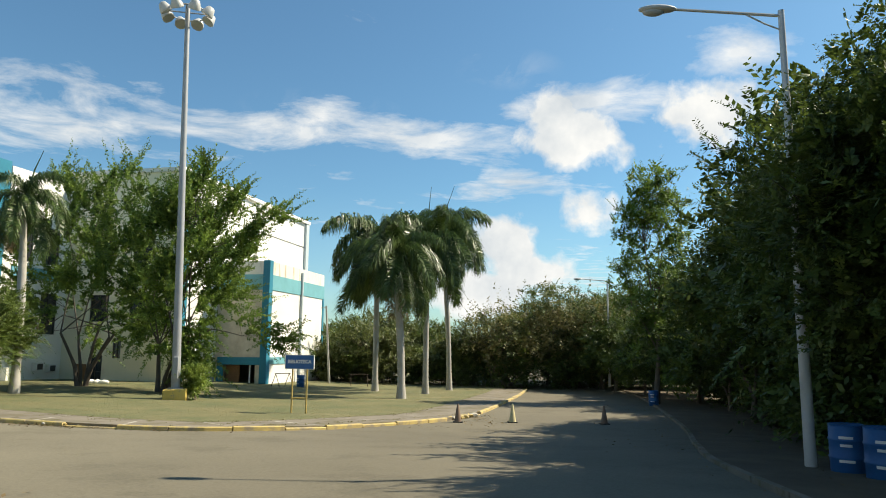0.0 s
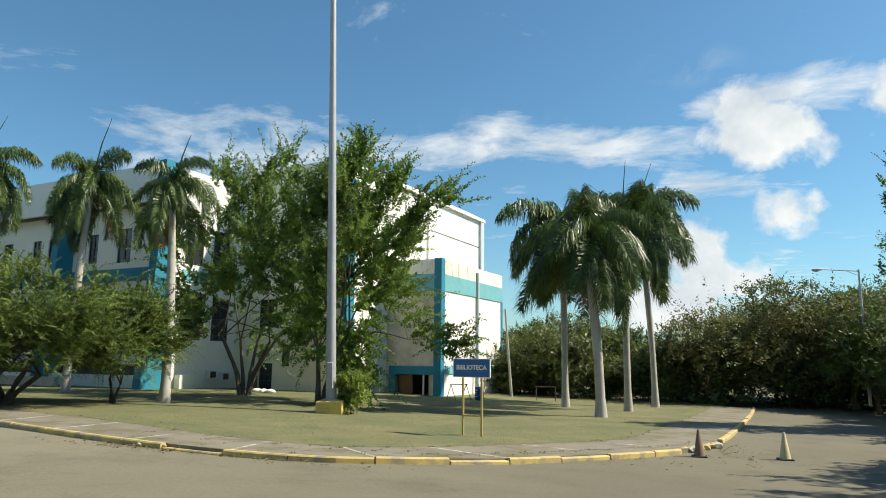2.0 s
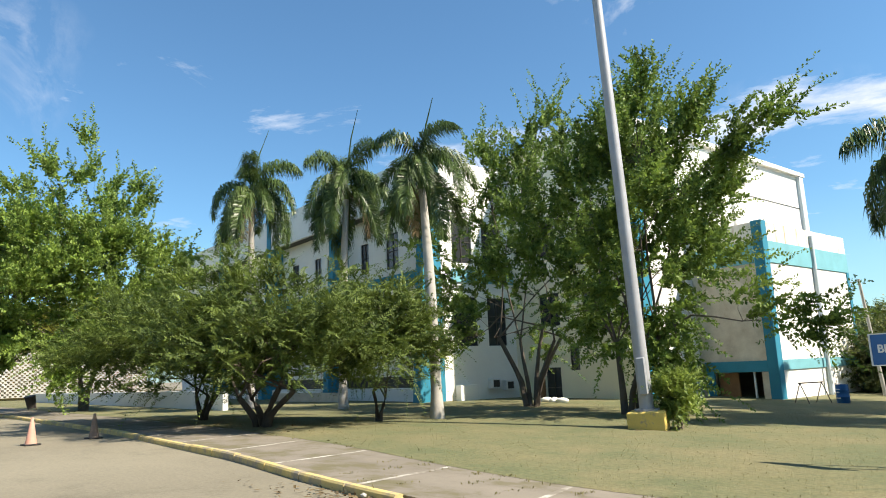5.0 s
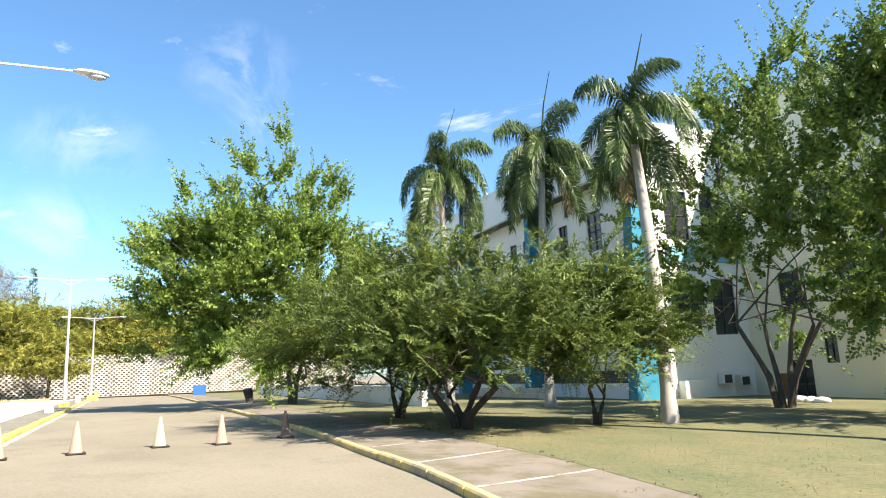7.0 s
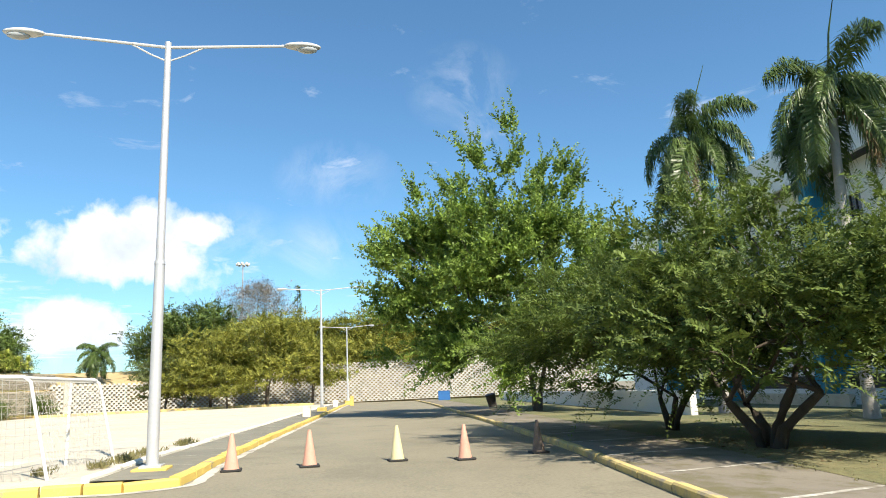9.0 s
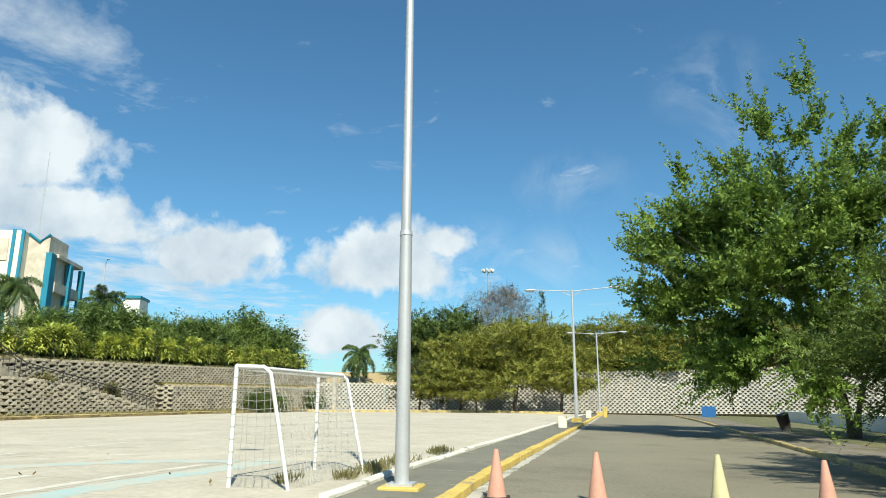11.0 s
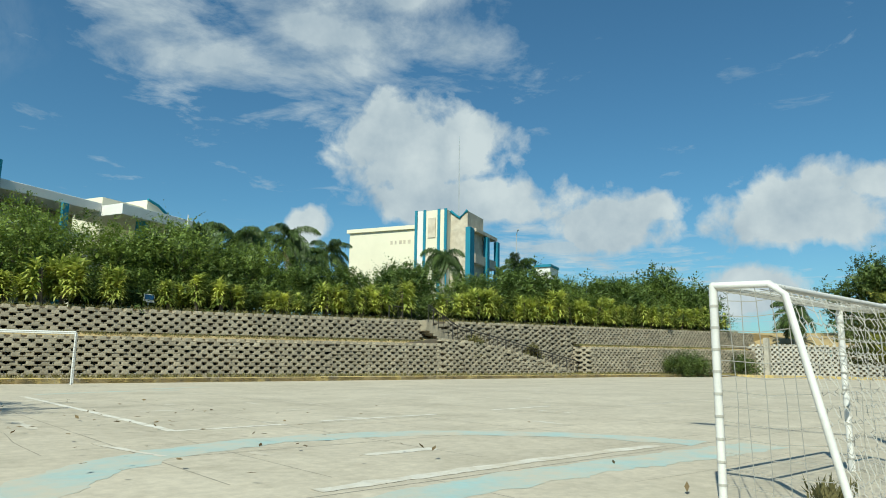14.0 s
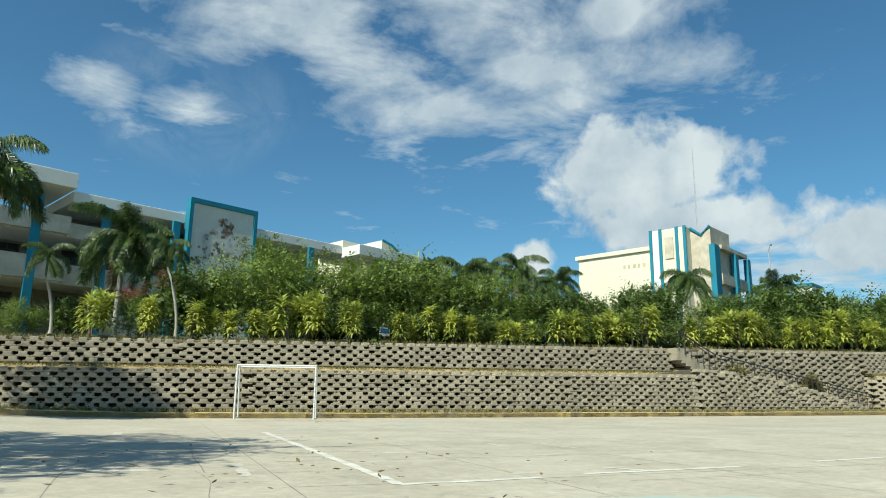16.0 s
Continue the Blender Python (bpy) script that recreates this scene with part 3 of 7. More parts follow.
def make_markings():
    # bay lines across the parking strip
    inner = shifted(LAWN_EDGE, 0.2)
    outer = shifted(LAWN_EDGE, 2.7)
    run, last = 0.0, -9.0
    for i in range(1, len(inner) - 1):
        run += (inner[i] - inner[i - 1]).length
        if -34 < inner[i].x < 0.5 and run - last > 2.6:
            last = run
            d = (inner[i + 1] - inner[i]).normalized()
            a, b2 = inner[i] + d * 0.9, outer[i]
            painted("bay_line", [(a.x, a.y), (b2.x, b2.y)], 0.11, 0.129, white_line, "worn white parking bay line")
    # court lines
    cx, cy, r = -25.35, 10.15, 4.7
    arc = [(cx + r * math.cos(radians(q)), cy + r * math.sin(radians(q))) for q in range(180, 355, 8)]
    painted("court_line", arc, 0.75, 0.0325, blue_line, "faded pale blue court arc", 0.4, 0.4)
    painted("court_line", [(-21.5, 9.75), (-24.0, 9.87), (-26, 10.0), (-28.8, 10.6), (-30.6, 10.95)], 0.7, 0.0322, blue_line, "faded pale blue court band", 0.4, 0.4)
    painted("court_line", [(-23.4, 9.0), (-24.4, 9.1), (-26.5, 9.32), (-29.3, 9.78)], 0.22, 0.0345, court_white, "worn white court line", 0.4, 0.6)
    for pts, w in (([(-26.73, -8.33), (-25.72, -1.13), (-25.06, 3.29)], 0.16), ([(-25.06, 3.29), (-27.22, 3.46)], 0.15), ([(-28.11, 3.36), (-31.29, 3.66)], 0.15), ([(-33.42, 3.67), (-35.94, 3.82)], 0.14), ([(-29.04, 2.76), (-29.39, 3.5)], 0.14)):
        painted("court_line", pts, w, 0.0345, court_line, "worn white court line", 0.4, 0.5)
    painted("court_line", [(-23.4, 4.4), (-23.5, 6.0)], 0.1, 0.0345, court_white, "worn white court line", 0.4, 0.6)
    painted("court_line", [(-32.5, -11.8), (-34.9, -12.7)], 0.5, 0.0322, blue_line, "faded pale blue court arc", 0.4, 0.4)
    painted("court_line", [(-38, 5.2), (-46, 6.2), (-52, 7.2)], 0.1, 0.0345, court_white, "worn white court line", 0.6)
    painted("court_line", [(-36, -3.5), (-42, -3.0), (-50, -2)], 0.1, 0.0345, court_white, "worn white court line", 0.6)
    painted("court_line", [(-27.5, -9.5), (-30, -10.3), (-33, -10.6)], 0.4, 0.0322, blue_line, "faded pale blue court arc", 0.4, 0.4)

    # scraps of old line paint
    rnd3 = random.Random(17)
    for k in range(34):
        x, y = rnd3.uniform(-44, -20), rnd3.uniform(-12, 10.5)
        d = ROAD_U if rnd3.random() < 0.7 else ROAD_V
        n = rnd3.uniform(0.4, 1.8)
        painted("paint_scrap", [(x, y), (x + d.x * n, y + d.y * n)], rnd3.uniform(0.07, 0.2), 0.0332, court_white, "scrap of worn white court paint", 0.5, 0.8)
    # joints between the slabs
    for k in range(9):
        q = Vector((-19, 8.6, 0)) - ROAD_V * 3.1 * k
        painted("slab_joint", [(q.x + ROAD_U.x * s, q.y + ROAD_U.y * s) for s in (3 + k * 0.4, 16, 30, 48)], 0.022, 0.0314, MATS["crack_fill"], "joint between slabs of the court", 1.5)
    for k in range(12):
        q = Vector((-23, 8.2, 0)) + ROAD_U * 3.4 * k
        painted("slab_joint", [(q.x - ROAD_V.x * s, q.y - ROAD_V.y * s) for s in (0, 7, 14, 22)], 0.018, 0.0316, MATS["crack_fill"], "joint between slabs of the court", 1.5)
    # cracks in the slabs
    rnd2 = random.Random(31)
    for k in range(56):
        x, y = (rnd2.uniform(-60, -20), rnd2.uniform(-14, 11)) if k % 2 else (rnd2.uniform(-34, -18), rnd2.uniform(-4, 11))
        if y > 13.0 + 0.14 * (-23 - x):
            continue
        along = rnd2.random() < 0.6
        d = ROAD_U if along else ROAD_V
        n = rnd2.uniform(1.2, 5)
        pts = [(x + d.x * n * t + rnd2.gauss(0, 0.03), y + d.y * n * t + rnd2.gauss(0, 0.03)) for t in (0, 0.3, 0.6, 1)]
        painted("crack", pts, rnd2.uniform(0.008, 0.022), 0.0312, MATS["crack_fill"], "dark crack in the concrete court", 0.6)


mat("crack_fill", (0.3, 0.275, 0.225), 0.25, 2, 30, 0.95, 0.3)
make_markings()


# ---- library ----
def slab(parent, name, x0, x1, y0, y1, z0, z1, material, label="", bevel=0.0):
    return part(name, box(x0, x1, y0, y1, z0, z1, bevel), material, parent, label)


def wall_with_holes(parent, name, axis, fixed, thick, span, zspan, holes, material, label=""):
    """An upright wall along local x or y with rectangular openings through it (a0, a1, z0, z1)."""
    a_cuts = sorted({span[0], span[1], *[h[0] for h in holes], *[h[1] for h in holes]})
    z_cuts = sorted({zspan[0], zspan[1], *[h[2] for h in holes], *[h[3] for h in holes]})
    bm = bmesh.new()
    grid = {}

    def vert(a, z, d):
        key = (round(a, 4), round(z, 4), d)
        if key not in grid:
            f = fixed + d * thick
            grid[key] = bm.verts.new((a, f, z) if axis == "x" else (f, a, z))
        return grid[key]

    def solid(i, k):
        if not (0 <= i < len(a_cuts) - 1 and 0 <= k < len(z_cuts) - 1):
            return False
        a, z = (a_cuts[i] + a_cuts[i + 1]) / 2, (z_cuts[k] + z_cuts[k + 1]) / 2
        return not any(h[0] < a < h[1] and h[2] < z < h[3] for h in holes)
    for i in range(len(a_cuts) - 1):
        for k in range(len(z_cuts) - 1):
            if not solid(i, k):
                continue
            a0, a1, z0, z1 = a_cuts[i], a_cuts[i + 1], z_cuts[k], z_cuts[k + 1]
            for d in (0, 1):
                bm.faces.new([vert(a0, z0, d), vert(a1, z0, d), vert(a1, z1, d), vert(a0, z1, d)])
            for (p, q), nb in ((((a0, z0), (a1, z0)), (i, k - 1)), (((a1, z0), (a1, z1)), (i + 1, k)), (((a1, z1), (a0, z1)), (i, k + 1)), (((a0, z1), (a0, z0)), (i - 1, k))):
                if not solid(*nb):
                    bm.faces.new([vert(*p, 0), vert(*q, 0), vert(*q, 1), vert(*p, 1)])
    bmesh.ops.recalc_face_normals(bm, faces=bm.faces)
    return part(name, bm, material, parent, label)


def window_in(parent, axis, fixed, a0, a1, z0, z1, inward, cols=2, rows=2):
    """A dark louvred window set back in its opening: frame bars and pane."""
    win = new("window")
    win.parent = parent
    d = 0.12 * inward

    def bar(nm, p0, p1, q0, q1, dep, material):
        f0, f1 = sorted((fixed + d, fixed + d + dep * inward))
        if axis == "x":
            part(nm, box(p0, p1, f0, f1, q0, q1), material, win)
        else:
            part(nm, box(f0, f1, p0, p1, q0, q1), material, win)
    bar("pane", a0, a1, z0, z1, 0.02, dark_glass)
    d -= 0.045 * inward
    for c in range(cols + 1):
        x = a0 + (a1 - a0 - 0.06) * c / cols
        bar("frame", x, x + 0.06, z0, z1, 0.04, dark_metal_and_shade)
    for r in range(rows + 1):
        z = z0 + (z1 - z0 - 0.05) * r / rows
        bar("frame", a0 + 0.06, a1 - 0.06, z, z + 0.05, 0.038, dark_metal_and_shade)
    return win


def make_library():
    lib = thing("library_building", "white three-storey library with teal pillars and bands", "building", pose(-30.85, 44.5, 0, 0, 0, -9.8))
    gz = -3.2
    # south side of the main block, seen in shade
    south = [(-5.5, -4.1, 6.9, 9.3), (-1.9, -0.75, 6.9, 9.3), (-8.6, -7.6, 7.0, 9.1), (-13.3, -12.2, 7.0, 9.1), (-15.2, -14.2, 7.0, 9.1), (-19.0, -17.8, 7.0, 9.1), (-23, -21.8, 7.0, 9.1), (-3.1, -1.3, 1.7, 4.6), (-7.5, -5.4, 1.7, 4.6), (-13.5, -12, 1.7, 4.6)]
    wall_with_holes(lib, "south_wall", "x", 0, 0.3, (-45, 0), (gz, 10.8), south, white_wall)
    for h in south:
        window_in(lib, "x", 0, *h, 1)
    slab(lib, "fascia", -45.5, -0.5, -1.1, -0.85, 10.7, 13.2, white_wall)
    # the overhang's shade is put into the soffit's dark colour
    slab(lib, "soffit", -45.5, -0.5, -0.85, -0.003, 10.72, 10.95, dark_metal_and_shade, "underside of the roof edge, coloured dark as its shade")
    slab(lib, "roof", -45.5, -0.4, -0.84, 29, 12.4, 12.65, stain_and_shade_wall)
    for x in (-0.75, -11.2, -21.6, -32):
        bm = bmesh.new()
        ring = [[bm.verts.new((px, py, pz)) for px, py in ((x + 0.25, -out), (x + 0.95, -out), (x + 0.95, -0.003), (x + 0.25, -0.003))] for out, pz in ((2.0, gz), (1.2, 8.5), (1.15, 13.4))]
        for lo, hi in zip(ring, ring[1:]):
            for k in range(4):
                bm.faces.new((lo[k], lo[(k + 1) % 4], hi[(k + 1) % 4], hi[k]))
        bm.faces.new(ring[-1])
        part("pillar", bm, teal_paint, lib, "teal painted pillar, thicker at its foot")
    for x0, x1 in ((-10.25, -0.5), (-20.65, -10.95), (-31.05, -21.35)):
        slab(lib, "band", x0, x1, -0.12, -0.003, 5.55, 6.45, teal_paint, "teal painted band")
        slab(lib, "plinth", x0, x1, -1.0, -0.003, gz, -0.75, white_wall)
        # solid dark strip painted as the shadow gap, nothing is open here
        slab(lib, "recess", x0, x1, -0.4, -0.003, -0.745, -0.05, dark_metal_and_shade, "dark strip for the shadow gap above the plinth")
    # east side of the main block up to the wing
    east = [(1.1, 2.7, 6.7, 9.4), (3.6, 5.2, 6.7, 9.4), (1.0, 2.9, 1.6, 4.6), (3.8, 5.4, 1.6, 4.6)]
    wall_with_holes(lib, "east_wall", "y", -0.3, 0.3, (0.3, 6.2), (gz, 13.2), east, white_wall)
    for h in east:
        window_in(lib, "y", 0, *h, -1)
    slab(lib, "band", 0.003, 0.1, 0.95, 6.19, 5.5, 6.3, teal_pale, "pale teal painted band")
    # cooling units, door and step at the foot of the east wall
    for y0, z0 in ((3.5, -1.0), (4.7, -1.15)):
        unit = slab(lib, "cooling_unit", 0.02, 0.42, y0, y0 + 0.75, z0, z0 + 0.6, white_metal, "white wall-mounted cooling unit", 0.02)
        part("grille", box(0.424, 0.44, y0 + 0.1, y0 + 0.6, z0 + 0.08, z0 + 0.5), dark_metal_and_shade, unit)
    slab(lib, "door", 1.5, 2.3, 6.1, 6.19, gz, -0.55, wood_brown, "brown wooden door")
    slab(lib, "plinth", 0.003, 0.5, 0.9, 2.3, gz, -0.7, white_wall)
    # wing
    ws = [(4.4, 5.1, -0.1, 1.4), (2.4, 3.6, -2.3, 0.1), (2.2, 3.8, 6.9, 9.2), (5.6, 7.2, 6.9, 9.2), (2.2, 3.8, 2.6, 4.6), (5.6, 7.2, 2.6, 4.6)]
    wall_with_holes(lib, "wing_south_wall", "x", 6.2, 0.3, (0.0, 9.3), (gz, 13.9), ws, cream_wall)
    for h in ws:
        window_in(lib, "x", 6.2, *h, 1)
    slab(lib, "wing_east_wall", 9.0, 9.3, 6.5, 29.4, gz, 13.9, white_wall)
    slab(lib, "wing_roof", -0.3, 9.6, 6.0, 29.6, 13.9, 14.2, white_wall)
    slab(lib, "wing_north_wall", -0.3, 9.0, 29.1, 29.4, gz, 13.9, white_wall)
    slab(lib, "groove", 9.303, 9.33, 12.0, 28.6, 11.3, 11.36, dark_metal_and_shade)
    slab(lib, "pilaster", 9.303, 9.5, 18.1, 18.5, 7.7, 13.88, white_wall)
    slab(lib, "pilaster", 9.303, 9.55, 28.7, 29.39, gz, 13.88, pale_trim, "pale blue-grey pilaster")
    slab(lib, "pillar", 9.303, 9.7, 6.3, 7.2, gz, 12.9, teal_paint, "teal painted pillar", 0.03)
    # annex
    ax0, ax1, ay0, ay1 = 9.303, 13.8, 12.1, 23.6
    # south face: weathering plus painted shade, against the sunlit white east face
    wall_with_holes(lib, "annex_south_wall", "x", ay0, 0.25, (ax0 + 0.02, ax1 - 0.5), (gz, 5.4), [(10.1, 12.9, gz, -0.6)], stain_and_shade_wall, "weathered wall, greyed further as the annex's shaded face")
    slab(lib, "annex_east_wall", ax1 - 0.25, ax1, ay0 + 0.52, ay1 - 0.3, gz, 5.4, white_wall)
    slab(lib, "annex_back_room", ax0 + 0.03, ax1 - 0.3, ay0 + 3.0, ay0 + 3.2, gz, 5.3, cavity_soil)
    slab(lib, "annex_band", ax0, ax1 + 0.06, ay0 - 0.06, ay1 + 0.06, 5.4, 6.65, teal_pale, "pale teal painted band", 0.01)
    slab(lib, "annex_parapet", ax0 + 0.02, ax1 + 0.02, ay0 - 0.02, ay1 + 0.02, 6.65, 7.75, streaked_wall, "rust-streaked white parapet", 0.01)
    slab(lib, "annex_pillar", ax1 - 0.5, ax1 + 0.1, ay0 - 0.1, ay0 + 0.5, gz, 7.8, teal_paint, "teal corner pillar", 0.02)
    slab(lib, "annex_pillar", ax0 + 0.3, ax0 + 0.85, ay0 - 0.1, ay0 - 0.003, gz, -0.03, teal_paint, "teal pillar")
    slab(lib, "annex_pillar", ax1 - 0.25, ax1 + 0.06, ay1 - 0.3, ay1 + 0.04, gz, 5.4, teal_paint, "teal corner pillar")
    slab(lib, "lower_band", ax0 + 0.3, ax1 - 0.5, ay0 - 0.09, ay0 - 0.002, -0.6, 0.0, teal_paint, "teal painted band")
    slab(lib, "lower_band", ax1 + 0.002, ax1 + 0.07, ay0 + 0.5, ay1 - 0.3, -0.55, 0.0, teal_pale, "pale teal painted band")
    part("downpipe", tube([(ax1 + 0.1, ay0 + 6.2, -2.6), (ax1 + 0.1, ay0 + 6.2, 7.4)], 0.14, 10), pale_trim, lib, "pale grey downpipe", smooth=True)
    slab(lib, "door", 10.15, 11.35, ay0 + 0.4, ay0 + 0.46, gz, -0.65, wood_brown, "brown wooden door leaf")
    slab(lib, "door_post", 12.35, 12.45, ay0 + 0.1, ay0 + 0.2, gz, -0.6, white_metal)
    return lib


make_library()


# ---- retaining wall with its terraces ----
def wall_y(x):
    return -17.0 - 0.142 * (x + 54.7)


def wall_heights(x):
    """Foot, ledge and crown of the wall at x."""
    t = min(max((-26 - x) / 72, -0.2), 1.1)
    return -0.95 + 0.15 * t, 1.0 + 1.05 * t, 2.37 + 1.72 * t


STAIR = ((-71.5, -0.85), (-69.4, -0.3), (-66.0, 0.5), (-62.2, 1.3), (-58.0, 1.72), (-55.4, 1.78))


def tread(x):
    """Height of the stair's treads: a long easy flight, then a short steep one."""
    return -0.77 + 0.168 * (x + 71.9) if x < -57.4 else 1.67 + 0.5 * (x + 57.4)


def on_stair(x):
    return -72.0 < x < -54.8


def lower_top(p):
    """The lower tier sinks along the stair."""
    if -71.5 < p.x < -55.4:
        for (x0, z0), (x1, z1) in zip(STAIR, STAIR[1:]):
            if x0 <= p.x <= x1:
                return z0 + (z1 - z0) * (p.x - x0) / (x1 - x0)
    return wall_heights(p.x)[1]


def upper_foot(p):
    return tread(p.x) - 0.15 if on_stair(p.x) else wall_heights(p.x)[1] + 0.22


def make_terraces():
    xs = [-8 - 1.2 * k for k in range(91)]
    verts, faces = [], []
    rows = [(0.0, 1, -0.02), (-1.25, 1, 0.4), (-1.2, 2, 0.0), (-4, 2, 0.15), (-14, 2, 0.5), (-40, 2, 1.3), (-150, 2, 3.0), (-900, 2, 3.0)]
    for x in xs:
        z = list(wall_heights(x))
        z[1] = tread(x) - 0.6 if on_stair(x) else z[1]
        for off, k, up in rows:
            verts.append((x + off * 0.141, wall_y(x) - 0.4 + off * 0.99, z[k] + up))
    m = len(rows)
    for i in range(len(xs) - 1):
        for k in range(m - 1):
            a = i * m + k
            faces.append((a, a + m, a + m + 1, a + 1))
    me = mesh_of("terrace_ground", verts, faces, grass_soil)
    me.materials.append(dry_earth)
    for p in me.polygons:
        p.material_index = 1 if p.index % (m - 1) in (0, 1) else 0
    tagged(new("terrace_ground", me), "sloping dry grass terrace above the retaining wall", "ground", kind="structure")
    # dirt verge at the wall's foot
    a = [Vector((x, wall_y(x) + 1.5, 0)) for x in xs]
    b = [Vector((x, wall_y(x) - 0.3, 0)) for x in xs]
    verge = ribbon("verge", a, b, 0.24, dry_earth, 3, "dry earth verge with straw grass at the wall foot", "ground", drop=0.3)
    kerb("verge_kerb", [Vector((x / 2, wall_y(x / 2) + 1.5, 0)) for x in range(-30, -204, -1)], 0.16, 0.27, worn_yellow, "faded yellow low kerb along the verge at the wall foot", piece=3.0)


make_terraces()
BLOCK = dict(w=0.6, gap=0.02, d=0.4)


def block_mesh(material, h, pocket):
    """A planter block: full width below, narrow above, so that a pocket stays open on each side."""
    d = BLOCK["d"]
    half = [(0.285, 0, 1.0), (0.304, h * 0.14, 1.0), (0.304, h * (0.8 - pocket), 1.0), (0.31 - 0.11 * pocket / 0.42, h * (1 - pocket), 1.0), (0.17 if pocket < 0.58 else 0.15, h * 0.99, 0.97)]
    front = half + [(-x, z, q) for x, z, q in reversed(half)]
    n = len(front)
    v = [(x, -d * q, z) for x, z, q in front] + [(x, 0, z) for x, z, q in front] + [(x * 0.84, -d * (q + 0.045), h * 0.46 + (z - h * 0.46) * 0.82) for x, z, q in front]
    f = [tuple(range(2 * n, 3 * n))] + [(i, (i + 1) % n, (i + 1) % n + 2 * n, i + 2 * n) for i in range(n)] + [(i, i + n, (i + 1) % n + n, (i + 1) % n) for i in range(n)]
    return mesh_of("block", v, f, material)


def make_block_wall(name, pts, lo, hi, label, single=None, material=None, backing=None, h=0.21, pocket=0.55):
    """Rows of planter blocks along a line; lo and hi give the foot and top height at a point."""
    root = new(name)
    tagged(root, label, "retaining wall", kind="structure")
    material = material or block_concrete
    me = block_mesh(material, h, pocket)
    line = [Vector((*p, 0)) for p in pts]
    rest_v, rest_f = [], []
    base_v = [v.co.copy() for v in me.vertices]
    base_f = [tuple(p.vertices) for p in me.polygons]
    pitch = BLOCK["w"] + BLOCK["gap"]
    rnd = random.Random(9)
    back_v, back_f = [], []
    for a, b in zip(line, line[1:]):
        d = (b - a).normalized()
        ang = math.atan2(d.y, d.x)
        n = int((b - a).length / pitch)
        k0 = len(back_v)
        nrm = Vector((-d.y, d.x, 0))
        for q in (a, b):
            back_v += [tuple(q + nrm * 0.1 + Vector((0, 0, lo(q) - 0.3))), tuple(q + nrm * 0.2 + Vector((0, 0, hi(q) - 0.04))), tuple(q + nrm * 0.9 + Vector((0, 0, hi(q) - 0.04)))]
        back_f += [(k0, k0 + 3, k0 + 4, k0 + 1), (k0 + 1, k0 + 4, k0 + 5, k0 + 2)]
        for i in range(n + 1):
            for r in range(30):
                s = (i + (0.5 if r % 2 else 0)) * pitch
                if s > (b - a).length:
                    continue
                p = a + d * s
                rows = max(1, round((hi(p) - lo(p)) / h))
                if r >= rows:
                    continue
                hh = (hi(p) - lo(p)) / rows
                m = Matrix.Translation((p.x, p.y, lo(p) + r * hh)) @ Matrix.Rotation(ang + rnd.uniform(-0.09, 0.09), 4, "Z") @ Matrix.Translation((rnd.uniform(-0.025, 0.025), r * 0.24 / rows + rnd.uniform(-0.035, 0.035), 0)) @ Matrix.Diagonal((1, 1, hh / h, 1))
                if single and single(p):
                    ob = new("block", me)
                    ob.parent = root
                    ob.matrix_basis = m
                else:
                    k = len(rest_v)
                    rest_v += [tuple(m @ v) for v in base_v]
                    rest_f += [tuple(k + i2 for i2 in f) for f in base_f]
    if rest_v:
        ob = new("blocks", mesh_of("blocks", rest_v, rest_f, material))
        ob.parent = root
        ob["kind"] = "stuff"
    part("backing", mesh_of("backing", back_v, back_f, backing or cavity_soil), None, root, "soil behind the blocks")
    return root


def near_court(p):
    return -42 < p.x < -23


def wall_line(x0, x1, back, step=3.0):
    n = max(1, round((x0 - x1) / step))
    return [(x0 + (x1 - x0) * k / n - 0.15 * back, wall_y(x0 + (x1 - x0) * k / n) - back) for k in range(n + 1)]


LOWER_TIER = "weathered grey concrete planter-block retaining wall, lower tier"
UPPER_TIER = "weathered grey concrete planter-block retaining wall, upper tier"
make_block_wall("wall_lower_east", wall_line(-8, -55.4, 0), lambda p: wall_heights(p.x)[0], lower_top, LOWER_TIER, near_court)
make_block_wall("wall_lower_stair", [(-55.0, wall_y(-55) - 0.9), (-55.3, wall_y(-55.3) + 0.05)] + wall_line(-55.6, -70.6, -0.12), lambda p: wall_heights(p.x)[0], lower_top, LOWER_TIER + " beside the stair")
make_block_wall("wall_lower_west", [(-72.1, wall_y(-72.1) - 1.3), (-72.0, wall_y(-72) - 0.5), (-72.5, wall_y(-72.5))] + wall_line(-73, -107, 0), lambda p: wall_heights(p.x)[0], lower_top, LOWER_TIER)
make_block_wall("wall_upper", wall_line(-8, -107, 1.3), upper_foot, lambda p: wall_heights(p.x)[2], UPPER_TIER, near_court)
make_block_wall("wall_west", [(-104, -10.3), (-110, -3), (-112.5, 10), (-112.5, 25), (-111, 45), (-104, 62)], lambda p: -1.0, lambda p: 2.9 + 1.2 * min(max((p.y + 1) / 12, 0), 1) + max(0, p.y) * 0.02, "pale concrete planter-block retaining wall behind the road end", material=pale_block, backing=dry_earth, h=0.27, pocket=0.6)


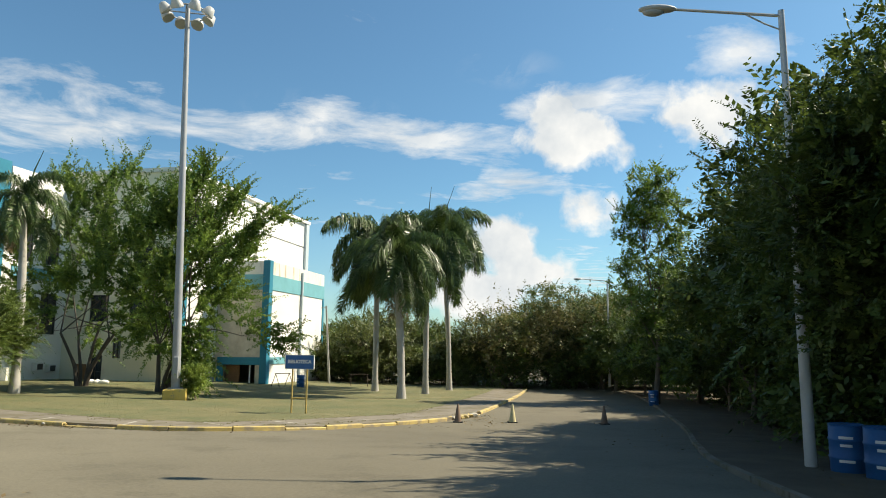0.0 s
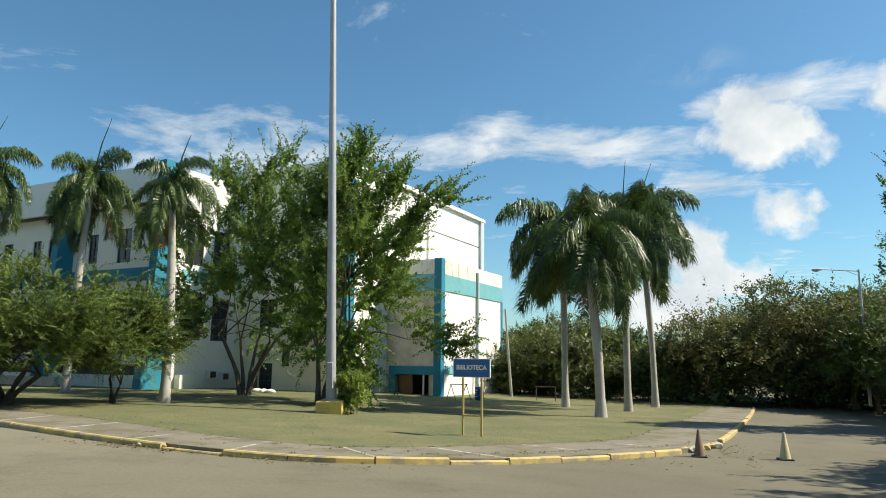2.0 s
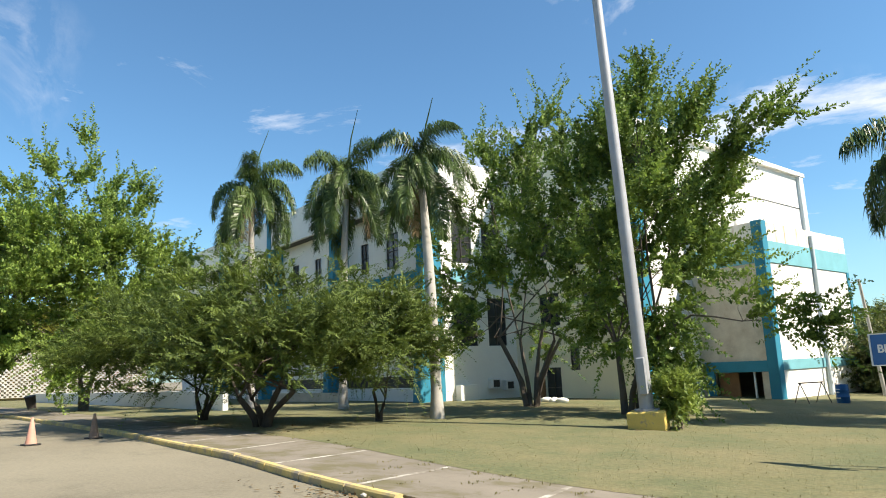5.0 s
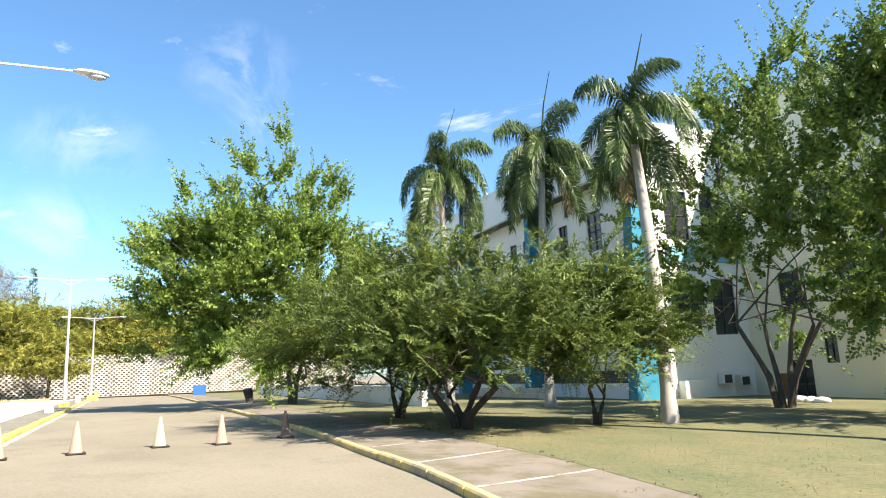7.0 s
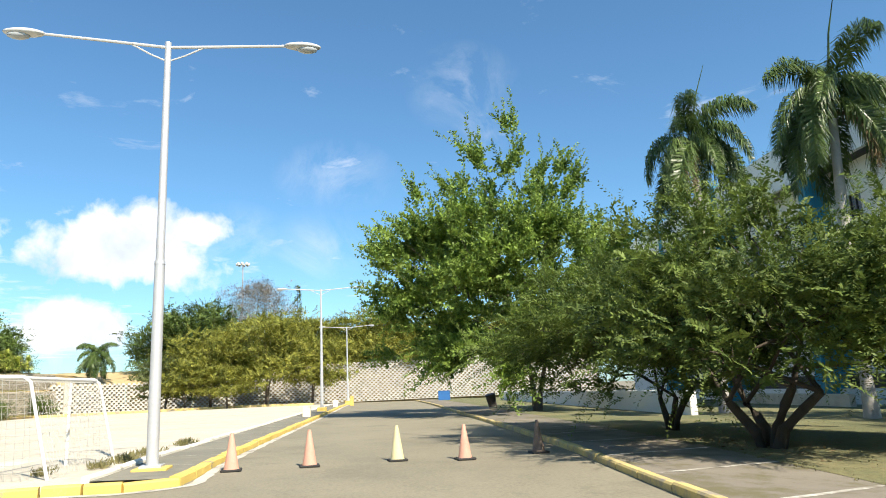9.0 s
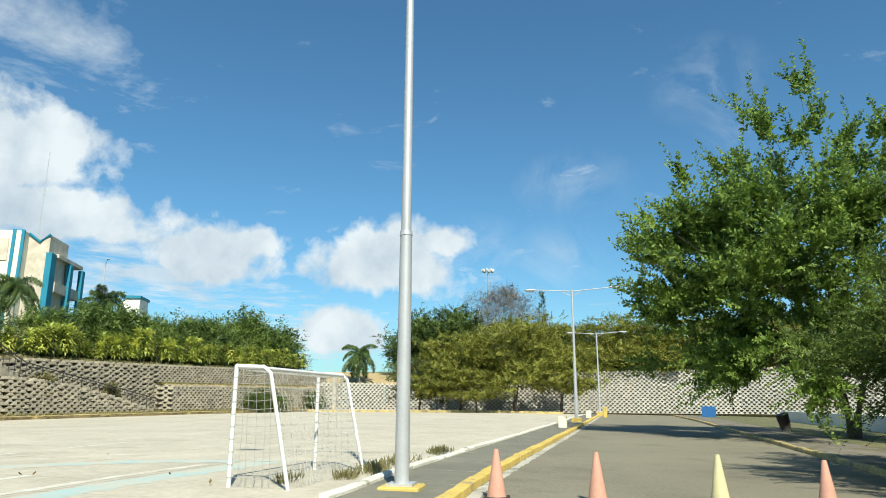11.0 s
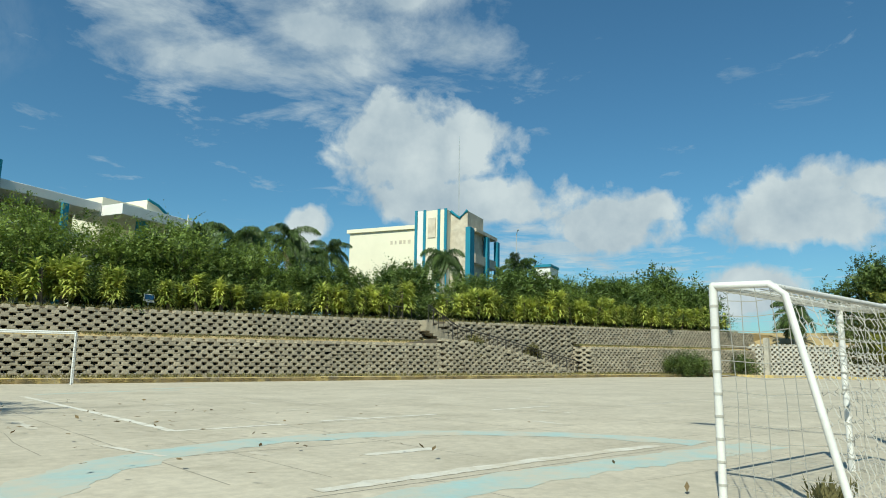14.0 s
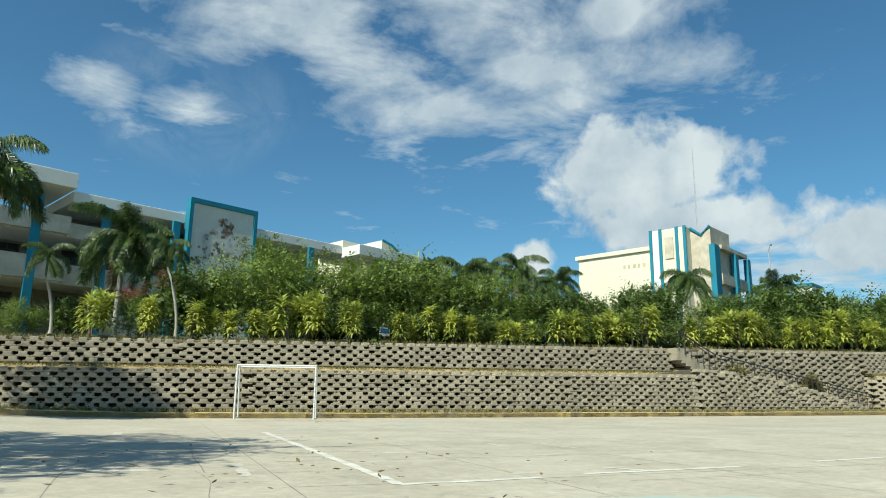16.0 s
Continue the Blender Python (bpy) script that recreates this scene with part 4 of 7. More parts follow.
def make_hill():
    """Earth bank that rises behind the far wall."""
    line = [(-100, -60), (-103, -30), (-105.5, -11.5), (-111, -3.5), (-113.3, 10), (-113.3, 25), (-112, 45), (-105, 63), (-98, 90)]
    steps = ((0, 2.75), (4, 3.6), (12, 4.8), (40, 6.0), (160, 8.0), (700, 8.0))
    verts = [(x - off, y + off * 0.05, z + 1.2 * min(max((y + 1) / 12, 0), 1) + (0.02 * max(0, y) if off < 30 else 0)) for x, y in line for off, z in steps]
    m = len(steps)
    faces = [(i * m + k, i * m + k + 1, (i + 1) * m + k + 1, (i + 1) * m + k) for i in range(len(line) - 1) for k in range(m - 1)]
    me = mesh_of("hill", verts, faces, grass_soil)
    me.materials.append(dry_earth)
    for p in me.polygons:
        p.material_index = 1 if p.index % (m - 1) < 2 and p.index // (m - 1) < 4 else 0
    tagged(new("hill", me), "dry earth and grass bank behind the far wall", "ground", kind="structure")


make_hill()


def make_stair():
    stair = thing("stair", "narrow concrete stair with a dark steel rail up the wall", "stair", pose(0, 0, 0))
    flight = [(-71.9 + 1.03 * k, 1.05) for k in range(14)] + [(-57.4 + 0.34 * k, 0.36) for k in range(8)]
    for x0, run in flight:
        z = tread(x0 + run)
        m = pose(x0, wall_y(x0) - 0.4, 0, 0, 0, -8.1)
        part("step", box(0, run, -1.0, 0, z - 0.75, z, 0.01), block_concrete, stair, at=m)

    def foot(x):
        return Vector((x, wall_y(x) - 0.35, max(tread(x), lower_top(Vector((x, 0, 0))) - 0.25 if x > -70 else -9)))
    xs = [-71.8 + 0.46 * k for k in range(38)]
    for k, x in enumerate(xs):
        q = foot(x)
        part("rail_post" if k % 4 == 0 else "baluster", tube([q - Vector((0, 0, 0.1)), Vector((x, q.y, tread(x) + 1.12))], 0.045 if k % 4 == 0 else 0.02, 5), dark_metal_and_shade, stair)
    for h, r in ((1.12, 0.04), (0.92, 0.024)):
        part("hand_rail", tube([Vector((x, wall_y(x) - 0.35, tread(x) + h)) for x in xs], r, 6), dark_metal_and_shade, stair)
    z = wall_heights(-53)[2]
    top = [Vector((-54.6 + 0.45 * k, wall_y(-54) - 1.7, z)) for k in range(6)]
    for k, q in enumerate(top):
        part("rail_post" if k % 5 == 0 else "baluster", tube([q, q + Vector((0, 0, 0.9))], 0.04 if k % 5 == 0 else 0.02, 5), dark_metal_and_shade, stair)
    part("hand_rail", tube([q + Vector((0, 0, 0.9)) for q in top], 0.036, 6), dark_metal_and_shade, stair)


make_stair()


# ---- poles, goals, cones ----
def make_flood_pole(x, y, height, label, heads=8, lean=0.0):
    z = terrain(x, y) + 0.13
    pole = thing("floodlight_pole", label, "light pole", pose(x, y, z) @ Matrix.Rotation(radians(lean), 4, Vector((0.47, -0.88, 0))) @ pose(0, 0, 0, 0, 0, 18))
    part("base_block", box(-0.55, 0.55, -0.55, 0.55, -0.2, 0.52, 0.04), yellow_paint, pole, "yellow painted concrete base")
    part("shaft", tube([(0, 0, 0.5), (0, 0, height * 0.5), (0, 0, height)], [0.215, 0.17, 0.12], 14), pole_grey, pole, smooth=True)
    part("flange", tube([(0, 0, 0.52), (0, 0, 0.58)], 0.38, 14), pole_grey, pole)
    part("control_box", box(-0.13, 0.13, -0.36, -0.2, 1.0, 2.1, 0.03), pole_grey, pole)
    part("ring", tube([(1.0 * math.cos(a), 1.0 * math.sin(a), height - 0.35) for a in (2 * math.pi * k / 16 for k in range(17))], 0.045, 6), pole_grey, pole)
    for k in range(4):
        a = math.pi * k / 2
        part("spoke", tube([(0, 0, height - 0.35), (math.cos(a), math.sin(a), height - 0.35)], 0.035, 6), pole_grey, pole)
    for k in range(heads):
        a = 2 * math.pi * (k + 0.5) / heads
        m = Matrix.Translation((1.15 * math.cos(a), 1.15 * math.sin(a), height - 0.45)) @ Matrix.Rotation(a, 4, "Z") @ Matrix.Rotation(radians(35), 4, "Y")
        lamp = part("flood_head", lathe([(0.1, 0.35), (0.2, 0.3), (0.3, 0.05), (0.34, -0.1), (0.34, -0.14)], 12), lamp_grey, pole, at=m, smooth=True)
        part("lens", lathe([(0.3, -0.16), (0.31, -0.145)], 12), lens_glass, lamp)
    return pole


def make_street_lamp(x, y, z, height, turn, label, arms=(1, -1), arm=2.55, block=True):
    lamp = thing("street_lamp", label, "street lamp", pose(x, y, z, 0, 0, turn), "street lamps")
    if block:
        part("base_block", box(-0.32, 0.32, -0.32, 0.32, -0.25, 0.3, 0.02), yellow_paint, lamp, "yellow painted concrete base")
        part("flange", box(-0.2, 0.2, -0.2, 0.2, 0.3, 0.34), galvanised, lamp)
    split = height * 0.47
    part("lower_shaft", tube([(0, 0, 0.3), (0, 0, split)], [0.115, 0.1], 14), galvanised, lamp, smooth=True)
    part("upper_shaft", tube([(0, 0, split), (0, 0, height)], [0.085, 0.065], 14), galvanised, lamp, smooth=True)
    part("collar", tube([(0, 0, split - 0.06), (0, 0, split + 0.02)], [0.108, 0.1], 14), galvanised, lamp, smooth=True)
    for s in arms:
        part("arm", tube([(0, 0, height - 0.12), (s * arm * 0.55, 0, height - 0.02), (s * arm, 0, height + 0.06)], [0.035, 0.032, 0.03], 8), lamp_grey, lamp)
        part("brace", tube([(0, 0, height - 0.45), (s * 0.35, 0, height - 0.3), (s * 0.75, 0, height - 0.08)], 0.018, 6), lamp_grey, lamp)
        bm = bmesh.new()
        bmesh.ops.create_uvsphere(bm, u_segments=14, v_segments=8, radius=1)
        for v in bm.verts:
            v.co = Vector((s * (arm + 0.32) + v.co.x * 0.42, v.co.y * 0.16, height + 0.06 + v.co.z * (0.09 if v.co.z > 0 else 0.07)))
        head = part("lamp_head", bm, lamp_grey, lamp, smooth=True)
        bm = bmesh.new()
        bmesh.ops.create_uvsphere(bm, u_segments=12, v_segments=6, radius=1)
        for v in bm.verts:
            v.co = Vector((s * (arm + 0.42) + v.co.x * 0.24, v.co.y * 0.12, height + 0.0 + v.co.z * 0.09))
        part("lens", bm, lens_glass, head, smooth=True)
    return lamp


make_flood_pole(-13.48, 33.83, 20.6, "tall galvanised floodlight pole on a yellow concrete block", lean=1.7)
make_street_lamp(-25.35, 14.85, -1.33, 9.19, 88, "two-armed galvanised street lamp on a yellow base block")
make_street_lamp(-61.4, 20.0, -0.98, 8.85, 82, "two-armed galvanised street lamp on a yellow base block")
make_street_lamp(-92, 24.6, -0.9, 8.85, 82, "two-armed galvanised street lamp far along the road")
make_street_lamp(13.4, 62, -2.7, 9.8, 180, "street lamp with a long arm beside the shaded road", arms=(1,), arm=2.3, block=False)
make_street_lamp(7.85, 14.1, -1.62, 9.78, 180, "street lamp with a long arm rising out of the roadside trees", arms=(1,), arm=2.3, block=False)


def make_goal(x, y, z, turn, label, lean=1.05, whole=0.9):
    goal = thing("handball_goal", label, "goal", pose(x, y, z, 0, 0, turn), "court goals")
    W, H, R = 1.52, 2.05, 0.038
    for s in (-1, 1):
        part("post", tube([(s * W, 0, 0), (s * W, 0, H)], R, 10), white_metal, goal, smooth=True)
        part("stay", tube([(s * W, 0, H), (s * W, lean * 0.5, H - 0.02), (s * W, lean * 0.62, H - 0.12), (s * W, lean * 1.05, 0)], R * 0.9, 8), white_metal, goal, smooth=True)
        part("foot_bar", tube([(s * W, 0, 0.03), (s * W, lean * 1.05, 0.03)], R * 0.7, 8), white_metal, goal, smooth=True)
        for q in range(9):
            z0 = 0.25 + q * 0.2
            part("tie", tube([(s * W, 0, z0), (s * W, 0, z0 + 0.022)], R * 1.12, 10), net_cord, goal)
    part("crossbar", tube([(-W, 0, H), (W, 0, H)], R, 10), white_metal, goal, smooth=True)
    part("rear_bar", tube([(-W, lean * 0.55, H - 0.05), (W, lean * 0.55, H - 0.05)], R * 0.8, 8), white_metal, goal, smooth=True)
    # torn net
    rnd = random.Random(3)
    bm = bmesh.new()

    def cord(a, b):
        a, b = Vector(a), Vector(b)
        mid = (a + b) / 2 + Vector((0, rnd.uniform(-0.02, 0.05), -0.03))
        tube([a, mid, b], 0.0042, 3, bm, caps=False)

    def back(i, k):
        t = k / 16
        return Vector((-W + 2 * W * i / 24, lean * (0.62 + 0.43 * t), (H - 0.12) * (1 - t) + 0.02))
    for i in range(25):
        for k in range(16):
            if rnd.random() < whole:
                cord(back(i, k), back(i, k + 1))
            if i < 24 and rnd.random() < whole - 0.05:
                cord(back(i, k), back(i + 1, k))
    for s in (-1, 1) if whole > 0.5 else ():
        for k in range(1, 15):
            z0 = H * k / 15
            cord((s * W, 0, z0), (s * W, lean * (1.05 - 0.43 * z0 / H), z0))
        for k in range(1, 6):
            cord((s * W, lean * k / 7, 0.05), (s * W, lean * k / 8, H - 0.05))
    for i in range(25 if whole > 0.5 else 0):
        xx = -W + 2 * W * i / 24
        cord((xx, 0, H - 0.04), (xx, lean * 0.55, H - 0.08))
    for k in (1, 2, 3) if whole > 0.5 else ():
        cord((-W, lean * 0.14 * k, H - 0.05), (W, lean * 0.14 * k, H - 0.06))
    part("net", bm, net_cord, goal, "torn pale cord net")
    return goal


make_goal(-27.1, 12.2, -1.25, -9.5, "white steel handball goal with a torn net")
make_goal(-29.15, -15.3, -1.0, 154, "bare white steel handball goal before the retaining wall", 0.7, 0.1)


def make_cone(x, y, material, label, lift=0.0, size=1.0):
    c = thing("traffic_cone", label, "traffic cone", pose(x, y, terrain(x, y) + lift) @ Matrix.Diagonal((size, size, size, 1)), "traffic cones")
    part("body", lathe([(0.155, 0.04), (0.14, 0.08), (0.035, 0.73), (0.028, 0.74)], 16), material, c, smooth=True)
    bm = box(-0.2, 0.2, -0.2, 0.2, 0, 0.045, 0.012)
    part("base", bm, rubber, c, "dark rubber base")
    return c


make_cone(-25.5, 16.3, cone_orange, "faded orange traffic cone on the road")
make_cone(-25.6, 17.83, cone_orange, "faded orange traffic cone on the road")
make_cone(-25.9, 19.7, cone_yellow, "faded yellow traffic cone on the road")
make_cone(-25.5, 21.1, cone_orange, "faded orange traffic cone on the road")
make_cone(-26.1, 23.0, cone_dark, "grimy brown traffic cone in tree shade beside the kerb")
make_cone(0.65, 28.1, cone_dark, "weathered brown traffic cone beside the broken kerb")
make_cone(2.87, 28.6, cone_yellow, "faded pale traffic cone on the road")
make_cone(6.6, 28.7, cone_dark, "grey weathered traffic cone in the road's shade")


def make_sign():
    x, y = -6.07, 29.0
    s = thing("library_sign", "blue sign board with white letters on yellow posts", "sign", pose(x, y, terrain(x, y) + 0.13, 0, 0, -14))
    for k in (-0.34, 0.34):
        part("post", tube([(k, 0, -0.1), (k, 0, 1.95)], 0.04, 8), bamboo, s)
    part("rail", tube([(-0.34, 0, 0.62), (0.34, 0, 0.62)], 0.03, 8), bamboo, s)
    b = part("board", box(-0.66, 0.66, -0.07, -0.042, 1.84, 2.4, 0.01), sign_blue, s)
    part("rim", box(-0.67, 0.67, -0.072, -0.04, 2.4, 2.42), sign_white, b)
    part("rim", box(-0.67, 0.67, -0.072, -0.04, 1.82, 1.84), sign_white, b)
    for x0 in (-0.69, 0.66):
        part("rim", box(x0, x0 + 0.03, -0.074, -0.038, 1.82, 2.42), sign_white, b)
    cu = bpy.data.curves.new("lettering", "FONT")
    cu.body, cu.size, cu.align_x, cu.align_y, cu.extrude, cu.offset = "BIBLIOTECA", 0.205, "CENTER", "CENTER", 0.004, 0.006
    cu.materials.append(sign_white)
    t = new("lettering", cu)
    t.parent = b
    t.matrix_basis = pose(0, -0.077, 2.13, 90, 0, 0)
    return s


make_sign()


# ---- plants ----
def leaf_arrays(rs, base, way, length, width, flat=0.5):
    """Rhombic leaves as numpy arrays: four corners a leaf."""
    n = len(base)
    side = np.cross(way, rs.normal(size=(n, 3)) * flat + np.array((0, 0, 1.0)))
    side /= np.linalg.norm(side, axis=1, keepdims=True) + 1e-9
    L = length[:, None]
    Wd = width[:, None]
    mid = base + way * L * 0.5
    return np.stack([base, mid + side * Wd * 0.5, base + way * L, mid - side * Wd * 0.5], 1).reshape(-1, 3)


def quads_mesh(name, verts, material):
    n = len(verts) // 4
    me = bpy.data.meshes.new(name)
    me.vertices.add(n * 4)
    me.vertices.foreach_set("co", verts.astype(np.float32).ravel())
    me.loops.add(n * 4)
    me.loops.foreach_set("vertex_index", np.arange(n * 4, dtype=np.int32))
    me.polygons.add(n)
    me.polygons.foreach_set("loop_start", np.arange(0, n * 4, 4, dtype=np.int32))
    me.polygons.foreach_set("loop_total", np.full(n, 4, dtype=np.int32))
    me.materials.append(material)
    me.update(calc_edges=True)
    return me


def crown_leaves(rs, tips, ways, twigs, leaves, twig_len, leaf_len, leaf_w, spread=0.8, droop=0.1, puff=0.5, outward=0.6, flat=0.7, tilt=0.55, rod=False):
    """Feathery sprays round each branch tip: every spray is a bent rib with leaflets on both sides, lying in a plane of its own."""
    n = len(tips) * twigs
    w0 = np.repeat(ways, twigs, 0)
    o = np.repeat(tips, twigs, 0) + rs.normal(size=(n, 3)) * puff * np.array((0.7 / flat, 0.7 / flat, flat))
    d = w0 * outward + rs.normal(size=(n, 3)) * spread + np.array((0, 0, 0.3))
    d /= np.linalg.norm(d, axis=1, keepdims=True)
    face = np.array((0, 0, 1.0)) + w0 * 0.45 + rs.normal(size=(n, 3)) * tilt
    bend = rs.normal(size=(n, 3)) * 0.4
    tl = twig_len * rs.uniform(0.45, 1.4, n)
    t = np.tile(np.linspace(0.0, 1, leaves), n)
    o2, d2, b2, f2, l2 = (np.repeat(a, leaves, 0) for a in (o, d, bend, face, tl))
    pos = o2 + (d2 * t[:, None] + b2 * (t ** 2)[:, None] * 0.5) * l2[:, None]
    pos[:, 2] -= droop * (t ** 2) * l2
    if rod:
        # leaflets stand round the rib on all sides, like a bottle brush
        f2 = rs.normal(size=f2.shape)
    side = np.cross(d2, f2)
    side /= np.linalg.norm(side, axis=1, keepdims=True) + 1e-6
    sgn = np.where(np.arange(len(t)) % 2 == 0, 1.0, -1.0)[:, None]
    way = d2 * 0.55 + side * sgn * 0.85 + rs.normal(size=pos.shape) * 0.22
    way /= np.linalg.norm(way, axis=1, keepdims=True)
    ln = leaf_len * rs.uniform(0.7, 1.3, len(t)) * (1.15 - 0.55 * t)
    edge = np.cross(way, f2 + rs.normal(size=pos.shape) * 0.25)
    edge /= np.linalg.norm(edge, axis=1, keepdims=True) + 1e-6
    mid, half = pos + way * (ln * 0.5)[:, None], edge * (ln * leaf_w * 0.5)[:, None]
    return np.stack([pos, mid + half, pos + way * ln[:, None], mid - half], 1).reshape(-1, 3)


def make_tree(name, x, y, z, seed, trunks, height, centre, radii, tips_n, leaf, label, category="tree", twigs=26, leaves=10, twig_len=0.75, leaf_len=0.2, leaf_w=0.5, trunk_r=0.16, shell=0.45, low=-0.75, puff=0.5, spread=0.8, bark_m=None, droop=0.1, group="", spikes=0, arms=(), outward=0.6, flat=0.7, rod=False):
    """Trunks that fork into limbs which end in leafy clumps inside an uneven crown."""
    rs = np.random.RandomState(seed)
    tree = thing(name, label, category, pose(x, y, z), group)
    c, r = np.array(centre, float), np.array(radii, float)
    dirs = rs.normal(size=(tips_n * 4, 3))
    dirs /= np.linalg.norm(dirs, axis=1, keepdims=True)
    dirs = dirs[dirs[:, 2] > low][:tips_n]
    rad = shell + (1 - shell) * rs.uniform(0, 1, len(dirs)) ** 0.5
    uneven = 1 + 0.22 * np.sin(dirs[:, 0] * 5.1 + seed) * np.cos(dirs[:, 1] * 4.3 + seed * 2) + 0.12 * np.sin(dirs[:, 2] * 9 + seed * 3)
    tips = c + dirs * r * (rad * uneven)[:, None]
    if spikes:
        k = rs.choice(len(tips), spikes, replace=False)
        tips[k] += dirs[k] * r * 0.22 + np.array((0, 0, 0.4))
    for ax, ay, az in arms:
        # a long bough, leafy over its outer half
        end = np.array((ax, ay, az), float)
        tips = np.concatenate([tips, [c + (end - c) * q + rs.normal(size=3) * 0.15 for q in (0.7, 0.82, 0.92, 1.0, 1.08)]])
    ways = tips - (c + np.array((0, 0, -r[2] * 0.5)))
    ways /= np.linalg.norm(ways, axis=1, keepdims=True)
    bm = bmesh.new()
    forks = []
    for k, (tx, ty, lean_x, lean_y) in enumerate(trunks):
        fz = height * rs.uniform(0.8, 1.15)
        top = Vector((tx + lean_x, ty + lean_y, fz))
        pts = [Vector((tx, ty, -0.2)), Vector((tx + lean_x * 0.2, ty + lean_y * 0.2, fz * 0.35)), Vector((tx + lean_x * 0.6 + rs.uniform(-0.05, 0.05), ty + lean_y * 0.6, fz * 0.7)), top]
        tube(pts, [trunk_r * 1.35, trunk_r, trunk_r * 0.85, trunk_r * 0.7], 8, bm)
        forks.append(top)
    # main limbs, then boughs from the limbs to the leafy tips
    nodes = []
    count = max(5, len(tips) // 14)
    for k, q in enumerate(rs.choice(len(tips), count, replace=False)):
        f = forks[k % len(forks)]
        end = f.lerp(Vector(tips[q]), 0.68)
        bend = f.lerp(end, 0.45) + Vector(rs.normal(size=3) * 0.2 * r[0] / 4) + Vector((0, 0, 0.12 * (end - f).length))
        r0 = trunk_r * (0.46 if k < 2 * len(forks) else 0.28)
        chain = [f.lerp(bend, t) for t in (0, 0.5)] + [bend, bend.lerp(end, 0.5) + Vector(rs.normal(size=3) * 0.08), end]
        tube(chain, [r0, r0 * 0.85, r0 * 0.7, r0 * 0.55, r0 * 0.35], 6, bm, caps=False)
        nodes += [(p, r0 * w) for p, w in zip(chain[1:], (0.6, 0.5, 0.4, 0.3))]
    for tip in tips:
        tip = Vector(tip)
        p, w = min(nodes, key=lambda q: (q[0] - tip).length + max(0.0, q[0].z - tip.z) * 0.6)
        mid = p.lerp(tip, 0.5) + Vector(rs.normal(size=3) * 0.1) + Vector((0, 0, 0.06 * (tip - p).length))
        tube([p, mid, tip], [max(0.012, w * 0.7), max(0.01, w * 0.4), 0.007], 4, bm, caps=False)
    part("trunk", bm, bark_m or bark, tree, smooth=True)
    v = crown_leaves(rs, tips, ways, twigs, leaves, twig_len, leaf_len, leaf_w, spread, droop, puff, outward, flat, rod=rod)
    part("crown", quads_mesh("crown", v, leaf), None, tree)
    return tree


FRONDS = []


def frond_mesh(seed, length, start, end, material, name="frond", lush=1.0):
    """A feather palm leaf: a rib that arches from one slope to another, with hanging leaflets."""
    rs = np.random.RandomState(seed)
    n = 104
    t = np.linspace(0, 1, n)
    ang = radians(start) + radians(end - start) * t ** 0.7
    dx, dz = np.cos(ang), np.sin(ang)
    px = np.concatenate([[0], np.cumsum((dx[1:] + dx[:-1]) / 2 * length / (n - 1))])
    pz = np.concatenate([[0], np.cumsum((dz[1:] + dz[:-1]) / 2 * length / (n - 1))])
    rib = np.stack([px, np.sin(t * 2.4 + seed) * 0.07 * length / 3, pz], 1)
    tang = np.stack([dx, np.zeros(n), dz], 1)
    up = np.stack([-dz, np.zeros(n), dx], 1)
    quads = []
    for s in (-1, 1):
        for row in (0, 1):
            i = np.arange(9, n)[rs.uniform(size=n - 9) < 0.93 * lush]
            k = len(i)
            b = rib[i]
            ln = length * 0.27 * np.sin(np.pi * (0.1 + 0.86 * t[i])) ** 0.55 * rs.uniform(0.75, 1.15, k)
            out = np.stack([np.zeros(k), np.full(k, s * 1.0), np.zeros(k)], 1)
            d1 = tang[i] * 0.6 + out * rs.uniform(0.45, 1.0, (k, 1)) + up[i] * (0.45 - 0.55 * row) + rs.normal(size=(k, 3)) * 0.14
            d1 /= np.linalg.norm(d1, axis=1, keepdims=True)
            m = b + d1 * (ln * 0.48)[:, None]
            d2 = d1 * 0.55 + np.array((0, 0, -0.95)) + rs.normal(size=(k, 3)) * 0.12
            d2 /= np.linalg.norm(d2, axis=1, keepdims=True)
            e = m + d2 * (ln * 0.62)[:, None]
            w = tang[i] * (0.022 * length / 3) + rs.normal(size=(k, 3)) * 0.004
            quads.append(np.stack([b - w * 0.6, b + w * 0.6, m + w, m - w], 1))
            quads.append(np.stack([m - w, m + w, e + w * 0.1, e - w * 0.1], 1))
    v = np.concatenate(quads).reshape(-1, 3)
    k = 14
    idx = np.linspace(0, n - 1, k).astype(int)
    bm = bmesh.new()
    tube([Vector(rib[j]) for j in idx], [0.045 * (1 - 0.85 * q / (k - 1)) for q in range(k)], 4, bm, caps=False)
    bm.verts.index_update()
    bv = np.array([tuple(q.co) for q in bm.verts])
    bf = np.array([[q.index for q in f.verts] for f in bm.faces])
    bm.free()
    return quads_mesh(name, np.concatenate([v, bv[bf].reshape(-1, 3)]), material)


